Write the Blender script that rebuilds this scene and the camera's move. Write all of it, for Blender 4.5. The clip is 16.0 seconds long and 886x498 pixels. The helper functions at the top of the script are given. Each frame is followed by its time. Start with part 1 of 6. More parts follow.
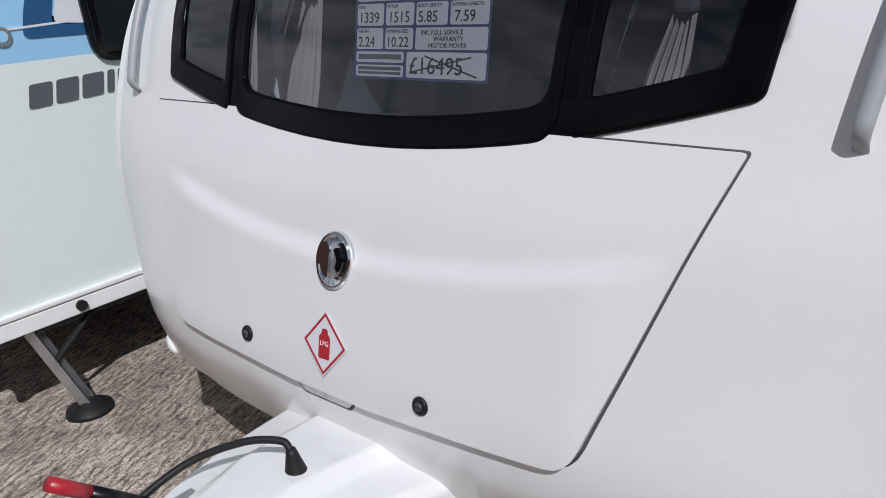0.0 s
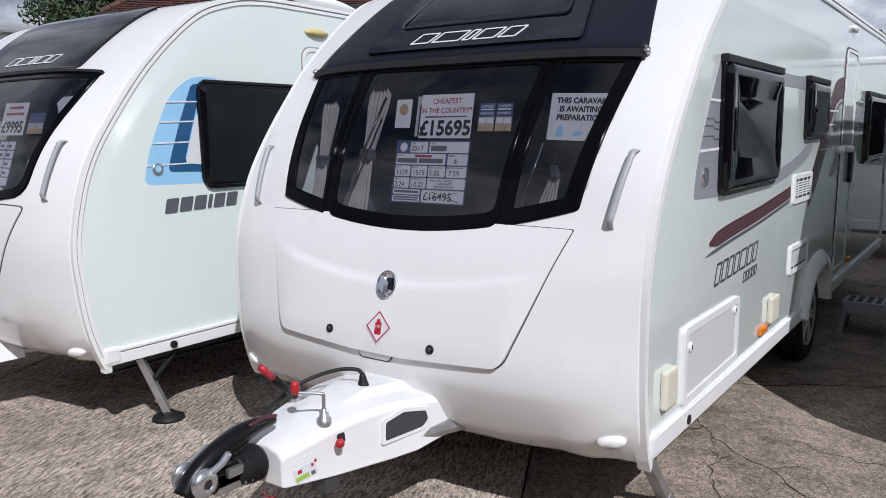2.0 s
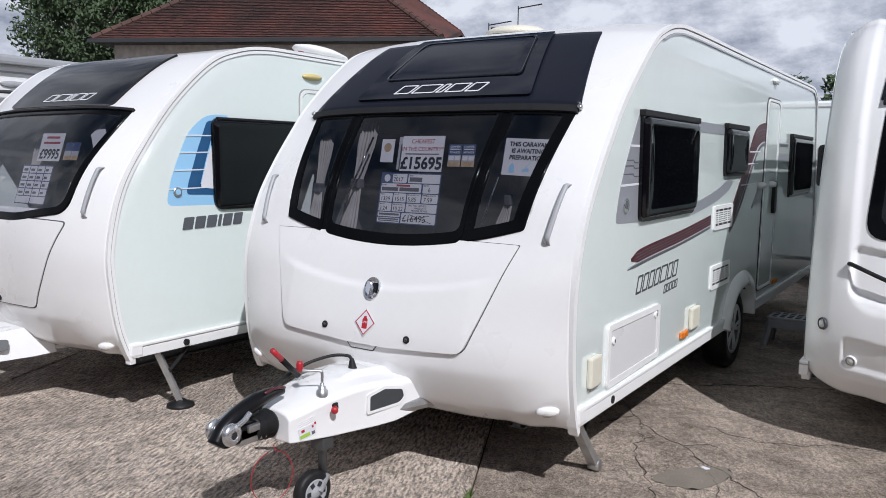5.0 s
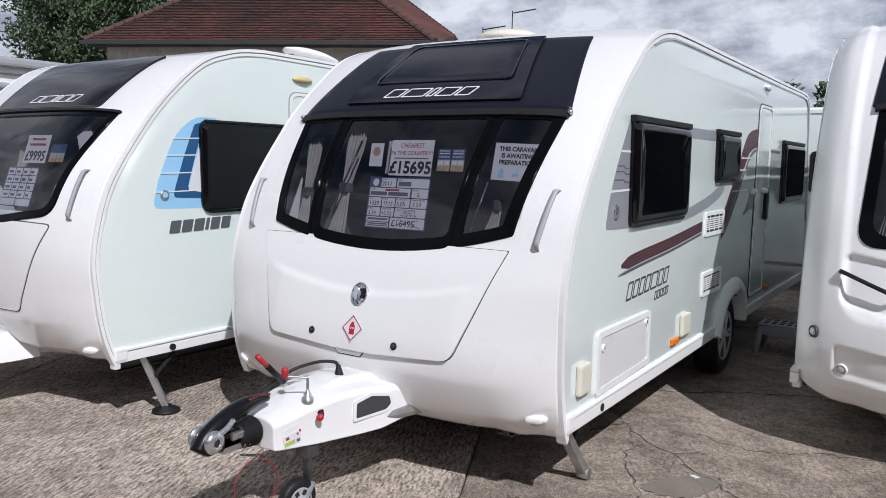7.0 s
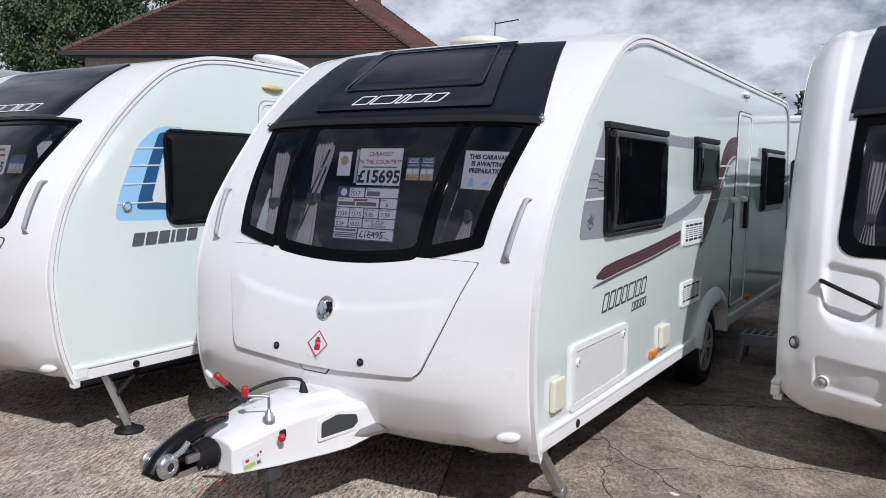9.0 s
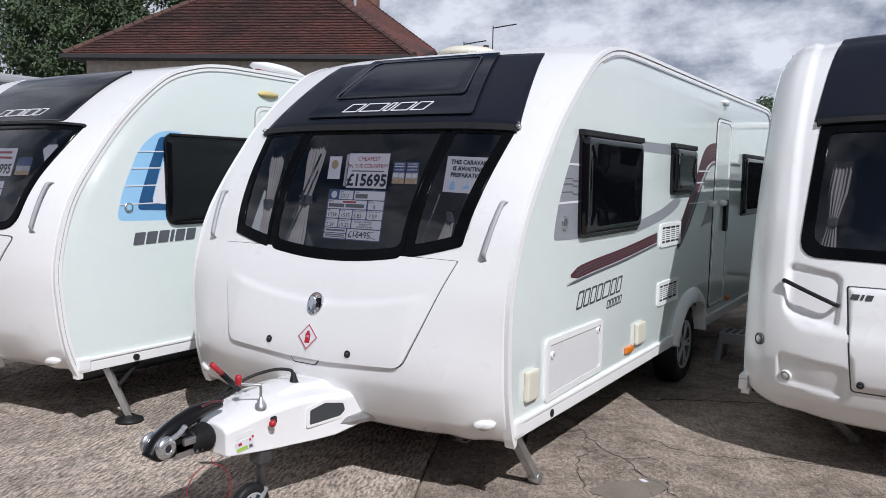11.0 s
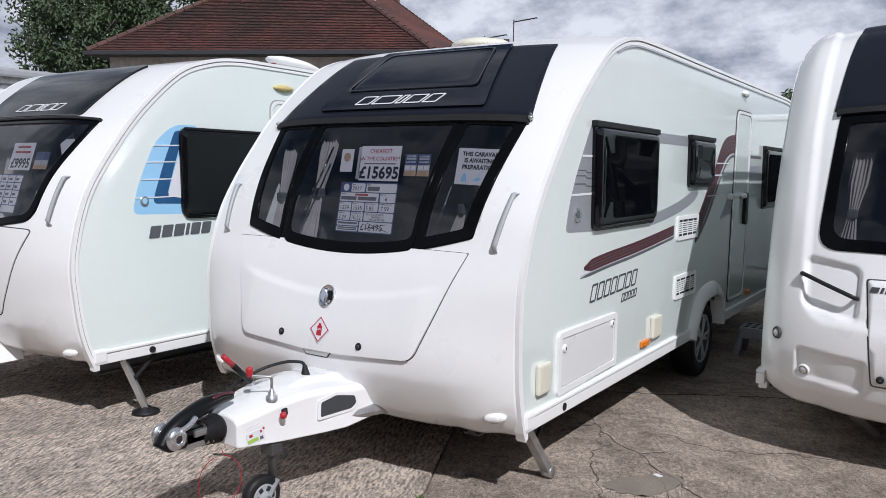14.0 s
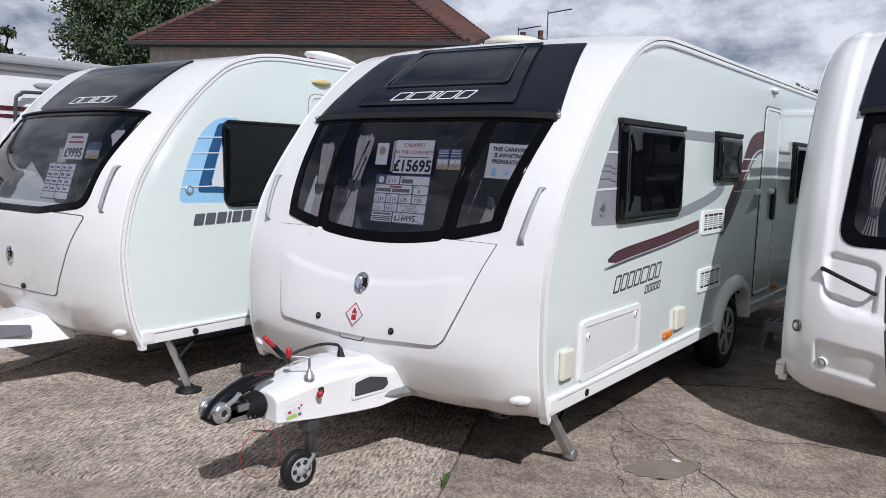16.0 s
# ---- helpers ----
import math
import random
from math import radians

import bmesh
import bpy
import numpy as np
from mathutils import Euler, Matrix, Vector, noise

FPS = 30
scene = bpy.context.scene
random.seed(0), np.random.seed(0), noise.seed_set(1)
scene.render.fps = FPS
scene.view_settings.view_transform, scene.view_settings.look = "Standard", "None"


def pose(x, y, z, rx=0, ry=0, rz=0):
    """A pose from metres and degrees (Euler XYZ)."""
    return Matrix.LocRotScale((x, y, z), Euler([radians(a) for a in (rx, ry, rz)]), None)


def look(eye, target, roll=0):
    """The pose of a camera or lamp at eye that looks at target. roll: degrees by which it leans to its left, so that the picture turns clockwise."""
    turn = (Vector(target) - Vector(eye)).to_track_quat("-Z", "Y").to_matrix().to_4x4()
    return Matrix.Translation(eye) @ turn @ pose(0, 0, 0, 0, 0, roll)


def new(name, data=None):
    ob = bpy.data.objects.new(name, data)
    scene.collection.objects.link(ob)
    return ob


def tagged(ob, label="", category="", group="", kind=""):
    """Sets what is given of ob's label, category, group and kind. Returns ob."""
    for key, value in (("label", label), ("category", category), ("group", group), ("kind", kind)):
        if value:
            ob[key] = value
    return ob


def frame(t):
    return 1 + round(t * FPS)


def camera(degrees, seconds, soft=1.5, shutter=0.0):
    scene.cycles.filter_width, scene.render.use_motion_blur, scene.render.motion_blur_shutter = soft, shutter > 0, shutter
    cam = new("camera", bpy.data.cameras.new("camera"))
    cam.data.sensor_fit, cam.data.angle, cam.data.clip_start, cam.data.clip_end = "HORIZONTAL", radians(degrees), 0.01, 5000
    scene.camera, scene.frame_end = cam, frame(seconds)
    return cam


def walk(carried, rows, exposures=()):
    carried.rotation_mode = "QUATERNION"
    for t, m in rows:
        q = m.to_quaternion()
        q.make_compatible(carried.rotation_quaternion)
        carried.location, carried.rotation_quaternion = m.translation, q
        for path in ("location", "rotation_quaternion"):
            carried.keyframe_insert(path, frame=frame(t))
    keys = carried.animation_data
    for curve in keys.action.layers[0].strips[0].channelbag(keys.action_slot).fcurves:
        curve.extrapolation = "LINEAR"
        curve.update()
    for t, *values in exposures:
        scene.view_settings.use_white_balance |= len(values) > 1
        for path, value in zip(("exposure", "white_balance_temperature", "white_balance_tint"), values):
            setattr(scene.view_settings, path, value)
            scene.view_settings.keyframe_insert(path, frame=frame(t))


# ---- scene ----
cam = camera(58.8, 16.0, 0.9)
PATH = [
    (0, (1.244, -1.04, 1.602), (-0.015, 0.351, 0.909), -4.9),
    (0.5, (1.417, -1.573, 1.644), (0.245, -0.029, 1.153), -2.1),
    (1, (1.692, -1.952, 1.651), (0.529, -0.37, 1.27), -0.5),
    (1.5, (1.933, -2.344, 1.627), (0.783, -0.742, 1.293), -0.5),
    (2, (2.166, -2.637, 1.676), (1.021, -1.025, 1.378), -0.3),
    (2.5, (2.413, -2.826, 1.691), (1.259, -1.215, 1.422), 0.0),
    (3, (2.517, -3.018, 1.688), (1.359, -1.406, 1.439), 0.1),
    (3.5, (2.593, -3.246, 1.71), (1.445, -1.626, 1.473), 0.1),
    (4, (2.636, -3.311, 1.724), (1.506, -1.677, 1.492), 0.3),
    (4.5, (2.668, -3.326, 1.725), (1.556, -1.68, 1.493), 0.5),
    (7, (2.665, -3.273, 1.728), (1.576, -1.611, 1.506), 1.1),
    (7.5, (2.635, -3.156, 1.72), (1.551, -1.487, 1.517), 0.8),
    (8, (2.631, -3.095, 1.715), (1.555, -1.42, 1.521), 0.7),
    (8.5, (2.638, -3.084, 1.716), (1.573, -1.403, 1.521), 0.7),
    (11, (2.878, -3.276, 1.728), (1.817, -1.591, 1.54), 1.1),
    (11.5, (2.922, -3.23, 1.724), (1.843, -1.557, 1.53), 0.9),
    (12, (2.861, -3.239, 1.722), (1.768, -1.577, 1.519), 0.7),
    (12.5, (2.833, -3.245, 1.722), (1.734, -1.586, 1.518), 0.6),
    (13, (2.846, -3.238, 1.722), (1.746, -1.58, 1.519), 0.7),
    (13.5, (2.856, -3.244, 1.721), (1.753, -1.588, 1.522), 0.8),
    (14, (2.916, -3.23, 1.712), (1.809, -1.576, 1.511), 0.9),
    (14.5, (2.986, -3.236, 1.721), (1.87, -1.59, 1.509), 1.1),
    (15, (3.018, -3.319, 1.74), (1.881, -1.689, 1.518), 1.4),
    (15.5, (3.028, -3.373, 1.733), (1.871, -1.758, 1.505), 1.5),
    (16, (3.037, -3.398, 1.734), (1.868, -1.791, 1.507), 1.5),
]
walk(cam, [(t, look(eye, target, roll)) for t, eye, target, roll in PATH], exposures=[(0, -0.70, 6060, 12), (0.5, -0.66, 6060, 12), (1.0, -0.55, 6060, 12), (2.0, -0.46, 6060, 12), (4.0, -0.41, 6060, 12), (16, -0.41, 6060, 12)])

# ---- light ----
SUN = Vector((0.79, -0.58, 1.0)).normalized()
world = bpy.data.worlds.new("sky")
scene.world = world
world.use_nodes = True
wn, wl = world.node_tree.nodes, world.node_tree.links
wn.clear()
w_out = wn.new("ShaderNodeOutputWorld")
w_sky = wn.new("ShaderNodeTexSky")
w_sky.sky_type, w_sky.sun_disc = "NISHITA", False
w_sky.sun_elevation, w_sky.sun_rotation = math.asin(SUN.z), math.atan2(SUN.x, SUN.y)
w_bg = wn.new("ShaderNodeBackground")
w_bg.inputs["Strength"].default_value = 0.055
w_cl = wn.new("ShaderNodeBackground")
w_cl.inputs["Strength"].default_value = 0.35
w_mix = wn.new("ShaderNodeMixShader")
w_tc = wn.new("ShaderNodeTexCoord")
w_sep = wn.new("ShaderNodeSeparateXYZ")
w_add = wn.new("ShaderNodeMath")
w_add.operation, w_add.inputs[1].default_value = "ADD", 0.45
w_dx, w_dy = wn.new("ShaderNodeMath"), wn.new("ShaderNodeMath")
w_dx.operation = w_dy.operation = "DIVIDE"
w_com = wn.new("ShaderNodeCombineXYZ")
wl.new(w_tc.outputs["Generated"], w_sep.inputs[0])
wl.new(w_sep.outputs[2], w_add.inputs[0])
for k, d in ((0, w_dx), (1, w_dy)):
    wl.new(w_sep.outputs[k], d.inputs[0])
    wl.new(w_add.outputs[0], d.inputs[1])
    wl.new(d.outputs[0], w_com.inputs[k])
w_n1, w_n2 = wn.new("ShaderNodeTexNoise"), wn.new("ShaderNodeTexNoise")
for n, sc in ((w_n1, 2.2), (w_n2, 5.0)):
    n.inputs["Scale"].default_value, n.inputs["Detail"].default_value, n.inputs["Roughness"].default_value = sc, 9, 0.62
    wl.new(w_com.outputs[0], n.inputs["Vector"])
w_r1, w_r2 = wn.new("ShaderNodeValToRGB"), wn.new("ShaderNodeValToRGB")
w_r1.color_ramp.elements[0].position, w_r1.color_ramp.elements[1].position = 0.24, 0.40
w_r2.color_ramp.elements[0].position, w_r2.color_ramp.elements[1].position = 0.34, 0.60
w_r2.color_ramp.elements[0].color, w_r2.color_ramp.elements[1].color = (0.74, 0.84, 1.06, 1), (2.5, 2.54, 2.66, 1)
w_el, w_thin = wn.new("ShaderNodeMapRange"), wn.new("ShaderNodeMath")
w_el.inputs["From Min"].default_value, w_el.inputs["From Max"].default_value = 0.20, 0.65
w_el.inputs["To Min"].default_value, w_el.inputs["To Max"].default_value = 0.0, 0.17
w_thin.operation = "SUBTRACT"
wl.new(w_sep.outputs[2], w_el.inputs["Value"])
wl.new(w_n1.outputs["Fac"], w_thin.inputs[0])
wl.new(w_el.outputs[0], w_thin.inputs[1])
wl.new(w_thin.outputs[0], w_r1.inputs[0])
wl.new(w_n2.outputs["Fac"], w_r2.inputs[0])
w_hi, w_tone = wn.new("ShaderNodeMapRange"), wn.new("ShaderNodeVectorMath")
w_hi.inputs["From Min"].default_value, w_hi.inputs["From Max"].default_value = 0.28, 0.62
w_hi.inputs["To Min"].default_value, w_hi.inputs["To Max"].default_value = 1.18, 0.66
w_tone.operation = "SCALE"
wl.new(w_sep.outputs[2], w_hi.inputs["Value"])
wl.new(w_r2.outputs[0], w_tone.inputs[0])
wl.new(w_hi.outputs[0], w_tone.inputs["Scale"])
wl.new(w_tone.outputs[0], w_cl.inputs["Color"])
wl.new(w_sky.outputs[0], w_bg.inputs["Color"])
wl.new(w_r1.outputs[0], w_mix.inputs[0])
wl.new(w_bg.outputs[0], w_mix.inputs[1])
wl.new(w_cl.outputs[0], w_mix.inputs[2])
wl.new(w_mix.outputs[0], w_out.inputs[0])
sun = new("sun", bpy.data.lights.new("sun", "SUN"))
sun.data.energy, sun.data.angle, sun.data.color = 5.0, radians(0.6), (1.0, 0.97, 0.94)
sun.matrix_world = look(SUN * 30, (0, 0, 0))

# ---- materials ----
def surface(name, color, rough=0.5, metal=0.0, vary=0.06, scale=3.0, bump=0.0, bump_scale=80.0, coat=0.0, stretch=(1, 1, 1), second=None, spec=0.5, random_tint=0.0):
    m = bpy.data.materials.new(name)
    m.use_nodes = True
    n, l = m.node_tree.nodes, m.node_tree.links
    b = n["Principled BSDF"]
    b.inputs["Roughness"].default_value, b.inputs["Metallic"].default_value = rough, metal
    b.inputs["Coat Weight"].default_value, b.inputs["Coat Roughness"].default_value = coat, 0.06
    b.inputs["Specular IOR Level"].default_value = spec
    tc, mp = n.new("ShaderNodeTexCoord"), n.new("ShaderNodeMapping")
    mp.inputs["Scale"].default_value = stretch
    l.new(tc.outputs["Object"], mp.inputs["Vector"])
    n1, n2 = n.new("ShaderNodeTexNoise"), n.new("ShaderNodeTexNoise")
    n1.inputs["Scale"].default_value, n1.inputs["Detail"].default_value = scale, 6
    n2.inputs["Scale"].default_value, n2.inputs["Detail"].default_value = scale * 14, 4
    l.new(mp.outputs[0], n1.inputs["Vector"])
    l.new(mp.outputs[0], n2.inputs["Vector"])
    mixed = n.new("ShaderNodeMix")
    mixed.data_type = "RGBA"
    lo = [c * (1 - vary) for c in color] if second is None else list(second)
    hi = [min(1, c * (1 + vary)) for c in color]
    mixed.inputs["A"].default_value, mixed.inputs["B"].default_value = (*lo, 1), (*hi, 1)
    avg = n.new("ShaderNodeMath")
    avg.operation = "ADD"
    h1, h2 = n.new("ShaderNodeMath"), n.new("ShaderNodeMath")
    h1.operation = h2.operation = "MULTIPLY_ADD"
    h1.inputs[1].default_value, h1.inputs[2].default_value = 1.6, -0.55
    h2.inputs[1].default_value, h2.inputs[2].default_value = 0.9, -0.2
    l.new(n1.outputs["Fac"], h1.inputs[0])
    l.new(n2.outputs["Fac"], h2.inputs[0])
    l.new(h1.outputs[0], avg.inputs[0])
    l.new(h2.outputs[0], avg.inputs[1])
    l.new(avg.outputs[0], mixed.inputs["Factor"])
    out = mixed.outputs["Result"]
    if random_tint:
        info, hsv, mr = n.new("ShaderNodeObjectInfo"), n.new("ShaderNodeHueSaturation"), n.new("ShaderNodeMapRange")
        mr.inputs["To Min"].default_value, mr.inputs["To Max"].default_value = 1 - random_tint, 1 + random_tint
        l.new(info.outputs["Random"], mr.inputs["Value"])
        l.new(mr.outputs[0], hsv.inputs["Value"])
        l.new(out, hsv.inputs["Color"])
        out = hsv.outputs[0]
    l.new(out, b.inputs["Base Color"])
    rr = n.new("ShaderNodeMapRange")
    rr.inputs["To Min"].default_value, rr.inputs["To Max"].default_value = rough * 0.85, min(1, rough * 1.2)
    l.new(n1.outputs["Fac"], rr.inputs["Value"])
    l.new(rr.outputs[0], b.inputs["Roughness"])
    if bump:
        nb, bp = n.new("ShaderNodeTexNoise"), n.new("ShaderNodeBump")
        nb.inputs["Scale"].default_value, nb.inputs["Detail"].default_value = bump_scale, 5
        l.new(mp.outputs[0], nb.inputs["Vector"])
        bp.inputs["Strength"].default_value, bp.inputs["Distance"].default_value = bump, 0.01
        l.new(nb.outputs["Fac"], bp.inputs["Height"])
        l.new(bp.outputs[0], b.inputs["Normal"])
    return m


def tinted_glass(name, tint):
    m = bpy.data.materials.new(name)
    m.use_nodes = True
    n, l = m.node_tree.nodes, m.node_tree.links
    n.remove(n["Principled BSDF"])
    tr, gl, mx, fr = n.new("ShaderNodeBsdfTransparent"), n.new("ShaderNodeBsdfGlossy"), n.new("ShaderNodeMixShader"), n.new("ShaderNodeFresnel")
    tr.inputs[0].default_value, gl.inputs["Roughness"].default_value, fr.inputs[0].default_value = (*tint, 1), 0.02, 1.88
    nz, bp, tc = n.new("ShaderNodeTexNoise"), n.new("ShaderNodeBump"), n.new("ShaderNodeTexCoord")
    nz.inputs["Scale"].default_value = 3.0
    bp.inputs["Strength"].default_value, bp.inputs["Distance"].default_value = 0.12, 0.05
    l.new(tc.outputs["Object"], nz.inputs["Vector"])
    l.new(nz.outputs["Fac"], bp.inputs["Height"])
    l.new(bp.outputs[0], gl.inputs["Normal"])
    l.new(fr.outputs[0], mx.inputs[0])
    l.new(tr.outputs[0], mx.inputs[1])
    l.new(gl.outputs[0], mx.inputs[2])
    l.new(mx.outputs[0], n["Material Output"].inputs[0])
    return m


WHITE = surface("white_gelcoat", (0.80, 0.80, 0.80), 0.28, vary=0.02, scale=2.0, coat=0.5)
SIDE = surface("pale_side_sheet", (0.77, 0.835, 0.81), 0.14, vary=0.02, scale=1.5, coat=1.0, bump=0.01, bump_scale=5)
TRIM = surface("white_trim", (0.84, 0.84, 0.835), 0.32, vary=0.03, scale=6)
SEAM = surface("grey_seam", (0.34, 0.34, 0.345), 0.5)
BLACK = surface("black_gloss", (0.003, 0.0035, 0.005), 0.04, vary=0.2, spec=0.45)
ROOFBLACK = surface("navy_black_acrylic", (0.004, 0.0055, 0.012), 0.03, vary=0.2, spec=0.6)
FRAMEBLACK = surface("black_window_frame", (0.0025, 0.0028, 0.0035), 0.06, vary=0.2, spec=0.10)
SIDEPANE = surface("black_side_acrylic", (0.003, 0.0035, 0.005), 0.025, vary=0.2, spec=0.55)
NAVY = surface("blue_black_panel", (0.010, 0.012, 0.020), 0.34, vary=0.1, bump=0.02, bump_scale=300, spec=0.25)
RUBBER = surface("black_rubber", (0.014, 0.014, 0.015), 0.5, vary=0.3, scale=20, bump=0.1, bump_scale=120, spec=0.3)
GAP = surface("dark_joint", (0.07, 0.07, 0.075), 0.8)
GREYPLASTIC = surface("grey_plastic", (0.36, 0.37, 0.39), 0.42, vary=0.06, scale=12)
DARKGREY = surface("dark_grey_plastic", (0.05, 0.055, 0.06), 0.5, vary=0.1)
CHROME = surface("chrome", (0.75, 0.76, 0.78), 0.07, 1.0, vary=0.04)
STEEL = surface("galvanised_steel", (0.50, 0.51, 0.52), 0.36, 0.9, vary=0.25, scale=9)
WHEELSILVER = surface("silver_wheel_paint", (0.62, 0.63, 0.65), 0.3, 0.35, vary=0.08)
ALLOY = surface("alloy", (0.62, 0.63, 0.65), 0.24, 0.85, vary=0.1)
RED = surface("red_plastic", (0.42, 0.02, 0.03), 0.38, vary=0.1)
MAROON = surface("maroon_vinyl", (0.075, 0.014, 0.022), 0.35, vary=0.06)
GRAPHITE = surface("grey_vinyl", (0.27, 0.28, 0.31), 0.35, vary=0.05)
GRAPHITE2 = surface("dark_grey_vinyl", (0.10, 0.105, 0.12), 0.35, vary=0.05)
SKYBLUE = surface("pale_blue_vinyl", (0.33, 0.60, 0.86), 0.35, vary=0.03)
DEEPBLUE = surface("deep_blue_vinyl", (0.02, 0.09, 0.22), 0.35, vary=0.05)
CREAM = surface("cream_plastic", (0.72, 0.69, 0.58), 0.4, vary=0.05)
AMBERED = surface("yellowed_plastic", (0.62, 0.50, 0.22), 0.35, vary=0.1)
ORANGE = surface("orange_lens", (0.70, 0.20, 0.02), 0.25, vary=0.1)
LENS = surface("clear_lens", (0.55, 0.55, 0.53), 0.12, vary=0.15, scale=40, coat=0.5)
PAPER = surface("paper", (0.70, 0.70, 0.74), 0.8, vary=0.02)
PAPERGREY = surface("grey_paper", (0.42, 0.43, 0.46), 0.8, vary=0.05)
PAPERBLUE = surface("blue_print", (0.05, 0.08, 0.18), 0.7, vary=0.1)
PAPERTAN = surface("tan_print", (0.45, 0.33, 0.2), 0.8, vary=0.3, scale=30)
INK = surface("black_ink", (0.02, 0.02, 0.025), 0.7)
INKRED = surface("red_ink", (0.35, 0.04, 0.05), 0.7)
INKGREY = surface("grey_ink", (0.12, 0.12, 0.14), 0.7)
GREENPRINT = surface("green_print", (0.35, 0.55, 0.08), 0.6)
CLOTH = surface("curtain_cloth", (0.33, 0.31, 0.30), 0.9, vary=0.12, scale=10, bump=0.2, bump_scale=200)
# cushion colour, also put on one added partition to darken the cabin
UPHOL = surface("dark_upholstery_and_dim_cabin", (0.075, 0.075, 0.085), 0.9, vary=0.2, scale=8)
DARKSTEEL = surface("dull_dark_steel", (0.13, 0.135, 0.14), 0.45, 0.7, vary=0.25, scale=9)
HANDLE = surface("black_moulded_plastic", (0.006, 0.006, 0.007), 0.28, vary=0.2, spec=0.3, bump=0.02, bump_scale=200)
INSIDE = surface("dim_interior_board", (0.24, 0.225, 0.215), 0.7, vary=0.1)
SHELFWOOD = surface("brown_wood", (0.10, 0.06, 0.035), 0.5, vary=0.3, scale=5, stretch=(1, 8, 8))
GLASS = tinted_glass("tinted_acrylic", (0.47, 0.475, 0.525))


def concrete(name, light, dark, streak, stretch, turn):
    """Weathered concrete: exposed grit, brushed streaks and broad stains."""
    m = bpy.data.materials.new(name)
    m.use_nodes = True
    n, l = m.node_tree.nodes, m.node_tree.links
    b = n["Principled BSDF"]
    b.inputs["Roughness"].default_value, b.inputs["Specular IOR Level"].default_value = 0.9, 0.25
    tc, mp = n.new("ShaderNodeTexCoord"), n.new("ShaderNodeMapping")
    mp.inputs["Scale"].default_value, mp.inputs["Rotation"].default_value = stretch, (0, 0, radians(turn))

    def noise_of(vec, scale, detail, lo, hi):
        t, r = n.new("ShaderNodeTexNoise"), n.new("ShaderNodeMapRange")
        t.inputs["Scale"].default_value, t.inputs["Detail"].default_value, t.inputs["Roughness"].default_value = scale, detail, 0.65
        r.inputs["From Min"].default_value, r.inputs["From Max"].default_value = lo, hi
        l.new(vec, t.inputs["Vector"])
        l.new(t.outputs["Fac"], r.inputs["Value"])
        return r.outputs[0]

    def mixed(kind, fac, p, q):
        x = n.new("ShaderNodeMix")
        x.data_type, x.blend_type = "RGBA", kind
        for key, val in (("Factor", fac), ("A", p), ("B", q)):
            if isinstance(val, (float, tuple)):
                x.inputs[key].default_value = val
            else:
                l.new(val, x.inputs[key])
        return x.outputs["Result"]

    here = n.new("ShaderNodeVectorMath")
    info = n.new("ShaderNodeObjectInfo")
    here.operation = "MULTIPLY_ADD"
    here.inputs[1].default_value = (0.71, 0.71, 0.71)
    l.new(info.outputs["Location"], here.inputs[0])
    l.new(tc.outputs["Object"], here.inputs[2])
    l.new(here.outputs[0], mp.inputs["Vector"])
    spot = here.outputs[0]
    grit = noise_of(spot, 130, 3, 0.40, 0.60)
    pits = noise_of(spot, 48, 5, 0.36, 0.50)
    lines = noise_of(mp.outputs[0], 22, 9, 0.40, 0.56)
    wave, comb = n.new("ShaderNodeTexWave"), n.new("ShaderNodeMath")
    wave.wave_type, wave.bands_direction = "BANDS", "X"
    wave.inputs["Scale"].default_value, wave.inputs["Distortion"].default_value = 9.0, 11.0
    wave.inputs["Detail"].default_value, wave.inputs["Detail Scale"].default_value, wave.inputs["Detail Roughness"].default_value = 5.0, 1.5, 0.72
    l.new(spot, wave.inputs["Vector"])
    comb.operation = "MULTIPLY_ADD"
    comb.use_clamp = True
    comb.inputs[1].default_value = streak * 0.42
    l.new(wave.outputs["Fac"], comb.inputs[0])
    faded = n.new("ShaderNodeMath")
    faded.operation = "MULTIPLY_ADD"
    faded.inputs[1].default_value, faded.inputs[2].default_value = 1.0 - streak * 0.25, -streak * 0.06
    l.new(lines, faded.inputs[0])
    l.new(faded.outputs[0], comb.inputs[2])
    lines = comb.outputs[0]
    stains = noise_of(spot, 0.8, 8, 0.36, 0.64)
    blots = noise_of(spot, 4.5, 6, 0.34, 0.56)
    base = mixed("MIX", grit, (*dark, 1), (*light, 1))
    base = mixed("MULTIPLY", 0.62, base, mixed("MIX", pits, (0.38, 0.36, 0.34, 1), (1.1, 1.1, 1.1, 1)))
    rows = mixed("MIX", lines, (0.30, 0.285, 0.27, 1), (1.36, 1.34, 1.32, 1))
    base = mixed("MULTIPLY", streak, base, rows)
    base = mixed("MULTIPLY", 0.75, base, mixed("MIX", blots, (0.55, 0.53, 0.50, 1), (1.12, 1.12, 1.12, 1)))
    stones = noise_of(spot, 75, 2, 0.58, 0.66)
    base = mixed("MIX", mixed("MULTIPLY", 1.0, stones, (0.55, 0.55, 0.55, 1)), base, (0.80, 0.72, 0.62, 1))
    broad = mixed("MIX", stains, (0.68, 0.655, 0.63, 1), (1.3, 1.27, 1.22, 1))
    l.new(mixed("MULTIPLY", 0.85, base, broad), b.inputs["Base Color"])
    add, add2, bp = n.new("ShaderNodeMath"), n.new("ShaderNodeMath"), n.new("ShaderNodeBump")
    add.operation = add2.operation = "MULTIPLY_ADD"
    l.new(lines, add.inputs[0])
    add.inputs[1].default_value = streak * 1.6
    l.new(grit, add.inputs[2])
    l.new(pits, add2.inputs[0])
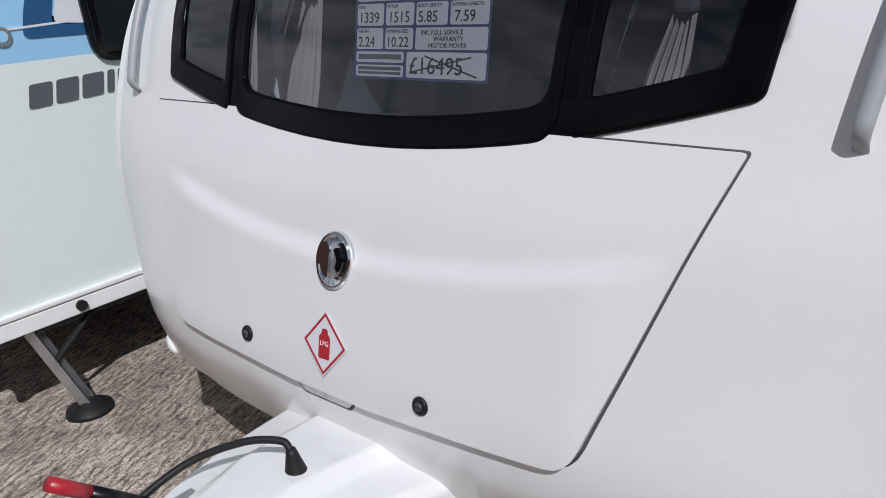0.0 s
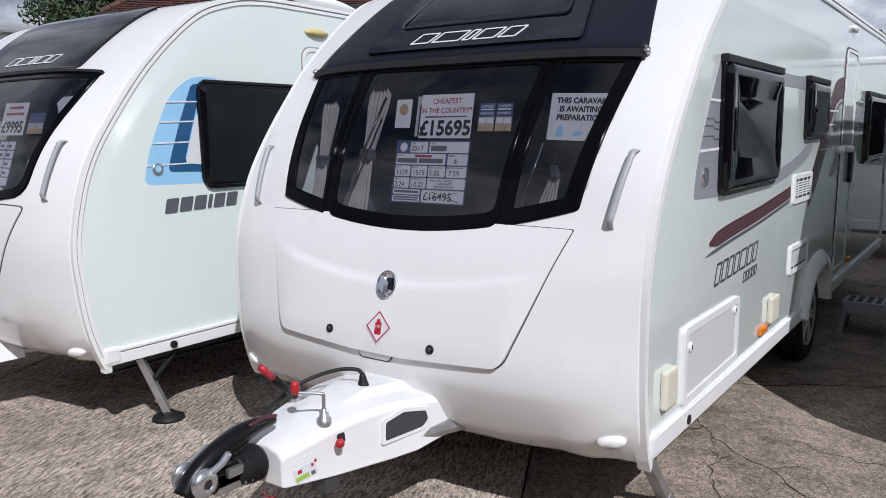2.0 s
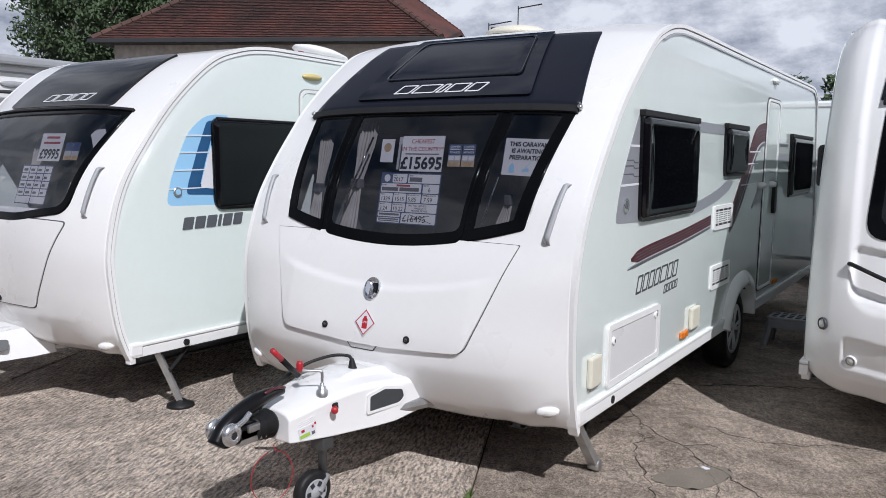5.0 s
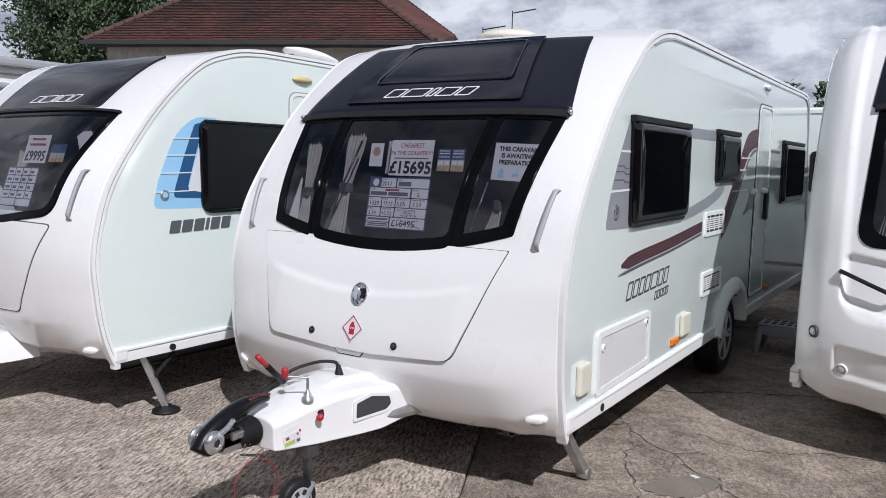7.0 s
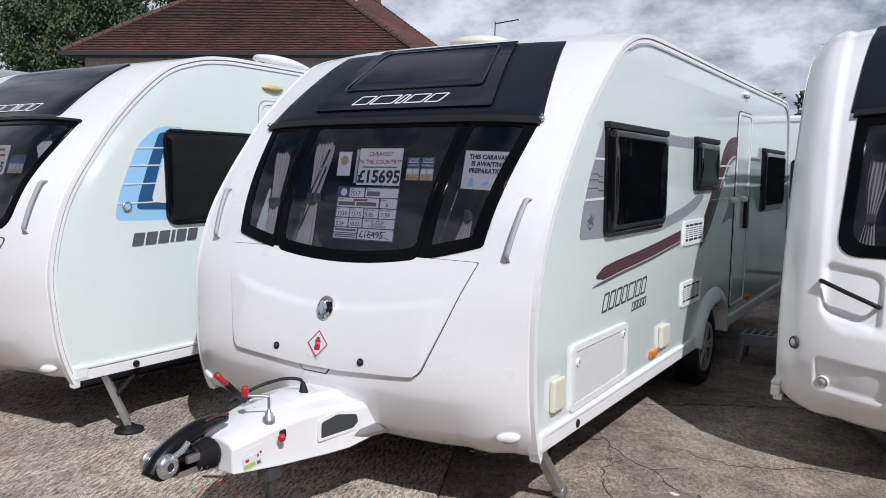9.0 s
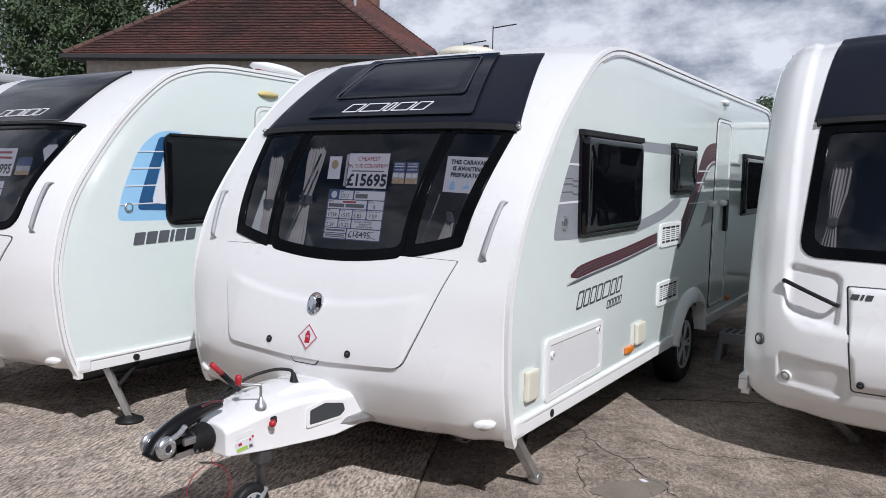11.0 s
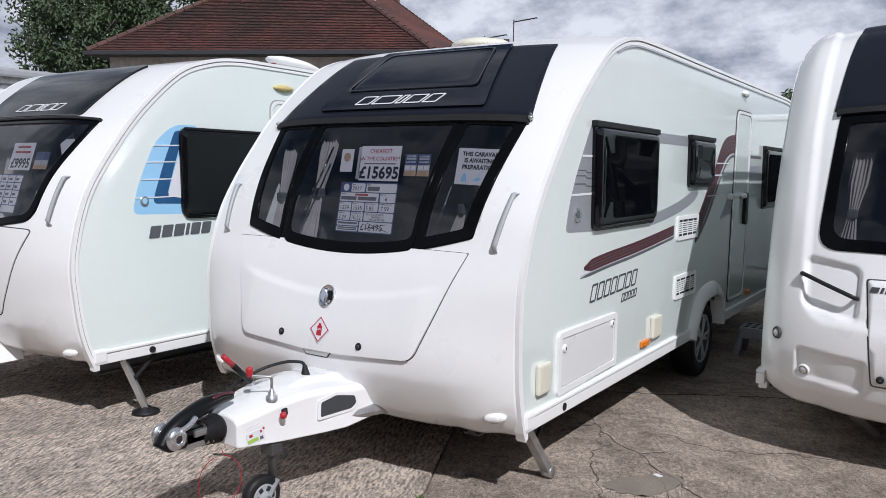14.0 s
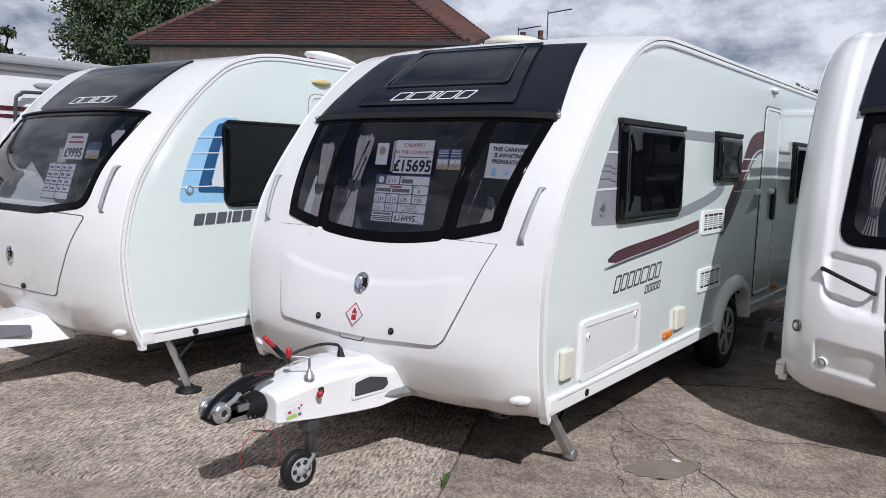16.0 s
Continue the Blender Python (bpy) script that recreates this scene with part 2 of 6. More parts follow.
    add2.inputs[1].default_value = 1.2
    l.new(add.outputs[0], add2.inputs[2])
    bp.inputs["Strength"].default_value, bp.inputs["Distance"].default_value = 0.9, 0.007
    l.new(add2.outputs[0], bp.inputs["Height"])
    l.new(bp.outputs[0], b.inputs["Normal"])
    return m


CONCRETE = concrete("brushed_concrete", (0.88, 0.79, 0.715), (0.50, 0.43, 0.385), 0.9, (2.5, 0.6, 1), 4)
WORN = concrete("worn_concrete", (0.74, 0.64, 0.56), (0.28, 0.235, 0.20), 0.4, (1.5, 0.8, 1), 15)
EARTH = surface("dark_gritty_ground", (0.13, 0.12, 0.11), 0.95, vary=0.4, scale=0.7, bump=0.6, bump_scale=40)
CRACK = surface("crack_dirt", (0.055, 0.048, 0.042), 0.95)
DAMP = surface("patch_mortar", (0.20, 0.172, 0.14), 0.85, vary=0.2, scale=6, bump=0.3)
RIDGE = surface("ridge_tile", (0.085, 0.045, 0.036), 0.85, vary=0.4, scale=3)
RENDERWALL = surface("pebbledash", (0.44, 0.405, 0.36), 0.95, vary=0.3, scale=6, bump=0.8, bump_scale=60)
GUTTER = surface("dark_gutter", (0.03, 0.032, 0.036), 0.5)
BRICK = surface("chimney_brick", (0.20, 0.10, 0.075), 0.9, vary=0.3, scale=8)
LEAF = surface("leaf", (0.05, 0.078, 0.032), 0.65, vary=0.5, scale=1.2, second=(0.02, 0.035, 0.015))
BARK = surface("bark", (0.08, 0.065, 0.05), 0.9, vary=0.3, bump=0.5, bump_scale=20)
GRASS = surface("grass", (0.08, 0.13, 0.03), 0.8, vary=0.4, scale=30)

# ---- building helpers ----
BASE = {}


def thing(name, at, label, category, group="", kind=""):
    e = new(name)
    e.location = at
    e.empty_display_size = 0.2
    BASE[e.name] = Vector(at)
    return tagged(e, label, category, group, kind)


def part(name, bm, material, parent=None, label="", smooth=False, tags=None, keep=False):
    if not keep:
        bmesh.ops.recalc_face_normals(bm, faces=bm.faces)
    me = bpy.data.meshes.new(name)
    bm.to_mesh(me)
    bm.free()
    me.materials.append(material)
    if smooth:
        me.shade_smooth()
    ob = new(name, me)
    if parent is not None:
        ob.parent = parent
        ob.matrix_parent_inverse = Matrix.Translation(-BASE.get(parent.name, Vector((0, 0, 0))))
    if label:
        ob["label"] = label
    if tags:
        tagged(ob, *tags)
    return ob


def smooth_by_angle(ob, angle=35):
    ob.data.shade_smooth()
    ob.data.set_sharp_from_angle(angle=radians(angle))
    return ob


def joined(*bms):
    out = bmesh.new()
    for b in bms:
        m = bpy.data.meshes.new("tmp")
        b.to_mesh(m)
        out.from_mesh(m)
        bpy.data.meshes.remove(m)
        b.free()
    return out


def box(x0, x1, y0, y1, z0, z1, bevel=0.0, seg=2):
    bm = bmesh.new()
    bmesh.ops.create_cube(bm, size=1)
    for v in bm.verts:
        v.co = Vector(((x0 + x1) / 2 + v.co.x * (x1 - x0), (y0 + y1) / 2 + v.co.y * (y1 - y0), (z0 + z1) / 2 + v.co.z * (z1 - z0)))
    if bevel:
        bmesh.ops.bevel(bm, geom=bm.edges[:], offset=bevel, segments=seg, affect="EDGES", profile=0.6)
    return bm


def moved(bm, m):
    bm.transform(m)
    return bm


def tube(points, r, seg=10, closed_ends=True, radii=None):
    bm = bmesh.new()
    pts = [Vector(p) for p in points]
    rings, up = [], None
    for i, p in enumerate(pts):
        t = (pts[min(i + 1, len(pts) - 1)] - pts[max(i - 1, 0)]).normalized()
        if up is None:
            up = t.orthogonal().normalized()
        up = (up - t * up.dot(t)).normalized()
        side = t.cross(up)
        rr = radii[i] if radii else r
        rings.append([bm.verts.new(p + (up * math.cos(a) + side * math.sin(a)) * rr) for a in [2 * math.pi * k / seg for k in range(seg)]])
    for a, b in zip(rings, rings[1:]):
        for k in range(seg):
            bm.faces.new((a[k], a[(k + 1) % seg], b[(k + 1) % seg], b[k]))
    if closed_ends:
        bm.faces.new(rings[0][::-1])
        bm.faces.new(rings[-1])
    return bm


def bend(points, steps=8):
    """A smooth line through some points."""
    p = [Vector(q) for q in points]
    p = [2 * p[0] - p[1]] + p + [2 * p[-1] - p[-2]]
    out = []
    for i in range(1, len(p) - 2):
        a, b, c, d = p[i - 1:i + 3]
        for k in range(steps):
            t = k / steps
            out.append(0.5 * (2 * b + (c - a) * t + (2 * a - 5 * b + 4 * c - d) * t * t + (3 * b - a - 3 * c + d) * t ** 3))
    return out + [p[-2]]


def disc(radius, z0, z1, seg=28, bevel=0.0, rim=0.0):
    """A round plate on its axis z; rim: radius of a hole."""
    bm = bmesh.new()
    outer = [(radius * math.cos(2 * math.pi * k / seg), radius * math.sin(2 * math.pi * k / seg)) for k in range(seg)]
    if rim:
        return ring2d(outer, [(x * rim / radius, y * rim / radius) for x, y in outer], z0, z1)
    prof = [(radius, z0), (radius, z1 - bevel)] + ([(radius - bevel, z1)] if bevel else [])
    rows = [[bm.verts.new((x * r / radius, y * r / radius, z)) for x, y in outer] for r, z in prof]
    for a, b in zip(rows, rows[1:]):
        for k in range(seg):
            bm.faces.new((a[k], a[(k + 1) % seg], b[(k + 1) % seg], b[k]))
    bm.faces.new(rows[0][::-1])
    bm.faces.new(rows[-1])
    return bm


def lathe(profile, seg=28):
    bm = bmesh.new()
    rows = [[bm.verts.new((r * math.cos(2 * math.pi * k / seg), r * math.sin(2 * math.pi * k / seg), z)) for k in range(seg)] for r, z in profile]
    for a, b in zip(rows, rows[1:]):
        for k in range(seg):
            bm.faces.new((a[k], a[(k + 1) % seg], b[(k + 1) % seg], b[k]))
    for row in (rows[0], rows[-1]):
        if (row[0].co - row[seg // 2].co).length > 1e-4:
            bm.faces.new(row)
    return bm


def rounded(pts, r, n=6):
    """A polygon with rounded corners; r: one radius or one for each corner."""
    out, k = [], len(pts)
    for i in range(k):
        a, b, c = Vector(pts[i - 1]), Vector(pts[i]), Vector(pts[(i + 1) % k])
        rr = r[i] if isinstance(r, (list, tuple)) else r
        d1, d2 = (a - b), (c - b)
        q = min(rr, d1.length * 0.49, d2.length * 0.49)
        p1, p2 = b + d1.normalized() * q, b + d2.normalized() * q
        for j in range(n + 1):
            t = j / n
            out.append(tuple((1 - t) ** 2 * p1 + 2 * t * (1 - t) * b + t * t * p2))
    return out


def prism(poly, z0, z1):
    bm = bmesh.new()
    lo = [bm.verts.new((x, y, z0)) for x, y in poly]
    hi = [bm.verts.new((x, y, z1)) for x, y in poly]
    k = len(poly)
    for i in range(k):
        bm.faces.new((lo[i], lo[(i + 1) % k], hi[(i + 1) % k], hi[i]))
    bm.faces.new(hi)
    bm.faces.new(lo[::-1])
    bmesh.ops.triangulate(bm, faces=[f for f in bm.faces if len(f.verts) > 4])
    return bm


def ring2d(outer, inner, z0, z1):
    bm = bmesh.new()
    rows = [[bm.verts.new((x, y, z)) for x, y in p] for p, z in ((outer, z0), (outer, z1), (inner, z1), (inner, z0))]
    k = len(outer)
    for a, b in zip(rows, rows[1:] + rows[:1]):
        for i in range(k):
            bm.faces.new((a[i], a[(i + 1) % k], b[(i + 1) % k], b[i]))
    return bm


def ribbon(points, width, z0, z1):
    """A flat strip along a line, in the plane."""
    bm = bmesh.new()
    p = [Vector(q).to_2d() for q in points]
    left, right = [], []
    for i, q in enumerate(p):
        t = (p[min(i + 1, len(p) - 1)] - p[max(i - 1, 0)]).normalized()
        w = width[i] if isinstance(width, (list, tuple)) else width
        n = Vector((-t.y, t.x)) * w / 2
        left.append(q + n)
        right.append(q - n)
    rows = [[bm.verts.new((*c, z)) for c in line] for line, z in ((left, z0), (left, z1), (right, z1), (right, z0))]
    for a, b in zip(rows, rows[1:] + rows[:1]):
        for i in range(len(p) - 1):
            bm.faces.new((a[i], a[i + 1], b[i + 1], b[i]))
    for e in (0, -1):
        bm.faces.new([r[e] for r in rows])
    return bm


def lettering(text, size, align="LEFT", depth=0.0012, shear=0.0, bold=0.0):
    cu = bpy.data.curves.new("text", "FONT")
    cu.body, cu.size, cu.align_x, cu.extrude, cu.shear, cu.offset = text, size, align, depth, shear, bold
    cu.resolution_u = 3
    ob = bpy.data.objects.new("text", cu)
    me = bpy.data.meshes.new_from_object(ob)
    bm = bmesh.new()
    bm.from_mesh(me)
    bpy.data.meshes.remove(me)
    bpy.data.objects.remove(ob)
    bpy.data.curves.remove(cu)
    return bm


def on_side(bm, x):
    """From the plane (rearwards, up, outwards) to the flank at x; the mirrored flank for a negative side."""
    for v in bm.verts:
        v.co = Vector((x + v.co.z, v.co.x, v.co.y))
    return bm


# ---- caravan shells ----
class Shell:
    def __init__(self, xc, half, pts, depth, p, relief=None):
        self.xc, self.half, self.p, self.relief, self.lip = xc, half, p, relief, 0.0 if relief is None else -relief(1.0, 1.0)
        self.flush = 0.026 if relief is None else 0.0
        q = np.array(pts, float)
        q = np.vstack([2 * q[0] - q[1], q, 2 * q[-1] - q[-2]])
        out = []
        for i in range(1, len(q) - 2):
            a, b, c, d = q[i - 1:i + 3]
            for t in np.linspace(0, 1, 12, endpoint=False):
                out.append(0.5 * (2 * b + (c - a) * t + (2 * a - 5 * b + 4 * c - d) * t * t + (3 * b - a - 3 * c + d) * t ** 3))
        out.append(q[-2])
        self.c = np.array(out)
        self.l = np.r_[0, np.cumsum(np.hypot(*np.diff(self.c, axis=0).T))]
        self.end = self.l[-1]
        self.dl = np.linspace(-0.5, 9, 951)
        bell = np.exp(-0.5 * (np.arange(-18, 19) / 6.0) ** 2)
        self.dt = np.convolve(np.pad(np.interp(self.dl, *depth), 18, "edge"), bell / bell.sum(), "valid")

    def edge(self, l):
        return np.array([np.interp(l, self.l, self.c[:, 0]), np.interp(l, self.l, self.c[:, 1])])

    def normal(self, l):
        t = self.edge(l + 0.06) - self.edge(l - 0.06)
        t /= np.hypot(*t)
        return np.array([-t[1], t[0]])

    def at(self, l, u, off=0.0):
        w = min(abs(u), 1.0)
        out, fade = min(1.0, max(0.0, (w - 0.78) / 0.18)), min(1.0, max(0.0, (0.93 - w) / 0.25))
        tuck = 0.24 * max(0.0, 0.37 - l) * fade + 0.50 * max(0.0, 0.185 + 0.085 * out * out * (3 - 2 * out) - l) * (1 - w ** 12)
        d = self.flush + (np.interp(l, self.dl, self.dt) - self.flush) * (1 - w ** self.p) + off - tuck
        if self.relief:
            d += self.relief(l, abs(u))
        y, z = self.edge(l) + self.normal(l) * d
        return Vector((self.xc + u * self.half, y, z))

    def wrap(self, bm):
        """From the flat (across, along the shell, outwards) onto the shell."""
        for v in bm.verts:
            v.co = self.at(v.co.y, v.co.x / self.half, v.co.z)
        return bm

    def patch(self, poly, z0, z1, cell=0.03, relief=None):
        """A convex plate with this outline, laid on the shell."""
        bm = bmesh.new()
        xs, ys = [q[0] for q in poly], [q[1] for q in poly]
        nx, ny = max(2, math.ceil((max(xs) - min(xs)) / cell)), max(2, math.ceil((max(ys) - min(ys)) / cell))
        g = [[bm.verts.new((min(xs) + (max(xs) - min(xs)) * i / nx, min(ys) + (max(ys) - min(ys)) * j / ny, 0)) for i in range(nx + 1)] for j in range(ny + 1)]
        for j in range(ny):
            for i in range(nx):
                bm.faces.new((g[j][i], g[j][i + 1], g[j + 1][i + 1], g[j + 1][i]))
        area = sum(poly[i - 1][0] * poly[i][1] - poly[i][0] * poly[i - 1][1] for i in range(len(poly)))
        for i in range(len(poly)):
            a, b = Vector(poly[i - 1]), Vector(poly[i])
            if (b - a).length < 1e-6:
                continue
            n = Vector((b.y - a.y, a.x - b.x)) * (1 if area > 0 else -1)
            bmesh.ops.bisect_plane(bm, geom=bm.verts[:] + bm.edges[:] + bm.faces[:], plane_co=(*a, 0), plane_no=(*n, 0), clear_outer=True, dist=1e-6)
        bmesh.ops.remove_doubles(bm, verts=bm.verts[:], dist=1e-5)
        for v in bm.verts:
            v.co.z = z0
        if z1 is None:
            return self.wrap(bm)
        top = bmesh.ops.extrude_face_region(bm, geom=bm.faces[:])["geom"]
        for v in top:
            if isinstance(v, bmesh.types.BMVert):
                v.co.z = z1 + (relief(v.co.x, v.co.y) if relief else 0)
        return self.wrap(bm)

    def sheet(self, l0, l1, step, nu, keep=None):
        bm = bmesh.new()
        n = math.ceil((l1 - l0) / step)
        us = [math.sin(math.pi / 2 * k) * 0.35 + k * 0.65 for k in np.linspace(-1, 1, nu)]
        us = [u / max(us) for u in us]
        ls = [l0 + (l1 - l0) * i / n for i in range(n + 1)]
        g = [[bm.verts.new(self.at(l, u)) for u in us] for l in ls]
        for i in range(n):
            for j in range(nu - 1):
                if keep is None or keep(ls[i], ls[i + 1], us[j], us[j + 1]):
                    bm.faces.new((g[i][j], g[i][j + 1], g[i + 1][j + 1], g[i + 1][j]))
        return bm

    def rail(self, l0, l1, n0, n1, x0, x1, step=0.05):
        """A strip that follows the shell's edge: from n0 to n1 across it, from x0 to x1 sideways."""
        bm = bmesh.new()
        k = math.ceil((l1 - l0) / step)
        rows = []
        for i in range(k + 1):
            l = l0 + (l1 - l0) * i / k
            e, n = self.edge(l), self.normal(l)
            rows.append([bm.verts.new((x, *(e + n * d))) for x, d in ((x0, n0), (x1, n0), (x1, n1), (x0, n1))])
        for a, b in zip(rows, rows[1:]):
            for j in range(4):
                bm.faces.new((a[j], a[(j + 1) % 4], b[(j + 1) % 4], b[j]))
        bm.faces.new(rows[0])
        bm.faces.new(rows[-1])
        return bm

    def flank(self, x, l0, l1, arch=None, thick=0.012, z_low=0.47, side=1):
        """The flat side sheet within the edge, with a wheel arch cut out."""
        pts = [tuple(self.edge(l) - self.normal(l) * self.lip) for l in np.linspace(l0, l1, 110)]
        pts = [(y, max(z, z_low)) for y, z in pts]
        clean = [pts[0]]
        for q in pts[1:]:
            if math.dist(q, clean[-1]) > 0.004:
                clean.append(q)
        low = []
        if arch:
            yc, half, top = arch
            low = [(yc + half * math.cos(a), z_low + (top - z_low) * math.sin(a)) for a in np.linspace(0, math.pi, 16)]
        poly = clean + low
        bm = prism(poly, 0, thick)
        for v in bm.verts:
            v.co = Vector((x + v.co.z * side, v.co.x, v.co.y))
        return bm


MAIN = Shell(0, 1.12, [(.27, .33), (.21, .39), (.15, .6), (.13, .83), (.14, 1.12), (.23, 1.41), (.37, 1.64), (.55, 1.87), (.67, 2.01), (.88, 2.2), (1.1, 2.37), (1.26, 2.45),
                       (1.49, 2.51), (1.84, 2.53), (3, 2.53), (5, 2.53), (6.3, 2.53), (6.58, 2.49), (6.72, 2.36), (6.85, 1.9), (7.0, 1.2), (7.08, .6), (7.05, .4)],
             ((0, .45, .75, 1.0, 1.4, 1.8, 2.3, 2.8, 3.4, 9), (.19, .21, .11, .06, .09, .095, .08, .06, .05, .05)), 4.5)
SPR = Shell(-2.89, 1.10, [(-.24, .34), (-.29, .41), (-.36, .6), (-.40, .85), (-.41, 1.12), (-.315, 1.49), (-.125, 1.80), (.115, 2.095), (.41, 2.35), (.655, 2.45), (.9, 2.492),
                          (1.3, 2.50), (3, 2.49), (4.8, 2.49), (5.2, 2.37), (5.4, 1.2), (5.4, .4)],
            ((0, .5, 1.3, 1.6, 1.85, 2.2, 2.6, 3.4, 9), (.16, .22, .18, .14, .10, .07, .03, .02, .02)), 3.5)
def soft_box(x, y, x0, x1, y0, y1, r, blend):
    """1 well inside a box with rounded corners, 0 outside it, with a soft step."""
    qx, qy = abs(x - (x0 + x1) / 2) - (x1 - x0) / 2 + r, abs(y - (y0 + y1) / 2) - (y1 - y0) / 2 + r
    k = min(1, max(0, (r - min(max(qx, qy), 0) - math.hypot(max(qx, 0), max(qy, 0))) / blend))
    return k * k * (3 - 2 * k)


def vip_relief(l, u):
    """Raised cheeks beside a sunk middle, with a handle pocket and a lamp pocket in each."""
    tilt = (u - 0.66) * 0.25
    sunk = soft_box(u, l, -1.5, 0.80 + 0.03 * min(1, max(0, l - 0.7)), 0.54 - 0.06 * max(0, 0.6 - u), 3.2, 0.17, 0.06)
    grip = soft_box(u, l - tilt, 0.50, 0.785, 0.60, 0.90, 0.05, 0.022)
    lamp = soft_box(u, l - tilt * 0.3, 0.44, 0.80, 0.235, 0.405, 0.035, 0.022)
    turn = max(0.0, (u - 0.86) / 0.14)
    return -0.024 * sunk - 0.028 * grip - 0.018 * lamp - 0.09 * turn * turn


VIP = Shell(3.0, 1.12, [(2.01, .34), (1.94, .40), (1.90, .6), (1.905, .9), (1.95, 1.15), (2.02, 1.45), (2.13, 1.75), (2.26, 2.02), (2.41, 2.28), (2.55, 2.45), (2.75, 2.59),
                        (3.12, 2.66), (5, 2.66), (7.5, 2.66), (7.9, 2.5), (8.1, 1.2), (8.1, .4)],
            ((0, .5, .95, 1.3, 1.7, 2.1, 2.5, 3.0, 3.6, 9), (.27, .28, .22, .18, .16, .12, .10, .10, .07, .05)), 4.0, vip_relief)


def caravan_body(van, root, hole, arch, roof_split=3.3, solid=0.018, step=0.035, across=61, rails=True):
    """Front moulding, roof, flanks, edge rails, sills and floor."""
    h = van.half
    front = part("front_moulding", van.sheet(0.085, roof_split, step, across, hole), WHITE, root, "white glossy moulded front", True)
    md = front.modifiers.new("thickness", "SOLIDIFY")
    md.thickness, md.offset = solid, -1
    part("roof_panel", van.sheet(roof_split, van.end, 0.12, 41), WHITE, root, "white roof and rear panel", True)
    for side in (1, -1):
        x = van.xc + side * (h - 0.004)
        part("side_panel", van.flank(x, 0.12, van.end - 0.05, arch, 0.010, 0.47, side), SIDE, root, "pale greenish white side sheet")
        a, b = van.xc + side * (h - 0.03), van.xc + side * (h + 0.020)
        if rails:
            part("edge_rail", van.rail(0.06, van.end - 0.1, 0.006, 0.028, a, b), TRIM, root, smooth=False)
        part("rail_seam", van.rail(0.10 if rails else 3.0, van.end - 0.1, -0.002, 0.006, a, van.xc + side * (h + 0.011)), SEAM, root)
        part("rail_bead", van.rail(0.10 if rails else 3.0, van.end - 0.1, -0.022, -0.002, a, van.xc + side * (h + 0.014)), TRIM, root)
        y0, y1 = van.edge(0.1)[0], van.edge(van.end - 0.1)[0]
        spans = [(y0, arch[0] - arch[1]), (arch[0] + arch[1], y1)] if arch else [(y0, y1)]
        for s0, s1 in spans:
            xa, xb = sorted((van.xc + side * (h - 0.03), van.xc + side * (h + 0.022)))
            part("sill", box(xa, xb, s0, s1, 0.395, 0.462, 0.006), TRIM, root)
            part("sill_bead", box(xa, xb + (0.006 if side > 0 else 0) , s0, s1, 0.466, 0.486, 0.006), TRIM, root)
        xa, xb = sorted((van.xc + side * (h - 0.05), van.xc + side * (h + 0.027)))
        if rails:
            part("corner_block", box(xa, xb, y0 - 0.012, y0 + 0.085, 0.405, 0.495, 0.012), TRIM, root)
        part("corner_bracket", box(xa + 0.012, xb - 0.012, y0 - 0.01 + van.lip * 0.7, y0 + 0.035 + van.lip * 0.7, 0.355, 0.404, 0.008), TRIM, root)
    part("underfloor", box(van.xc - h + 0.04, van.xc + h - 0.04, van.edge(0.2)[0] + 0.15, van.edge(van.end - 0.1)[0] - 0.1, 0.36, 0.41), DARKGREY, root)
    # unseen rails and cross beams, added to keep side light from under the floor
    ya, yb = van.edge(0.2)[0] + 0.35, van.edge(van.end - 0.1)[0] - 0.5
    for side in (1, -1):
        part("chassis_light_block", joined(box(van.xc + side * 0.62 - 0.025, van.xc + side * 0.62 + 0.025, ya, yb, 0.20, 0.36), box(van.xc + side * 0.62 - 0.05, van.xc + side * 0.62 + 0.05, ya, yb, 0.195, 0.205)), DARKSTEEL, root, "unseen steel rail added to block light under the floor")
    for y in (ya + 0.4, yb - 0.4):
        part("cross_light_block", box(van.xc - 0.6, van.xc + 0.6, y - 0.03, y + 0.03, 0.24, 0.36), DARKSTEEL, root)
    return front


def inset(poly, d):
    c = Vector((sum(p[0] for p in poly) / len(poly), sum(p[1] for p in poly) / len(poly)))
    out = []
    for i in range(len(poly)):
        a, b, e = Vector(poly[i - 1]), Vector(poly[i]), Vector(poly[(i + 1) % len(poly)])
        n1 = Vector((-(b - a).y, (b - a).x)).normalized()
        n2 = Vector((-(e - b).y, (e - b).x)).normalized()
        if n1.dot(c - b) < 0:
            n1 = -n1
        if n2.dot(c - b) < 0:
            n2 = -n2
        m = n1 + n2
        out.append(tuple(b + m * (d / max(0.3, (1 + n1.dot(n2))))))
    return out


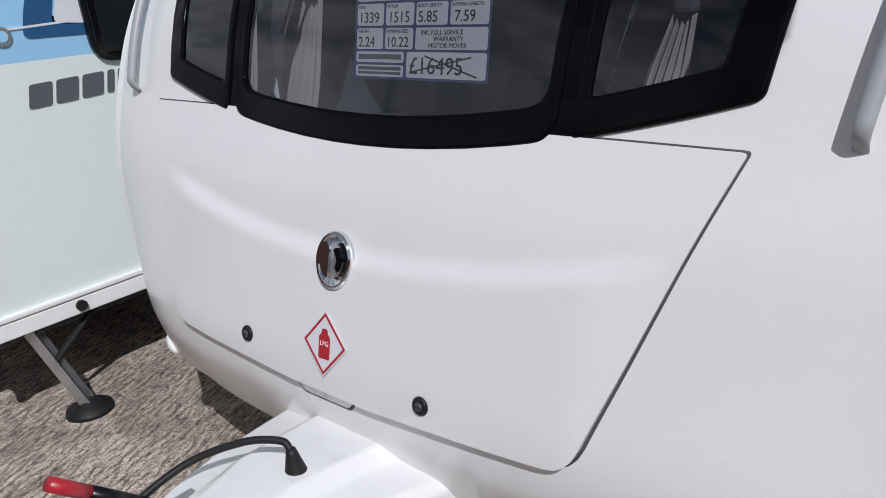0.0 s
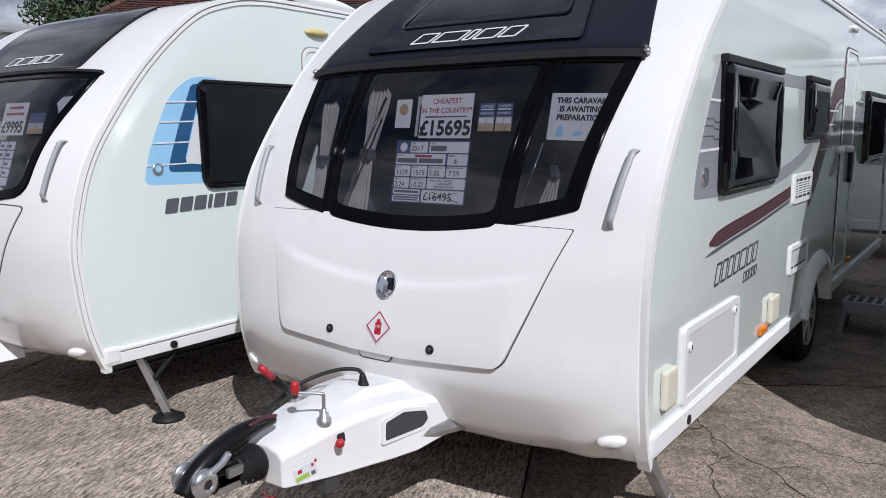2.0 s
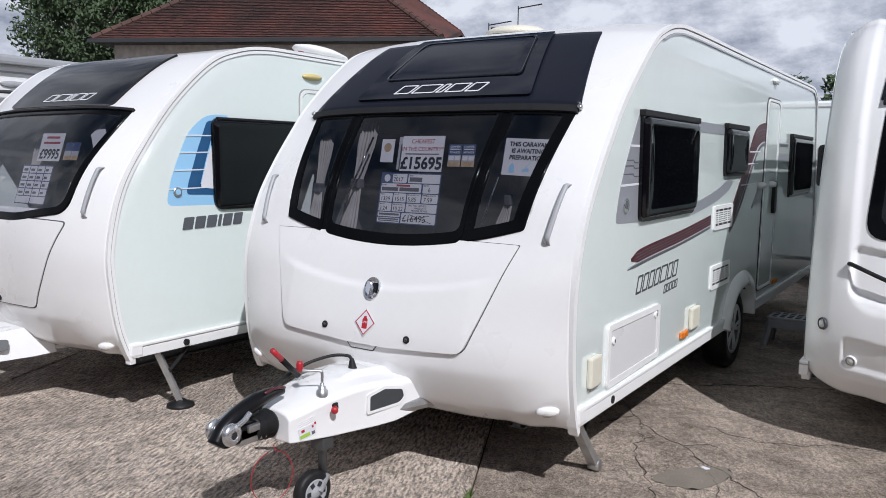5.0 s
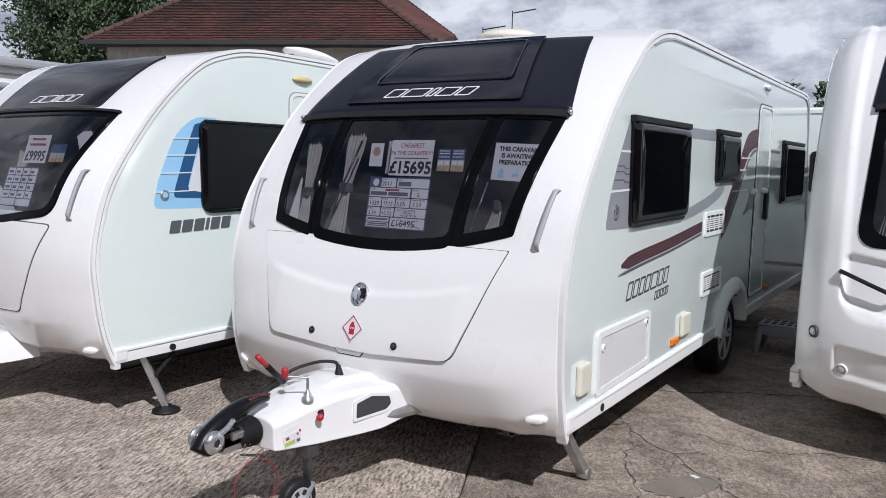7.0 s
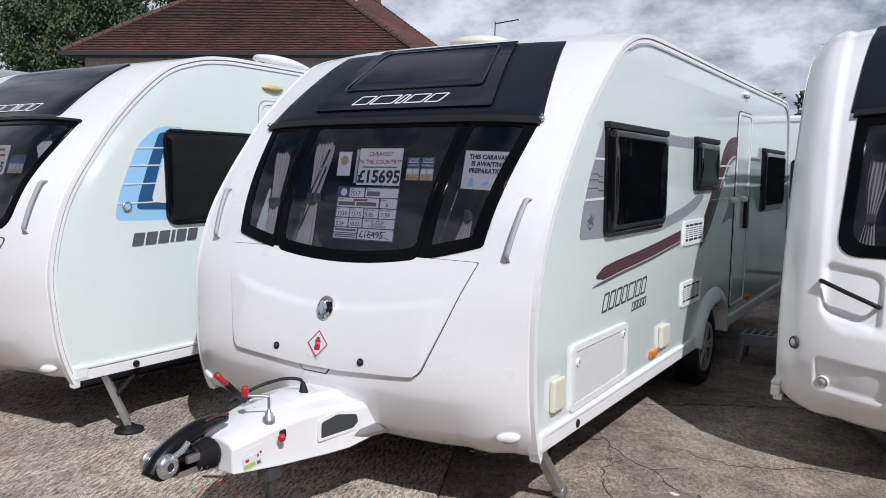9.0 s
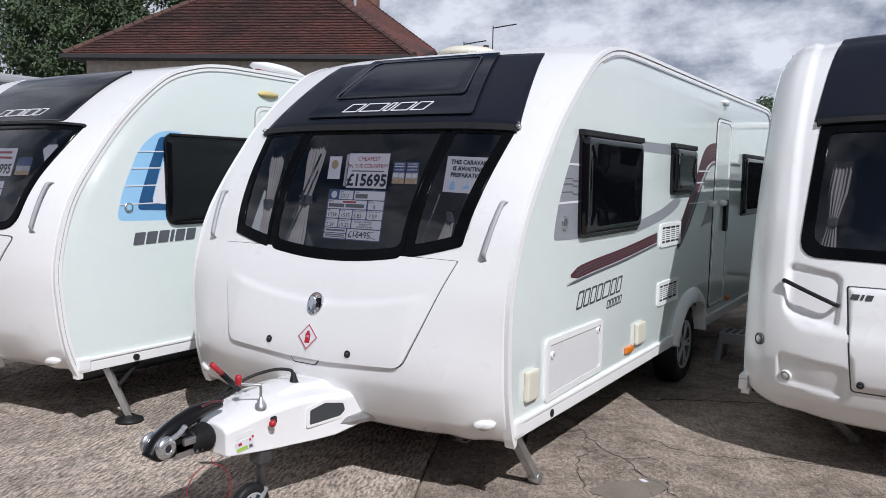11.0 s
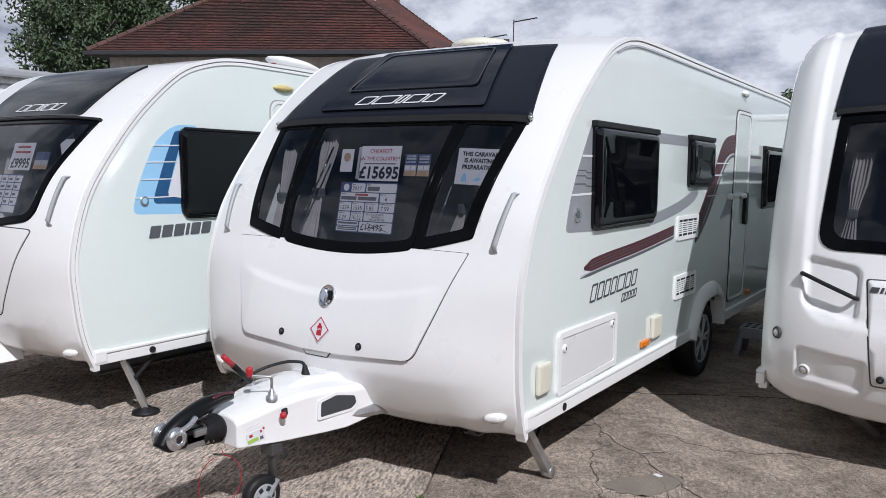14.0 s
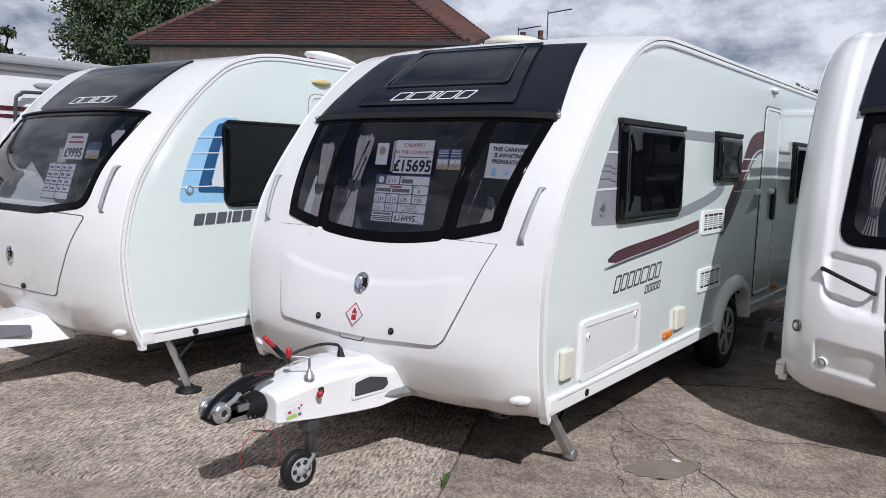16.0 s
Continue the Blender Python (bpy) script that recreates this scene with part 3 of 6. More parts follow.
def window_pane(van, root, corners, radii, border=0.05, name="window", within=None):
    outer = rounded(corners, radii, 6)
    inner = rounded(inset(corners, border), [max(0.03, r * 0.8) for r in radii], 6) if within is None else rounded(within, radii, 6)

    def dense(poly):
        out = []
        for i in range(len(poly)):
            a, b = Vector(poly[i]), Vector(poly[(i + 1) % len(poly)])
            k = 1 if i % 7 != 6 else 10
            out += [tuple(a.lerp(b, j / k)) for j in range(k)]
        return out
    border_ob = part(name, van.wrap(ring2d(dense(outer), dense(inner), -0.012, 0.010)), FRAMEBLACK, root, "black edged tinted acrylic window", True)
    smooth_by_angle(border_ob, 40)
    bv = border_ob.modifiers.new("edges", "BEVEL")
    bv.width, bv.segments, bv.limit_method, bv.angle_limit = 0.007, 3, "ANGLE", radians(50)
    g = part("pane", van.patch(inner, 0.002, None, 0.04), GLASS, border_ob, "dark tinted clear pane", True, keep=True)
    g.visible_shadow = False
    return border_ob


def grab_handle(van, root, low, high):
    """A flat moulded bar whose ends run down into the shell."""
    bm, rings = bmesh.new(), []
    for i in range(25):
        t = i / 24
        l, u = low[0] + (high[0] - low[0]) * t, low[1] + (high[1] - low[1]) * t
        rise = min(1, min(t, 1 - t) / 0.09)
        off = -0.006 + 0.036 * math.sin(rise * math.pi / 2)
        wide = 0.0145 * (0.8 + 0.2 * rise)
        c, n = van.at(l, u, off), (van.at(l, u, off + 0.02) - van.at(l, u, off)).normalized()
        along = (van.at(l + 0.02, u + 0.02 * (high[1] - low[1]) / (high[0] - low[0])) - van.at(l, u)).normalized()
        side = n.cross(along).normalized()
        rings.append([bm.verts.new(c + side * math.cos(a) * wide + n * math.sin(a) * 0.011) for a in [math.pi * k / 7 for k in range(14)]])
    for a, b in zip(rings, rings[1:]):
        for k in range(14):
            bm.faces.new((a[k], a[(k + 1) % 14], b[(k + 1) % 14], b[k]))
    bm.faces.new(rings[0])
    bm.faces.new(rings[-1])
    part("grab_handle", bm, GREYPLASTIC, root, "grey moulded grab handle", True)


def frame_on(van, l, u):
    """A matrix whose z looks out of the shell."""
    p = van.at(l, u)
    x = (van.at(l, u + 0.02) - van.at(l, u - 0.02)).normalized()
    y = (van.at(l + 0.02, u) - van.at(l - 0.02, u)).normalized()
    z = x.cross(y).normalized()
    y = z.cross(x)
    return Matrix.Translation(p) @ Matrix((x, y, z)).transposed().to_4x4()


def hatch_lock(van, root, l, u):
    m = frame_on(van, l, u) @ Matrix.Translation((0, 0, 0.008))
    ob = part("hatch_lock", moved(lathe([(0.020, -0.008), (0.020, 0.014), (0.016, 0.018), (0.013, 0.017), (0.0, 0.017)], 20), m), RUBBER, root, "round black lock", True)
    part("key_barrel", moved(lathe([(0.010, 0.016), (0.010, 0.020), (0.0, 0.0205)], 16), m), DARKGREY, ob, smooth=True)
    part("keyway", moved(box(-0.007, 0.007, -0.0016, 0.0016, 0.019, 0.0215), m), INK, ob)


def badge(van, root, l, u, r=0.055, lift=0.004):
    m = frame_on(van, l, u) @ Matrix.Diagonal((0.92, 1.1, 1, 1))
    ob = part("badge", moved(lathe([(r, lift), (r, lift + 0.012), (r * 0.93, lift + 0.018), (r * 0.86, lift + 0.014)], 32), m), CHROME, root, "round chrome emblem in plain shapes", True)
    part("badge_field", moved(lathe([(r * 0.87, lift + 0.010), (r * 0.6, lift + 0.014), (0, lift + 0.016)], 32), m), ALLOY, ob, smooth=True)
    a = prism(rounded([(-0.030, 0.034), (-0.004, 0.030), (-0.002, -0.036), (-0.022, -0.026), (-0.036, -0.002)], 0.01, 3), lift + 0.014, lift + 0.024)
    b = prism(rounded([(0.004, 0.022), (0.022, 0.028), (0.034, 0.006), (0.026, -0.020), (0.014, -0.012), (0.020, 0.004)], 0.006, 3), lift + 0.014, lift + 0.021)
    for piece, mat in ((a, CHROME), (b, BLACK)):
        part("badge_relief", moved(piece, m @ Matrix.Diagonal((r / 0.055, r / 0.055, 1, 1))), mat, ob)


def slanted_bars(spec, height, gap, shear, z0, z1, outline=0.0):
    """Plain slanted blocks in place of a word: widths in a row from x = 0."""
    bms, bms2, x = [], [], 0.0
    for w in spec:
        p = rounded([(x, 0), (x + w, 0), (x + w + shear, height), (x + shear, height)], height * 0.12, 3)
        if outline:
            q = inset([(x, 0), (x + w, 0), (x + w + shear, height), (x + shear, height)], outline)
            bms.append(ring2d(p, rounded(q, height * 0.08, 3), z0, z1))
        else:
            bms.append(prism(p, z0, z1))
        x += w + gap
    return bms


def blocks(name, bms, place, m, mat, root, label=''):
    for q in bms:
        part(name, place(moved(q, m)), mat, root, label)

# ---- ground ----
GU, GV = Vector((0.910, 0.414)), Vector((-0.414, 0.910))
bm = bmesh.new()
bmesh.ops.create_grid(bm, x_segments=40, y_segments=40, size=400)
for v in bm.verts:
    v.co.z = -0.03
part("ground", bm, EARTH, tags=("dark gritty ground between and beyond the slabs", "ground", "", "structure"))
pavement = thing("pavement", (0, 0, 0), "large weathered concrete slabs with open joints", "pavement", kind="structure")
SLAB_U, SLAB_V = 3.7, 2.88
slab_mesh = {}
for iu in range(-4, 4):
    for iv in range(-3, 5):
        worn = iu >= 0 or iv < 0
        if worn not in slab_mesh:
            b = box(0.006, SLAB_U - 0.006, 0.006, SLAB_V - 0.006, -0.16, 0.0, 0.008, 1)
            m = bpy.data.meshes.new("slab")
            b.to_mesh(m)
            b.free()
            m.materials.append(WORN if worn else CONCRETE)
            slab_mesh[worn] = m
        o = new("slab", slab_mesh[worn])
        o.parent = pavement
        p = GU * (0.58 + iu * SLAB_U) + GV * (-0.80 + iv * SLAB_V)
        o.matrix_basis = Matrix.Translation((p.x, p.y, random.uniform(-0.002, 0.001))) @ Matrix.Rotation(math.atan2(GU.y, GU.x), 4, "Z")


def crack(points, width):
    line = []
    for a, b in zip(points, points[1:]):
        a, b = Vector(a), Vector(b)
        k = max(2, int((b - a).length / 0.04))
        n = Vector((-(b - a).y, (b - a).x)).normalized()
        for i in range(k):
            line.append(a.lerp(b, i / k) + n * random.uniform(-0.019, 0.019))
    line.append(Vector(points[-1]))
    w = [width * random.choice((0.25, 0.5, 0.7, 0.95)) for _ in line]
    part("crack", ribbon(line, w, 0.0, 0.0022), CRACK, pavement)


crack([(0.70, 1.98), (0.82, 1.82), (0.97, 1.61), (1.14, 1.41), (1.34, 1.33), (1.47, 1.15), (1.60, 1.08), (1.78, 0.92), (1.98, 0.76), (2.25, 0.45)], 0.0075)
crack([(1.13, 1.40), (1.09, 1.19), (1.18, 0.94), (1.31, 0.75), (1.43, 0.53), (1.53, 0.38), (1.60, 0.10)], 0.006)
crack([(1.37, 1.79), (1.52, 1.70), (1.73, 1.67), (1.92, 1.76), (2.10, 1.87), (2.5, 1.95)], 0.004)
crack([(0.76, 1.42), (0.79, 1.50), (0.83, 1.61), (0.89, 1.67)], 0.010)
crack([(0.60, 2.50), (0.87, 2.61), (1.07, 2.72), (1.35, 2.92), (1.65, 3.07), (1.92, 3.20)], 0.012)
crack([(1.59, 1.01), (1.68, 0.78), (1.75, 0.57)], 0.0035)
crack([(1.34, 1.33), (1.46, 1.45), (1.52, 1.42)], 0.003)
crack([(0.97, 1.61), (1.02, 1.44), (1.09, 1.30)], 0.003)
edge = [Vector(q) for q in rounded([(1.33, 0.74), (1.38, 0.90), (1.51, 1.06), (1.67, 1.13), (1.69, 0.98), (1.62, 0.75), (1.50, 0.70), (1.42, 0.69)], 0.05, 4)]
edge = [q + Vector((random.uniform(-0.014, 0.014), random.uniform(-0.014, 0.014))) for q in edge]
part("mortar_patch", prism([tuple(q) for q in edge], 0.0, 0.0016), DAMP, pavement, "smooth grey mortar patch")
bm = bmesh.new()
for i in range(900):
    x, y = random.uniform(-2.6, 3.2), random.uniform(-2.2, 2.4)
    r = random.uniform(0.002, 0.007)
    bmesh.ops.create_icosphere(bm, subdivisions=1, radius=r, matrix=Matrix.Translation((x, y, r * 0.3)))
part("grit", bm, WORN, tags=("loose small stones scattered on the slabs", "gravel", "", "stuff"))
part("litter", prism([(1.52, 1.035), (1.555, 1.02), (1.575, 1.045), (1.535, 1.06)], 0.003, 0.008), PAPER, tags=("small torn scrap of white paper on concrete", "litter"))


def weeds(x, y, n, spread, tall):
    bm = bmesh.new()
    for i in range(n):
        a, d = random.uniform(0, 6.28), random.uniform(0, spread)
        t = d * random.uniform(-0.4, 0.4)
        p = Vector((x, y, 0)) + Vector((GV.x, GV.y, 0)) * d + Vector((GU.x, GU.y, 0)) * t * 0.3
        h = random.uniform(0.4, 1) * tall
        q = p + Vector((math.cos(a), math.sin(a), 0)) * h * 0.6 + Vector((0, 0, h))
        s = Vector((-math.sin(a), math.cos(a), 0)) * 0.004
        bm.faces.new([bm.verts.new(c) for c in (p - s, p + s, (p + q) / 2 + s + Vector((0, 0, h * 0.2)), q)])
    part("weed_tuft", bm, GRASS, tags=("small green weeds growing in the slab joint", "weeds", "", "stuff"))


jp = GU * 0.58 + GV * -0.42
weeds(jp.x, jp.y, 40, 0.12, 0.06)
jp = GU * -1.9 + GV * -0.81
weeds(jp.x, jp.y, 50, 0.05, 0.05)

# ---- the white caravan with three front panes ----
van = MAIN
H = van.half
main = thing("touring_caravan", (0, 3.5, 0), "white touring caravan with black front panes and maroon stripe", "caravan", "row of caravans")


def main_hole(l0, l1, u0, u1):
    t = ((l0 + l1) / 2 - 1.0) / 0.75
    return not (l0 >= 0.945 + 0.24 * max(u0 * u0, u1 * u1) and l1 <= 1.77 and u0 >= -0.70 - 0.09 * t and u1 <= 0.738 + 0.075 * t)


caravan_body(van, main, main_hole, (3.46, 0.45, 0.71), step=0.0175, across=121)
# front windows
def low(u):
    return 0.928 + 0.24 * u * u


def edge_below(u0, u1, lift=0.0, n=11):
    return [(u * H, low(u) + lift) for u in np.linspace(u0, u1, n)]


for ua, ub, tops, border in (
        (-0.408, 0.437, [(0.450, 1.755), (-0.462, 1.755)], 0.038),
        (-0.700, -0.432, [(-0.492, 1.755), (-0.81, 1.785)], 0.056),
        (0.464, 0.745, [(0.825, 1.785), (0.482, 1.755)], 0.068)):
    outline = edge_below(ua, ub) + [(u * H, l) for u, l in tops]
    radii = [0.045] + [0.01] * 9 + [0.045, 0.02, 0.02]
    if ua < -0.6:
        radii[0] = 0.09
    if ub > 0.7:
        radii[10] = 0.09
    ea, eb = (border if ua < -0.6 else 0.028) / H, (border if ub > 0.7 else 0.028) / H
    within = edge_below(ua + ea, ub - eb, 0.066) + [((u - eb if k == 0 else u + ea) * H, 1.735) for k, (u, l) in enumerate(tops)]
    window_pane(van, main, outline, radii, within=within)
for u0, u1 in ((-0.412, -0.476), (0.452, 0.465)):
    line = [(u0 * H + (u1 - u0) * H * t, 0.985 + 0.77 * t) for t in np.linspace(0, 1, 14)]
    part("pillar", van.wrap(ribbon(line, 0.05, -0.02, 0.004)), FRAMEBLACK, main, "glossy black pillar between panes")
# black upper panel and rooflight
part("upper_panel", van.patch(rounded([(-0.845 * H, 1.795), (0.835 * H, 1.795), (0.715 * H, 2.52), (-0.70 * H, 2.53)], 0.012, 3), 0.0, 0.007, 0.045), NAVY, main, "satin blue-black panel above the windows", True)
part("hinge_rail", van.patch([(-0.835 * H, 1.752), (0.832 * H, 1.752), (0.832 * H, 1.796), (-0.835 * H, 1.796)], 0.0, 0.022, 0.03), RUBBER, main, "black hinge rail over the panes")
for u in (-0.838, 0.836):
    part("hinge_end", moved(lathe([(0.014, 0), (0.014, 0.02), (0, 0.022)], 14), frame_on(van, 1.785, u) @ Matrix.Translation((0, 0, 0.01))), STEEL, main, smooth=True)
def rooflight_bulge(x, y):
    w = (0.47 - 0.16 * (y - 2.0)) * H
    k = min(1, max(0, (w - abs(x)) / 0.10)) * min(1, max(0, (y - 2.0) / 0.09)) * min(1, max(0, (2.52 - y) / 0.09))
    return 0.006 * k * k * (3 - 2 * k)


sky = part("rooflight", van.patch(rounded([(-0.545 * H, 1.862), (0.56 * H, 1.862), (0.445 * H, 2.525), (-0.43 * H, 2.535)], [0.03, 0.03, 0.01, 0.01], 5), 0.007, 0.022, 0.022, rooflight_bulge), ROOFBLACK, main, "glossy dark rooflight pane", True)
smooth_by_angle(sky, 40)
frame_line = [(-0.43 * H, 2.03), (0.45 * H, 2.03), (0.375 * H, 2.47), (-0.36 * H, 2.47)]
part("inner_frame", van.wrap(ring2d(rounded(frame_line, 0.05, 8), rounded(inset(frame_line, 0.012), 0.045, 8), 0.024, 0.0305)), BLACK, sky, "thin inner frame line", True)
blocks("emblem_bar", slanted_bars([0.115, 0.165, 0.045, 0.125, 0.10], 0.078, 0.016, 0.045, 0.0225, 0.0255, 0.008), van.wrap, Matrix.Translation((-0.30 * H, 1.895, 0)), PAPER, sky, "outlined white slanted block")
# locker hatch
def hatch_relief(x, y):
    u = x / H
    a = 0.72 + 0.22 * u * u
    k = min(1, max(0, (a - y) / 0.028 + 0.5))
    return 0.013 * k * k * (3 - 2 * k) * min(1, max(0, (0.66 - abs(u)) / 0.12))


hatch_line = [(-0.548 * H, 0.460), (-0.12 * H, 0.435), (0.12 * H, 0.435), (0.545 * H, 0.460), (0.738 * H, 0.985), (-0.750 * H, 0.985)]
gap = [(-0.5525 * H, 0.4555), (-0.12 * H, 0.4305), (0.12 * H, 0.4305), (0.5495 * H, 0.4555), (0.7425 * H, 0.9885), (-0.7545 * H, 0.9885)]
part("hatch_joint", van.patch(rounded(gap, [0.05, 0.01, 0.01, 0.05, 0.01, 0.01], 4), 0.0, 0.0016, 0.04), GAP, main, "dark joint round the locker hatch", True)
hatch = part("locker_hatch", van.patch(rounded(hatch_line, [0.045, 0.01, 0.01, 0.045, 0.01, 0.01], 4), 0.001, 0.0065, 0.014, hatch_relief), WHITE, main, "white moulded gas locker hatch", True)
smooth_by_angle(hatch, 50)
fr = part("finger_recess", van.patch(rounded([(-0.098 * H, 0.402), (0.045 * H, 0.402), (0.074 * H, 0.438), (-0.127 * H, 0.438)], 0.010, 4), 0.0, 0.0018, 0.02), GAP, hatch, "shaded finger recess under the hatch", True)
part("recess_tongue", van.patch(rounded([(-0.094 * H, 0.4075), (0.041 * H, 0.4075), (0.068 * H, 0.440), (-0.121 * H, 0.440)], 0.008, 4), 0.0, 0.0045, 0.02), WHITE, fr, "white tongue of the hatch", True)
hatch_lock(van, hatch, 0.495, -0.257)
hatch_lock(van, hatch, 0.485, 0.250)
badge(van, hatch, 0.705, 0.0, 0.058, 0.012)
# gas warning sticker
m = frame_on(van, 0.535, -0.005) @ Matrix.Translation((0, 0, 0.005)) @ Matrix.Rotation(radians(2), 4, "Z")
dia = lambda r: [(0, -r), (r * 0.96, 0), (0, r), (-r * 0.96, 0)]
st = part("warning_sticker", moved(prism(dia(0.074), 0.017, 0.0178), m), PAPER, hatch, "white diamond sticker with red border")
part("sticker_border", moved(ring2d(dia(0.070), dia(0.062), 0.0178, 0.0184), m), RED, st)
bottle = rounded([(-0.018, -0.034), (0.018, -0.034), (0.018, 0.016), (0.009, 0.024), (0.009, 0.034), (-0.009, 0.034), (-0.009, 0.024), (-0.018, 0.016)], 0.004, 2)
part("sticker_bottle", moved(prism(bottle, 0.0178, 0.0184), m), RED, st, "red gas bottle shape")
part("sticker_text", moved(lettering("LPG", 0.016, "CENTER", 0.0004), m @ Matrix.Translation((0, -0.004, 0.0188))), PAPER, st)
for sd in (1, -1):
    grab_handle(van, main, (1.0, sd * 0.868), (1.32, sd * 0.905))
    m = frame_on(van, 0.205, sd * 0.905)
    lamp = part("marker_lamp", moved(lathe([(0.05, 0), (0.046, 0.018), (0.03, 0.028), (0, 0.030)], 24), m @ Matrix.Diagonal((1.2, 0.62, 1, 1))), TRIM, main, "white oval front marker lamp", True)
    part("lamp_lens", moved(lathe([(0.026, 0.020), (0.022, 0.032), (0, 0.034)], 20), m @ Matrix.Diagonal((1.2, 0.7, 1, 1))), LENS, lamp, "clear lens", True)
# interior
# added partition, a dull backdrop for the dim cabin behind the panes
room = part("cabin_backdrop", box(-1.05, 1.05, 1.9, 1.93, 0.5, 2.40), INSIDE, main, "added partition standing in for the dim cabin")
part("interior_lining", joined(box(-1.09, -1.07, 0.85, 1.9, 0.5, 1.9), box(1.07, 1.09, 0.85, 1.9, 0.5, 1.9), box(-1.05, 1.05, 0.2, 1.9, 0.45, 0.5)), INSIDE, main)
part("front_shelf", box(-0.95, 0.95, 0.30, 0.62, 1.10, 1.125, 0.004), SHELFWOOD, main, "brown wooden window shelf")
part("seat_cushion", box(-0.95, -0.35, 0.62, 1.88, 0.9, 1.08, 0.04), UPHOL, main, "dark seat cushion")
part("seat_cushion", box(0.35, 0.95, 0.62, 1.88, 0.9, 1.08, 0.04), UPHOL, main, "dark seat cushion")
part("backrest_cushion", box(-1.0, -0.86, 0.65, 1.85, 1.05, 1.52, 0.04), UPHOL, main)
part("backrest_cushion", box(0.86, 1.0, 0.65, 1.85, 1.05, 1.52, 0.04), UPHOL, main)


def curtain(root, x0, x1, y, z0, z1, lean=0.0, pinch=None):
    bm = bmesh.new()
    rows = []
    for j in range(15):
        t = j / 14
        z = z0 + (z1 - z0) * t
        k = 1.0 if pinch is None else 0.45 + 0.55 * min(1, abs(t - pinch) / 0.35)
        row = []
        for i in range(41):
            s = i / 40
            x = (x0 + x1) / 2 + (x1 - x0) * (s - 0.5) * k + lean * t
            row.append(bm.verts.new((x, y + 0.30 * (z - z0) + 0.016 * math.sin(s * 34) * (0.6 + 0.4 * math.sin(t * 3 + s * 5)), z)))
        rows.append(row)
    for a, b in zip(rows, rows[1:]):
        for i in range(40):
            bm.faces.new((a[i], a[i + 1], b[i + 1], b[i]))
    c = part("curtain", bm, CLOTH, root, "pale pleated curtain", True)
    if pinch is not None:
        z = z0 + (z1 - z0) * pinch
        part("tieback", box((x0 + x1) / 2 + lean * pinch - (x1 - x0) * 0.25, (x0 + x1) / 2 + lean * pinch + (x1 - x0) * 0.25, y + 0.3 * (z - z0) - 0.03, y + 0.3 * (z - z0) + 0.03, z - 0.03, z + 0.03, 0.01), UPHOL, c, "dark tieback")


curtain(main, -0.58, -0.445, 0.36, 1.24, 1.94, 0.03, 0.45)
curtain(main, -0.90, -0.79, 0.42, 1.26, 1.90, -0.03, 0.4)
curtain(main, 0.49, 0.575, 0.39, 1.25, 1.66, 0.07, 0.6)
part("strut", tube([(-0.47, 0.30, 1.45), (-0.36, 0.44, 1.84)], 0.006, 8), CHROME, main, "thin chrome window strut", True)
part("strut", tube([(0.50, 0.27, 1.32), (0.56, 0.36, 1.62)], 0.006, 8), CHROME, main, "thin chrome window strut", True)


def sheet_at(name, x0, x1, z0, z1, mat, label, tilt=0.0, y=None, lift=0.0):
    """A sheet of paper on the slanting plane behind the panes; returns it and the matrix of its lower left corner."""
    yb = (0.352 + 0.21 * (z0 - 1.335)) if y is None else y
    m = Matrix.Translation((x0, yb - lift, z0)) @ Matrix.Rotation(math.atan(0.21), 4, "X").inverted() @ Matrix.Rotation(radians(90), 4, "X") @ Matrix.Rotation(radians(tilt), 4, "Z")
    ob = part(name, moved(box(0, x1 - x0, 0, z1 - z0, -0.001, 0), m), mat, None, "", tags=(label, "notice"))
    return ob, m


def words(owner, m, text, x, y, size, mat, align="LEFT", bold=0.0, name="lettering"):
    part(name, moved(lettering(text, size, align, 0.0004, 0, bold), m @ Matrix.Translation((x, y, 0.0009))), mat, owner)


def bars(owner, m, rows, mat, name="print_bar"):
    for x0, y0, x1, y1 in rows:
        part(name, moved(box(x0, x1, y0, y1, 0.0003, 0.0011), m), mat, owner)


# A4 price notice
ob, m = sheet_at("price_notice", -0.146, 0.152, 1.64, 1.85, PAPER, "white printed price notice taped behind the front pane")
words(ob, m, "CHEAPEST", 0.149, 0.166, 0.036, INKRED, "CENTER")
words(ob, m, "IN THE COUNTRY*", 0.149, 0.122, 0.034, INKRED, "CENTER")
bars(ob, m, [(0.03, 0.100, 0.27, 0.106)], INKGREY)
words(ob, m, "£15695", 0.149, 0.016, 0.098, INK, "CENTER", 0.003)
# A3 details card
ob, m = sheet_at("details_card", -0.268, 0.162, 1.333, 1.636, PAPERBLUE, "dark blue details card with handwritten white boxes", lift=0.004)
cells = [(0.086, 0.244, 0.19, 0.296), (0.2, 0.244, 0.424, 0.296), (0.008, 0.186, 0.30, 0.238), (0.312, 0.186, 0.424, 0.238), (0.008, 0.128, 0.10, 0.180), (0.108, 0.128, 0.2, 0.180),
         (0.208, 0.128, 0.305, 0.180), (0.313, 0.128, 0.424, 0.180), (0.008, 0.072, 0.10, 0.122), (0.108, 0.072, 0.2, 0.122), (0.208, 0.072, 0.424, 0.122),
         (0.008, 0.040, 0.172, 0.066), (0.008, 0.006, 0.172, 0.034), (0.182, 0.006, 0.424, 0.066)]
for c in cells:
    part("card_box", moved(prism(rounded([(c[0], c[1]), (c[2], c[1]), (c[2], c[3]), (c[0], c[3])], 0.006, 2), 0.0, 0.0006), m), PAPER, ob)
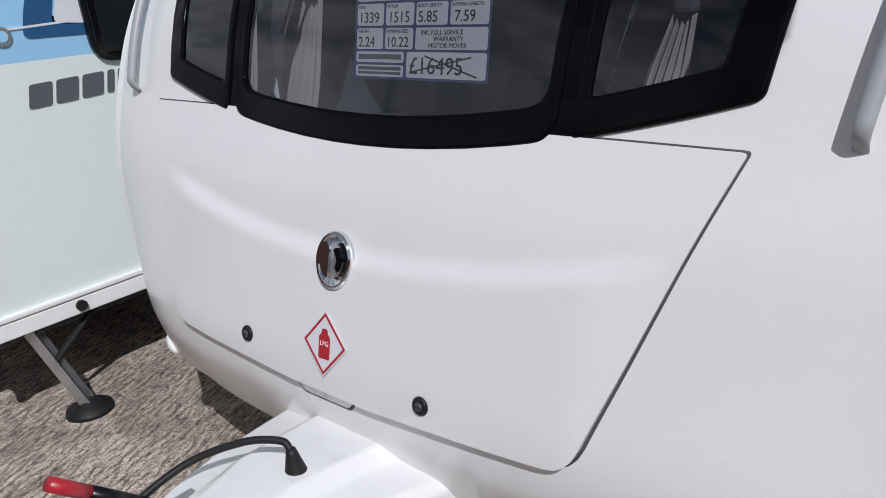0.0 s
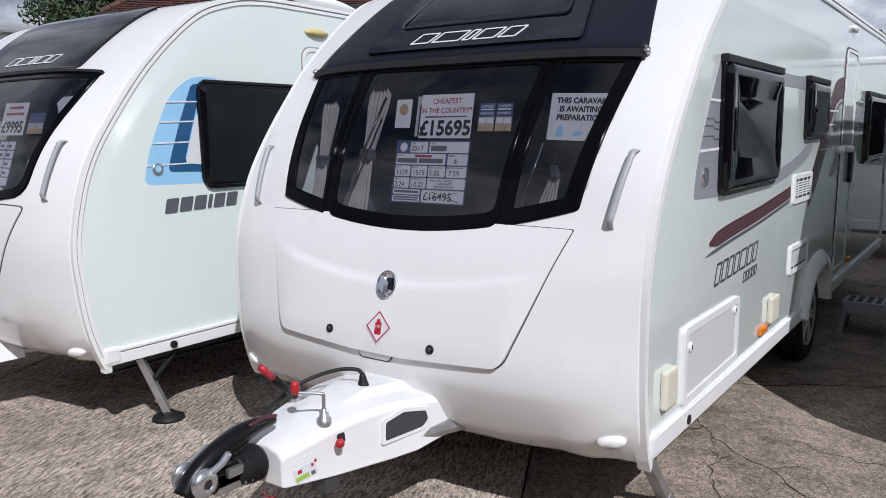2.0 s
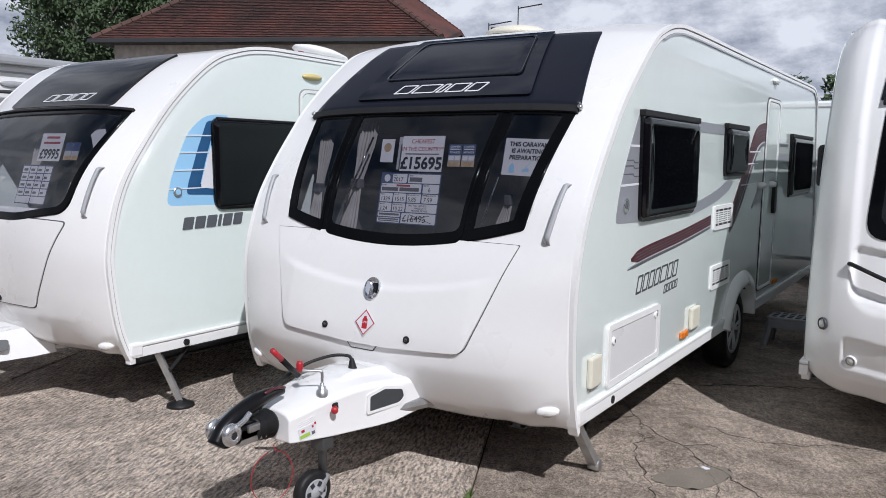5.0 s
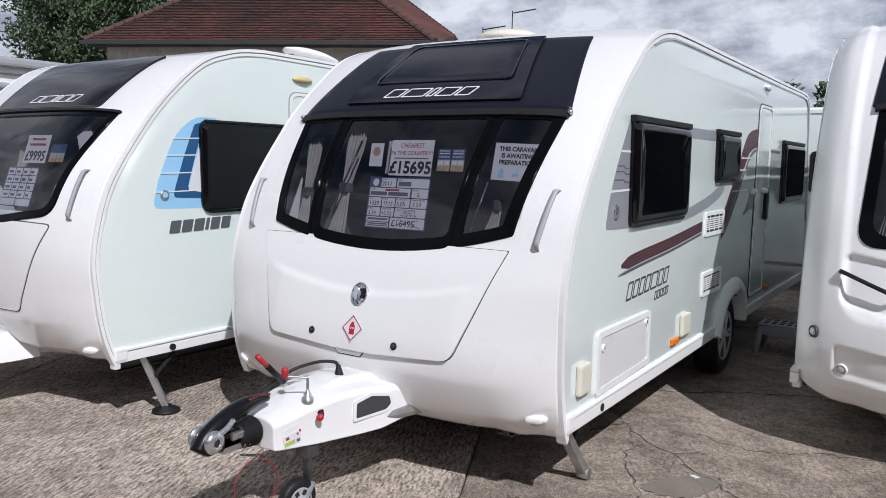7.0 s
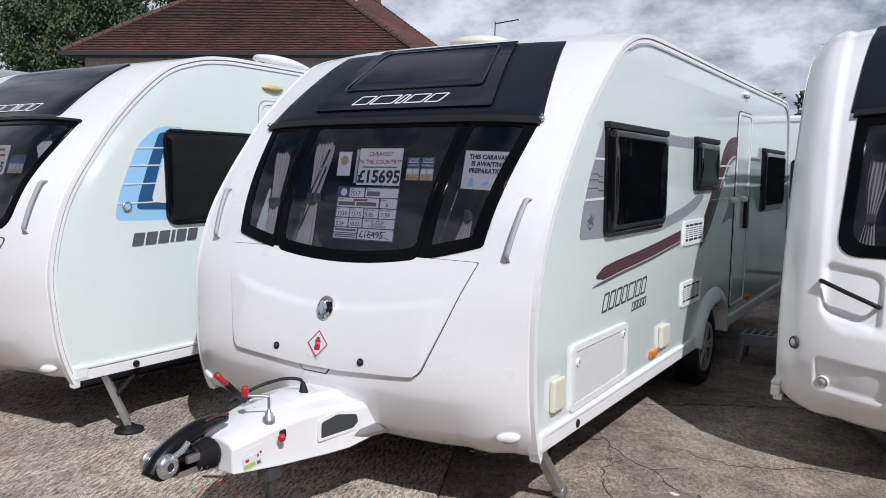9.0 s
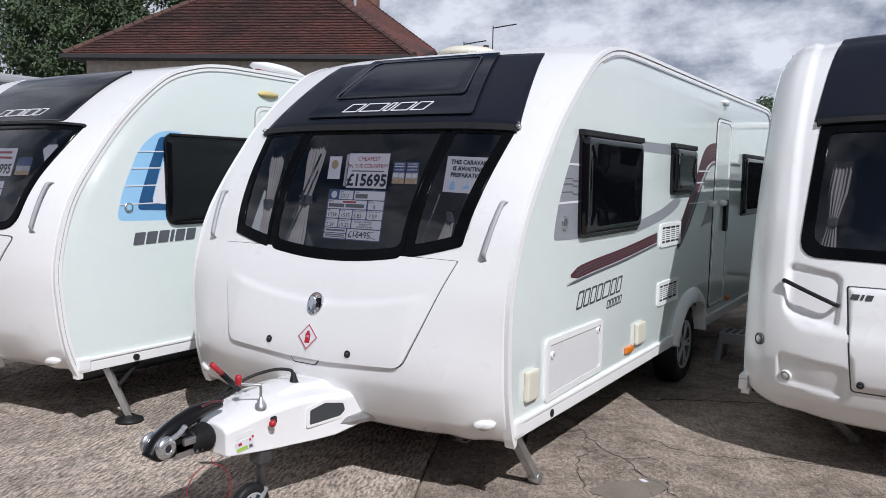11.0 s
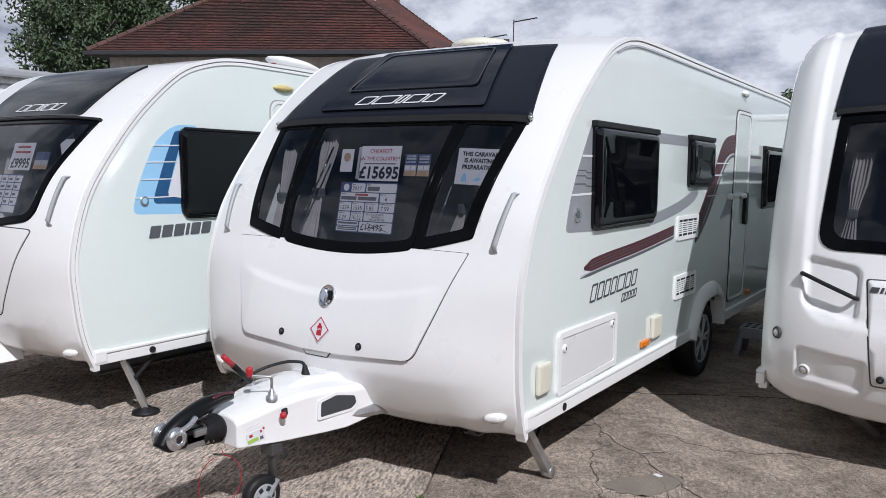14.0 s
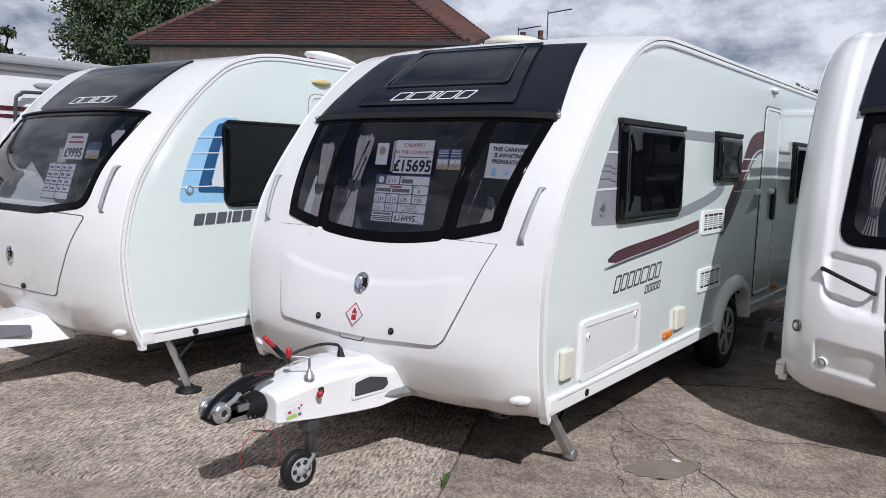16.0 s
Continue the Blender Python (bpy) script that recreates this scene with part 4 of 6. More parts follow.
for text, x, y, size in (("2017", 0.092, 0.252, 0.036), ("6", 0.35, 0.194, 0.036), ("1339", 0.014, 0.135, 0.036), ("1515", 0.116, 0.135, 0.036), ("5.85", 0.214, 0.135, 0.036),
                         ("7.59", 0.325, 0.135, 0.036), ("2.24", 0.014, 0.078, 0.034), ("10.22", 0.112, 0.078, 0.034), ("£16495", 0.19, 0.016, 0.056)):
    words(ob, m, text, x, y, size, INK)
for text, x, y in (("YEAR", 0.09, 0.284), ("MAKE", 0.205, 0.284), ("MODEL", 0.012, 0.226), ("BERTHS", 0.316, 0.226), ("MIRO", 0.012, 0.169), ("MTPLM", 0.112, 0.169), ("BODY LENGTH", 0.212, 0.169),
                   ("SHIPPING LENGTH", 0.316, 0.169), ("WIDTH", 0.012, 0.111), ("AWNING SIZE", 0.112, 0.111)):
    words(ob, m, text, x, y, 0.011, INK)
words(ob, m, "INC FULL SERVICE", 0.225, 0.106, 0.016, INK)
words(ob, m, "WARRANTY", 0.265, 0.091, 0.016, INK)
words(ob, m, "MOTOR MOVER", 0.250, 0.076, 0.016, INK)
bars(ob, m, [(0.21, 0.252, 0.30, 0.278), (0.014, 0.194, 0.135, 0.216), (0.145, 0.194, 0.285, 0.216), (0.016, 0.048, 0.164, 0.060), (0.016, 0.022, 0.164, 0.030), (0.016, 0.012, 0.164, 0.018)], INKGREY)
bars(ob, m, [(0.12, 0.221, 0.22, 0.233)], INKRED)
part("strike_line", moved(joined(ribbon([(0.2, 0.02), (0.38, 0.056)], 0.003, 0.001, 0.0016), ribbon([(0.24, 0.058), (0.40, 0.012)], 0.003, 0.0012, 0.0018)), m), INK, ob)
part("card_mark", moved(disc(0.022, 0.0, 0.0007, 20), m @ Matrix.Translation((0.045, 0.27, 0))), PAPER, ob, "round pale mark in plain shapes")
# award leaflets
for k in (0, 1):
    ob, m = sheet_at("award_leaflet", 0.188 + k * 0.092, 0.272 + k * 0.092, 1.672, 1.80, PAPERGREY, "small printed award leaflet behind the pane")
    part("leaflet_head", moved(box(0, 0.084, 0.066, 0.128, 0, 0.0006), m), PAPERBLUE, ob, "blue printed head")
    part("leaflet_foot", moved(box(0, 0.084, 0.0, 0.03, 0, 0.0006), m), PAPERTAN, ob, "tan printed foot")
    words(ob, m, "OWNER", 0.042, 0.108, 0.018, PAPER, "CENTER")
    words(ob, m, "AWARDS", 0.042, 0.076, 0.017, PAPER, "CENTER")
    bars(ob, m, [(0.008, 0.097, 0.076, 0.103), (0.006, 0.036, 0.038, 0.060), (0.046, 0.036, 0.078, 0.060)], PAPER)
ob, m = sheet_at("flyer", -0.30, -0.205, 1.69, 1.83, PAPER, "cream flyer with a yellow flower shape")
part("flyer_flower", moved(disc(0.028, 0, 0.0007, 16), m @ Matrix.Translation((0.047, 0.09, 0))), PAPERTAN, ob, "yellow flower shape")
ob, m = sheet_at("grey_notice", -0.20, -0.08, 1.648, 1.845, PAPERGREY, "grey sheet behind the price notice", y=0.455)
# notice in the side pane
ob, m = sheet_at("preparation_notice", 0.568, 0.856, 1.636, 1.836, PAPER, "white notice with bold black words behind the pane", tilt=-2, y=0.375)
for text, y in (("THIS CARAVAN", 0.158), ("IS AWAITING", 0.122), ("PREPARATION", 0.086)):
    words(ob, m, text, 0.143, y, 0.033, INK, "CENTER", 0.0012)
part("spray_bottle_print", moved(prism(rounded([(0.04, 0.014), (0.075, 0.014), (0.072, 0.05), (0.06, 0.068), (0.045, 0.05)], 0.006, 3), 0, 0.0007), m), SKYBLUE, ob)
part("mop_print", moved(joined(prism(rounded([(0.12, 0.02), (0.165, 0.026), (0.16, 0.044), (0.125, 0.036)], 0.006, 3), 0, 0.0007), ribbon([(0.14, 0.04), (0.165, 0.074)], 0.003, 0, 0.0008)), m), SKYBLUE, ob)
part("broom_print", moved(prism(rounded([(0.2, 0.03), (0.235, 0.038), (0.232, 0.05), (0.205, 0.042)], 0.004, 3), 0, 0.0007), m), GREENPRINT, ob)

# ---- flank of the white caravan ----
X = 1.126


def side_window(root, x, y0, y1, z0, z1, sgn=1, rr=(0.05, 0.07, 0.02, 0.02)):
    """A top-hung acrylic window: flat black flange, raised rim, dished middle."""
    pts = [(y0 + 0.02, z0), (y1 + 0.01, z0 + 0.005), (y1, z1), (y0, z1)]

    def flank(bm):
        for v in bm.verts:
            v.co = Vector((x + sgn * v.co.z, v.co.x, v.co.y))
        return bm
    w = part("side_window", flank(prism(rounded(pts, rr, 6), 0, 0.022)), BLACK, root, "dark tinted top-hung side window")
    smooth_by_angle(w, 40)
    bv = w.modifiers.new("edges", "BEVEL")
    bv.width, bv.segments, bv.limit_method, bv.angle_limit = 0.008, 3, "ANGLE", radians(50)
    g, rows = bmesh.new(), []
    for d, up in ((0.016, 0.018), (0.022, 0.034), (0.033, 0.046), (0.050, 0.050), (0.075, 0.047), (0.11, 0.043), (0.16, 0.040)):
        rows.append([g.verts.new((a, b, up)) for a, b in rounded(inset(pts, d), [0.05, 0.06, 0.045, 0.045], 6)])
    for a, b in zip(rows, rows[1:]):
        for i in range(len(a)):
            g.faces.new((a[i], a[(i + 1) % len(a)], b[(i + 1) % len(a)], b[i]))
    g.faces.new(rows[-1])
    part("pane", flank(g), SIDEPANE, w, "near-black moulded acrylic pane", True)
    part("hinge_rail", flank(box(y0 - 0.012 + rr[3] * 0.9 - 0.018, y1 + 0.012 - rr[2] * 0.9 + 0.018, z1 - 0.02, z1 + 0.016 * (rr[2] < 0.05), 0, 0.036, 0.006)), RUBBER, w, "black hinge rail")
    for y in (y0 + 0.17 * (y1 - y0), y0 + 0.83 * (y1 - y0)):
        part("stay_mark", flank(box(y - 0.012, y + 0.012, z0 + 0.02, z0 + 0.05, 0.02, 0.03, 0.004)), RUBBER, w)
    return w


side_window(main, X, 0.93, 1.98, 1.375, 1.985)
side_window(main, X, 2.72, 3.36, 1.605, 1.985)
side_window(main, X, 5.26, 6.42, 1.36, 1.985)


def decal(root, name, poly, mat, x=X, lift=0.0, label=""):
    return part(name, on_side(prism(poly, lift, lift + 0.0022), x), mat, root, label)


decal(main, "grey_panel_graphic", rounded([(0.62, 1.385), (0.99, 1.375), (0.97, 1.98), (0.915, 1.975), (0.80, 1.80), (0.715, 1.66), (0.655, 1.53)], [0.04, 0.01, 0.01, 0.01, 0.05, 0.05, 0.05], 4), GRAPHITE, label="grey vinyl panel beside the window")
for i, (ya, za, yb, zb) in enumerate(((0.80, 1.80, 0.95, 1.80), (0.675, 1.585, 0.95, 1.59))):
    part("graphic_line", on_side(ribbon([(ya, za), (yb, zb)], 0.012, 0.0024, 0.004), X), PAPER, main)
for ya, za, yb in ((0.75, 1.72, 0.95), (0.73, 1.69, 0.95), (0.71, 1.645, 0.95)):
    part("graphic_line", on_side(ribbon([(ya, za), (yb - 0.1, za + 0.002), (yb - 0.08, za - 0.012), (yb, za - 0.012)], 0.005, 0.0024, 0.004), X), INKGREY, main)
part("emblem_disc", on_side(moved(disc(0.042, 0.002, 0.010, 24, 0.003), Matrix.Translation((0.76, 1.475, 0))), X), CHROME, main, "round chrome emblem in plain shapes")
part("emblem_disc", on_side(moved(disc(0.022, 0.010, 0.012, 18), Matrix.Translation((0.755, 1.48, 0))), X), GRAPHITE2, main)
decal(main, "grey_band_graphic", [(2.0, 1.915), (2.0, 1.985), (2.72, 1.985), (2.72, 1.915)], GRAPHITE, label="grey vinyl band between the windows")
sweep = bend([(3.02, 1.60, 0), (2.92, 1.545, 0), (2.62, 1.475, 0), (2.3, 1.43, 0), (1.99, 1.395, 0)], 6)
part("grey_sweep_graphic", on_side(ribbon(sweep, [0.10 - 0.03 * i / len(sweep) for i in range(len(sweep))], 0, 0.0022), X), GRAPHITE, main, "grey vinyl sweep under the windows")
for off, w, mat, dz in ((-0.018, 0.072, MAROON, 0), (-0.070, 0.018, GRAPHITE2, 0), (-0.058, 0.008, PAPERGREY, 0)):
    line = bend([(0.83 + (0.05 if mat is MAROON else 0.0), 1.185 + off, 0), (1.2, 1.215 + off, 0), (1.8, 1.255 + off, 0), (2.47, 1.315 + off, 0)], 6)
    part("stripe", on_side(ribbon(line, [w * min(1, 0.25 + i / 3) for i in range(len(line))], 0, 0.0022), X), mat, main, "maroon vinyl stripe" if mat is MAROON else "")
for k in range(3):
    line = bend([(0.95, 1.19 - k * 0.018, 0), (1.2, 1.214 - k * 0.018, 0), (1.8, 1.254 - k * 0.018, 0), (2.47, 1.314 - k * 0.018, 0)], 6)
    part("stripe_line", on_side(ribbon(line, 0.003, 0.0024, 0.0036), X), GRAPHITE2, main)
arc = bend([(3.0, 1.24, 0), (3.12, 1.31, 0), (3.34, 1.50, 0), (3.56, 1.70, 0), (3.76, 1.90, 0), (3.98, 1.965, 0), (4.30, 1.975, 0), (4.70, 1.955, 0)], 6)
part("curved_stripe", on_side(ribbon(arc, 0.17, 0, 0.0022), X), MAROON, main, "maroon curved vinyl stripe")
for k in (-0.045, 0.0, 0.045):
    part("stripe_line", on_side(ribbon([(a + k, b - k * 0.6, 0) for a, b, _ in arc], 0.006, 0.0024, 0.0034), X), GRAPHITE2, main)
part("curved_stripe", on_side(ribbon(bend([(3.10, 1.20, 0), (3.30, 1.33, 0), (3.52, 1.52, 0), (3.74, 1.72, 0), (3.93, 1.84, 0), (4.2, 1.875, 0), (5.18, 1.88, 0)], 6), 0.022, 0, 0.0026), X), GRAPHITE2, main, "thin dark curved stripe")
part("curved_stripe", on_side(ribbon(bend([(3.06, 1.215, 0), (3.26, 1.345, 0), (3.48, 1.535, 0), (3.70, 1.735, 0), (3.90, 1.86, 0), (4.2, 1.895, 0), (5.18, 1.90, 0)], 6), 0.012, 0, 0.0024), X), PAPERGREY, main, "thin pale grey curved stripe")
decal(main, "grey_band_graphic", rounded([(4.10, 1.62), (4.22, 1.74), (4.40, 1.785), (5.2, 1.80), (5.2, 1.72), (4.46, 1.70), (4.32, 1.66), (4.22, 1.56)], 0.03, 3), GRAPHITE, label="grey vinyl band across the door")
decal(main, "grey_sweep_graphic", rounded([(3.72, 1.32), (4.10, 1.37), (4.10, 1.56), (3.98, 1.52)], 0.03, 3), GRAPHITE, label="grey vinyl flash beside the door")
for z0 in (1.53, 1.70, 1.80):
    part("graphic_line", on_side(ribbon([(3.30 + (z0 - 1.53) * 0.9, z0), (3.80 + (z0 - 1.53) * 0.5, z0 + 0.005)], 0.010, 0.0036, 0.0046), X), PAPER, main)
# outlined word blocks on the flank
flat = lambda q: on_side(q, X)
blocks("word_block", slanted_bars([0.085, 0.085, 0.085, 0.085, 0.12, 0.09, 0.085], 0.105, 0.018, 0.045, 0, 0.002, 0.012), flat, Matrix.Translation((0.97, 0.955, 0)) @ Matrix.Rotation(radians(2.0), 4, "Z"), DARKGREY, main, "outlined dark slanted block")
blocks("word_block", slanted_bars([0.045] * 5, 0.055, 0.010, 0.02, 0, 0.002, 0.009), flat, Matrix.Translation((1.47, 0.895, 0)) @ Matrix.Rotation(radians(2.0), 4, "Z"), DARKGREY, main, "outlined dark slanted block")
# vents
def vent(root, y0, y1, z0, z1):
    pts = [(y0, z0), (y1, z0), (y1, z1), (y0, z1)]
    v = part("side_vent", on_side(ring2d(rounded(pts, 0.015, 3), rounded(inset(pts, 0.028), 0.008, 3), 0, 0.012), X), TRIM, root, "white louvred fridge vent")
    part("vent_back", on_side(box(y0 + 0.02, y1 - 0.02, z0 + 0.02, z1 - 0.02, 0, 0.003), X), INK, v)
    n = 7
    for i in range(1, n):
        z = z0 + 0.035 + (z1 - z0 - 0.07) * i / n
        part("slat", on_side(box(y0 + 0.03, y1 - 0.03, z - 0.0045, z + 0.0045, 0.002, 0.006), X), TRIM, v)
    for i in range(1, 4):
        y = y0 + (y1 - y0) * i / 4
        part("vent_bar", on_side(box(y - 0.005, y + 0.005, z0 + 0.03, z1 - 0.03, 0.002, 0.0065), X), TRIM, v)


vent(main, 2.54, 3.06, 1.215, 1.395)
vent(main, 2.54, 3.06, 0.77, 0.95)
# outside locker
pts = [(0.555, 0.505), (1.39, 0.52), (1.385, 0.85), (0.555, 0.85)]
lk = part("service_locker", on_side(ring2d(rounded(pts, 0.03, 4), rounded(inset(pts, 0.035), 0.02, 4), 0, 0.016), X), TRIM, main, "white framed side locker door")
part("locker_door", on_side(prism(rounded(inset(pts, 0.040), 0.02, 4), 0, 0.010), X), WHITE, lk, "white locker door")
part("locker_line", on_side(ring2d(rounded(inset(pts, 0.036), 0.02, 4), rounded(inset(pts, 0.041), 0.02, 4), 0, 0.004), X), SEAM, lk)
for y, z in ((0.635, 0.755), (1.31, 0.79)):
    o = part("locker_catch", on_side(moved(disc(0.022, 0.010, 0.020, 18, 0.004), Matrix.Translation((y, z, 0))), X), TRIM, lk, "round white lock")
    part("keyhole", on_side(box(y - 0.004, y + 0.004, z - 0.010, z + 0.010, 0.020, 0.022), X), INK, o)
# lamps and outlets on the flank
for y0, y1, z0, z1 in ((0.31, 0.445, 0.565, 0.725), (2.04, 2.22, 0.565, 0.715)):
    o = part("socket_cover", on_side(box(y0, y1, z0, z1, 0, 0.030, 0.012), X), CREAM, main, "cream weatherproof socket cover")
    part("cover_shadow_gap", on_side(box(y0 + 0.01, y1 - 0.01, z0 - 0.012, z0 + 0.02, 0, 0.018, 0.006), X), GREYPLASTIC, o)
for y in (1.92, 4.86):
    o = part("side_marker", on_side(box(y - 0.075, y + 0.075, 0.535, 0.578, 0, 0.02, 0.008), X), ORANGE, main, "orange side marker lamp")
    part("marker_lens", on_side(box(y - 0.03, y + 0.03, 0.540, 0.573, 0.018, 0.026, 0.004), X), ORANGE, o)
part("sill_bung", on_side(moved(disc(0.022, 0.0, 0.026, 18), Matrix.Translation((0.64, 0.43, 0))), X - 0.005), RUBBER, main, "black round plug in the sill")
aw = part("awning_lamp", on_side(moved(lathe([(0.075, 0), (0.07, 0.03), (0.04, 0.055), (0, 0.06)], 20), Matrix.Translation((4.38, 2.445, 0)) @ Matrix.Diagonal((1.3, 0.36, 0.55, 1))), X), TRIM, main, "white awning lamp", True)
part("lamp_lens", on_side(moved(lathe([(0.05, 0.02), (0.045, 0.05), (0, 0.055)], 16), Matrix.Translation((4.38, 2.43, 0)) @ Matrix.Diagonal((1.2, 0.4, 0.55, 1))), X), LENS, aw, "clear lens", True)
# entrance door
pts = [(4.10, 0.56), (4.66, 0.56), (4.68, 2.28), (4.13, 2.28)]
d = part("entrance_door", on_side(ring2d(rounded(pts, [0.05, 0.05, 0.09, 0.09], 5), rounded(inset(pts, 0.022), [0.04, 0.04, 0.08, 0.08], 5), 0, 0.012), X), TRIM, main, "closed entrance door in a white frame")
part("door_leaf", on_side(prism(rounded(inset(pts, 0.028), [0.04, 0.04, 0.08, 0.08], 5), 0, 0.006), X), SIDE, d, "pale door leaf")
part("door_seal", on_side(ring2d(rounded(inset(pts, -0.012), [0.05, 0.05, 0.09, 0.09], 5), rounded(pts, [0.05, 0.05, 0.09, 0.09], 5), 0, 0.006), X), GAP, d, "dark seal")
part("door_handle", on_side(prism(rounded([(4.50, 1.24), (4.60, 1.24), (4.60, 1.54), (4.50, 1.54)], 0.045, 4), 0.006, 0.035), X), RUBBER, d, "black recessed door handle")
for y in (3.96, 4.40):
    part("door_retainer", on_side(moved(lathe([(0.03, 0), (0.03, 0.03), (0.02, 0.06), (0, 0.062)], 14), Matrix.Translation((y, 1.515, 0))), X), TRIM, main, "white door retainer", True)
# wheel arch and wheel
def arch_trim(line, wide, bulge):
    """A rounded lip along the wheel arch, thick at the opening and running out onto the flank."""
    bm, rows = bmesh.new(), []
    for i, q in enumerate(line):
        t = (line[min(i + 1, len(line) - 1)] - line[max(i - 1, 0)]).to_2d().normalized()
        n = Vector((-t.y, t.x))
        rows.append([bm.verts.new((q.x + n.x * a * wide, q.y + n.y * a * wide, b * bulge)) for a, b in ((-0.5, -1.2), (-0.5, 0.75), (-0.42, 0.95), (-0.25, 1.0), (0.0, 0.86), (0.25, 0.5), (0.42, 0.14), (0.5, -0.1))])
    for a, b in zip(rows, rows[1:]):
        for k in range(7):
            bm.faces.new((a[k], a[k + 1], b[k + 1], b[k]))
    return on_side(bm, X)


arc = bend([(2.98, 0.40, 0), (3.03, 0.52, 0), (3.12, 0.635, 0), (3.26, 0.715, 0), (3.46, 0.745, 0), (3.66, 0.735, 0), (3.80, 0.68, 0), (3.88, 0.56, 0), (3.90, 0.40, 0)], 5)
smooth_by_angle(part("wheel_arch", arch_trim(arc, 0.13, 0.055), WHITE, main, "white moulded wheel arch trim"), 60)
part("arch_liner", joined(*[box(0.70, 1.11, 3.46 + 0.47 * math.cos(a) - 0.02, 3.46 + 0.47 * math.cos(a) + 0.02, 0.42 + 0.31 * math.sin(a) - 0.03, 0.42 + 0.31 * math.sin(a) + 0.03) for a in np.linspace(0, math.pi, 36)]), RUBBER, main, "black wheel arch liner")
axis_x = Matrix.Rotation(radians(90), 4, "Y")


def road_wheel(root, c, r, width, hub=WHEELSILVER):
    m = Matrix.Translation(c) @ axis_x
    w = part("wheel", moved(lathe([(r * 0.64, -width / 2), (r * 0.92, -width / 2), (r, -width * 0.32), (r, width * 0.32), (r * 0.92, width / 2), (r * 0.64, width / 2 - 0.005), (r * 0.62, 0.02), (r * 0.6, -width / 2)], 36), m), RUBBER, root, "black tyre on an alloy rim", True)
    part("rim", moved(lathe([(r * 0.64, width / 2 - 0.01), (r * 0.62, width / 2), (r * 0.58, width / 2 - 0.02), (r * 0.55, 0.0), (r * 0.2, 0.0), (0, 0.0)], 36), m), DARKGREY, w, smooth=True)
    part("hub_cap", moved(lathe([(r * 0.17, 0.02), (r * 0.16, width / 2 - 0.01), (0, width / 2)], 18), m), hub, w, smooth=True)
    part("rim_lip", moved(lathe([(r * 0.645, width / 2 - 0.012), (r * 0.63, width / 2 + 0.002), (r * 0.56, width / 2 - 0.012)], 36), m), hub, w, smooth=True)
    for k in range(10):
        a = 2 * math.pi * (k // 2) / 5 + (0.16 if k % 2 else -0.16)
        part("spoke", moved(box(-0.014, 0.014, r * 0.12, r * 0.62, width / 2 - 0.030, width / 2 - 0.004, 0.005), m @ Matrix.Rotation(a, 4, "Z")), hub, w)


road_wheel(main, (1.015, 3.44, 0.325), 0.325, 0.19)
road_wheel(main, (-1.0, 3.44, 0.325), 0.325, 0.19)
part("axle", tube([(-1.0, 3.44, 0.33), (1.0, 3.44, 0.33)], 0.05, 10), STEEL, main)
# roof fittings
part("awning_rail", van.rail(2.6, van.end - 0.7, -0.034, -0.023, H - 0.01, H + 0.016), ALLOY, main, "bright metal awning rail")
dome = part("roof_vent_dome", moved(lathe([(0.23, 0), (0.225, 0.03), (0.17, 0.055), (0.09, 0.07), (0, 0.074)], 28), Matrix.Translation((-0.13, 1.80, 2.595))), CREAM, main, "cream domed roof vent", True)


def corner_steady(root, top, foot, plate):
    top, foot = Vector(top), Vector(foot)
    d = (foot - top).normalized()
    s = d.cross(Vector((0, 0, 1))).normalized()
    n = s.cross(d)
    m = Matrix.Translation(top) @ Matrix((s, n, d)).transposed().to_4x4()
    L = (foot - top).length
    leg = part("corner_steady", moved(joined(box(-0.026, 0.026, -0.018, -0.012, 0, L, 0.001), box(-0.030, -0.024, -0.018, 0.022, 0, L, 0.001), box(0.024, 0.030, -0.018, 0.022, 0, L, 0.001)), m), STEEL, root, "galvanised corner steady wound down")
    part("brace", tube([top + Vector((0, 0.30, 0.0)), top.lerp(foot, 0.45)], 0.014, 8), RUBBER, leg)
    part("pivot", tube([top - s * 0.05, top + s * 0.05], 0.02, 10), RUBBER, leg)
    if plate:
        part("foot_pad", moved(lathe([(0.095, 0), (0.09, 0.018), (0.05, 0.03), (0.03, 0.05), (0, 0.052)], 26), Matrix.Translation((foot.x, foot.y, 0))), RUBBER, leg, "black round foot pad", True)
    else:
        part("foot_roller", moved(lathe([(0.0, -0.03), (0.034, -0.03), (0.036, 0), (0.034, 0.03), (0, 0.03)], 20), Matrix.Translation((foot.x, foot.y, 0.036)) @ axis_x), STEEL, leg, "curved steel foot", True)
    return leg


corner_steady(main, (1.0, 0.42, 0.37), (1.045, 0.66, 0.03), False)
corner_steady(main, (-1.0, 0.42, 0.37), (-1.045, 0.66, 0.03), False)

# ---- drawbar, cover and hitch ----
cov = bmesh.new()
secs = [(-0.77, 0.095, 0.115, 0.525, 0.385), (-0.75, 0.105, 0.122, 0.535, 0.382), (-0.55, 0.15, 0.170, 0.575, 0.365), (-0.40, 0.18, 0.203, 0.59, 0.358), (-0.28, 0.205, 0.232, 0.592, 0.353), (-0.15, 0.23, 0.262, 0.582, 0.352), (0.02, 0.265, 0.292, 0.562, 0.375), (0.14, 0.285, 0.308, 0.545, 0.40)]
rings = []
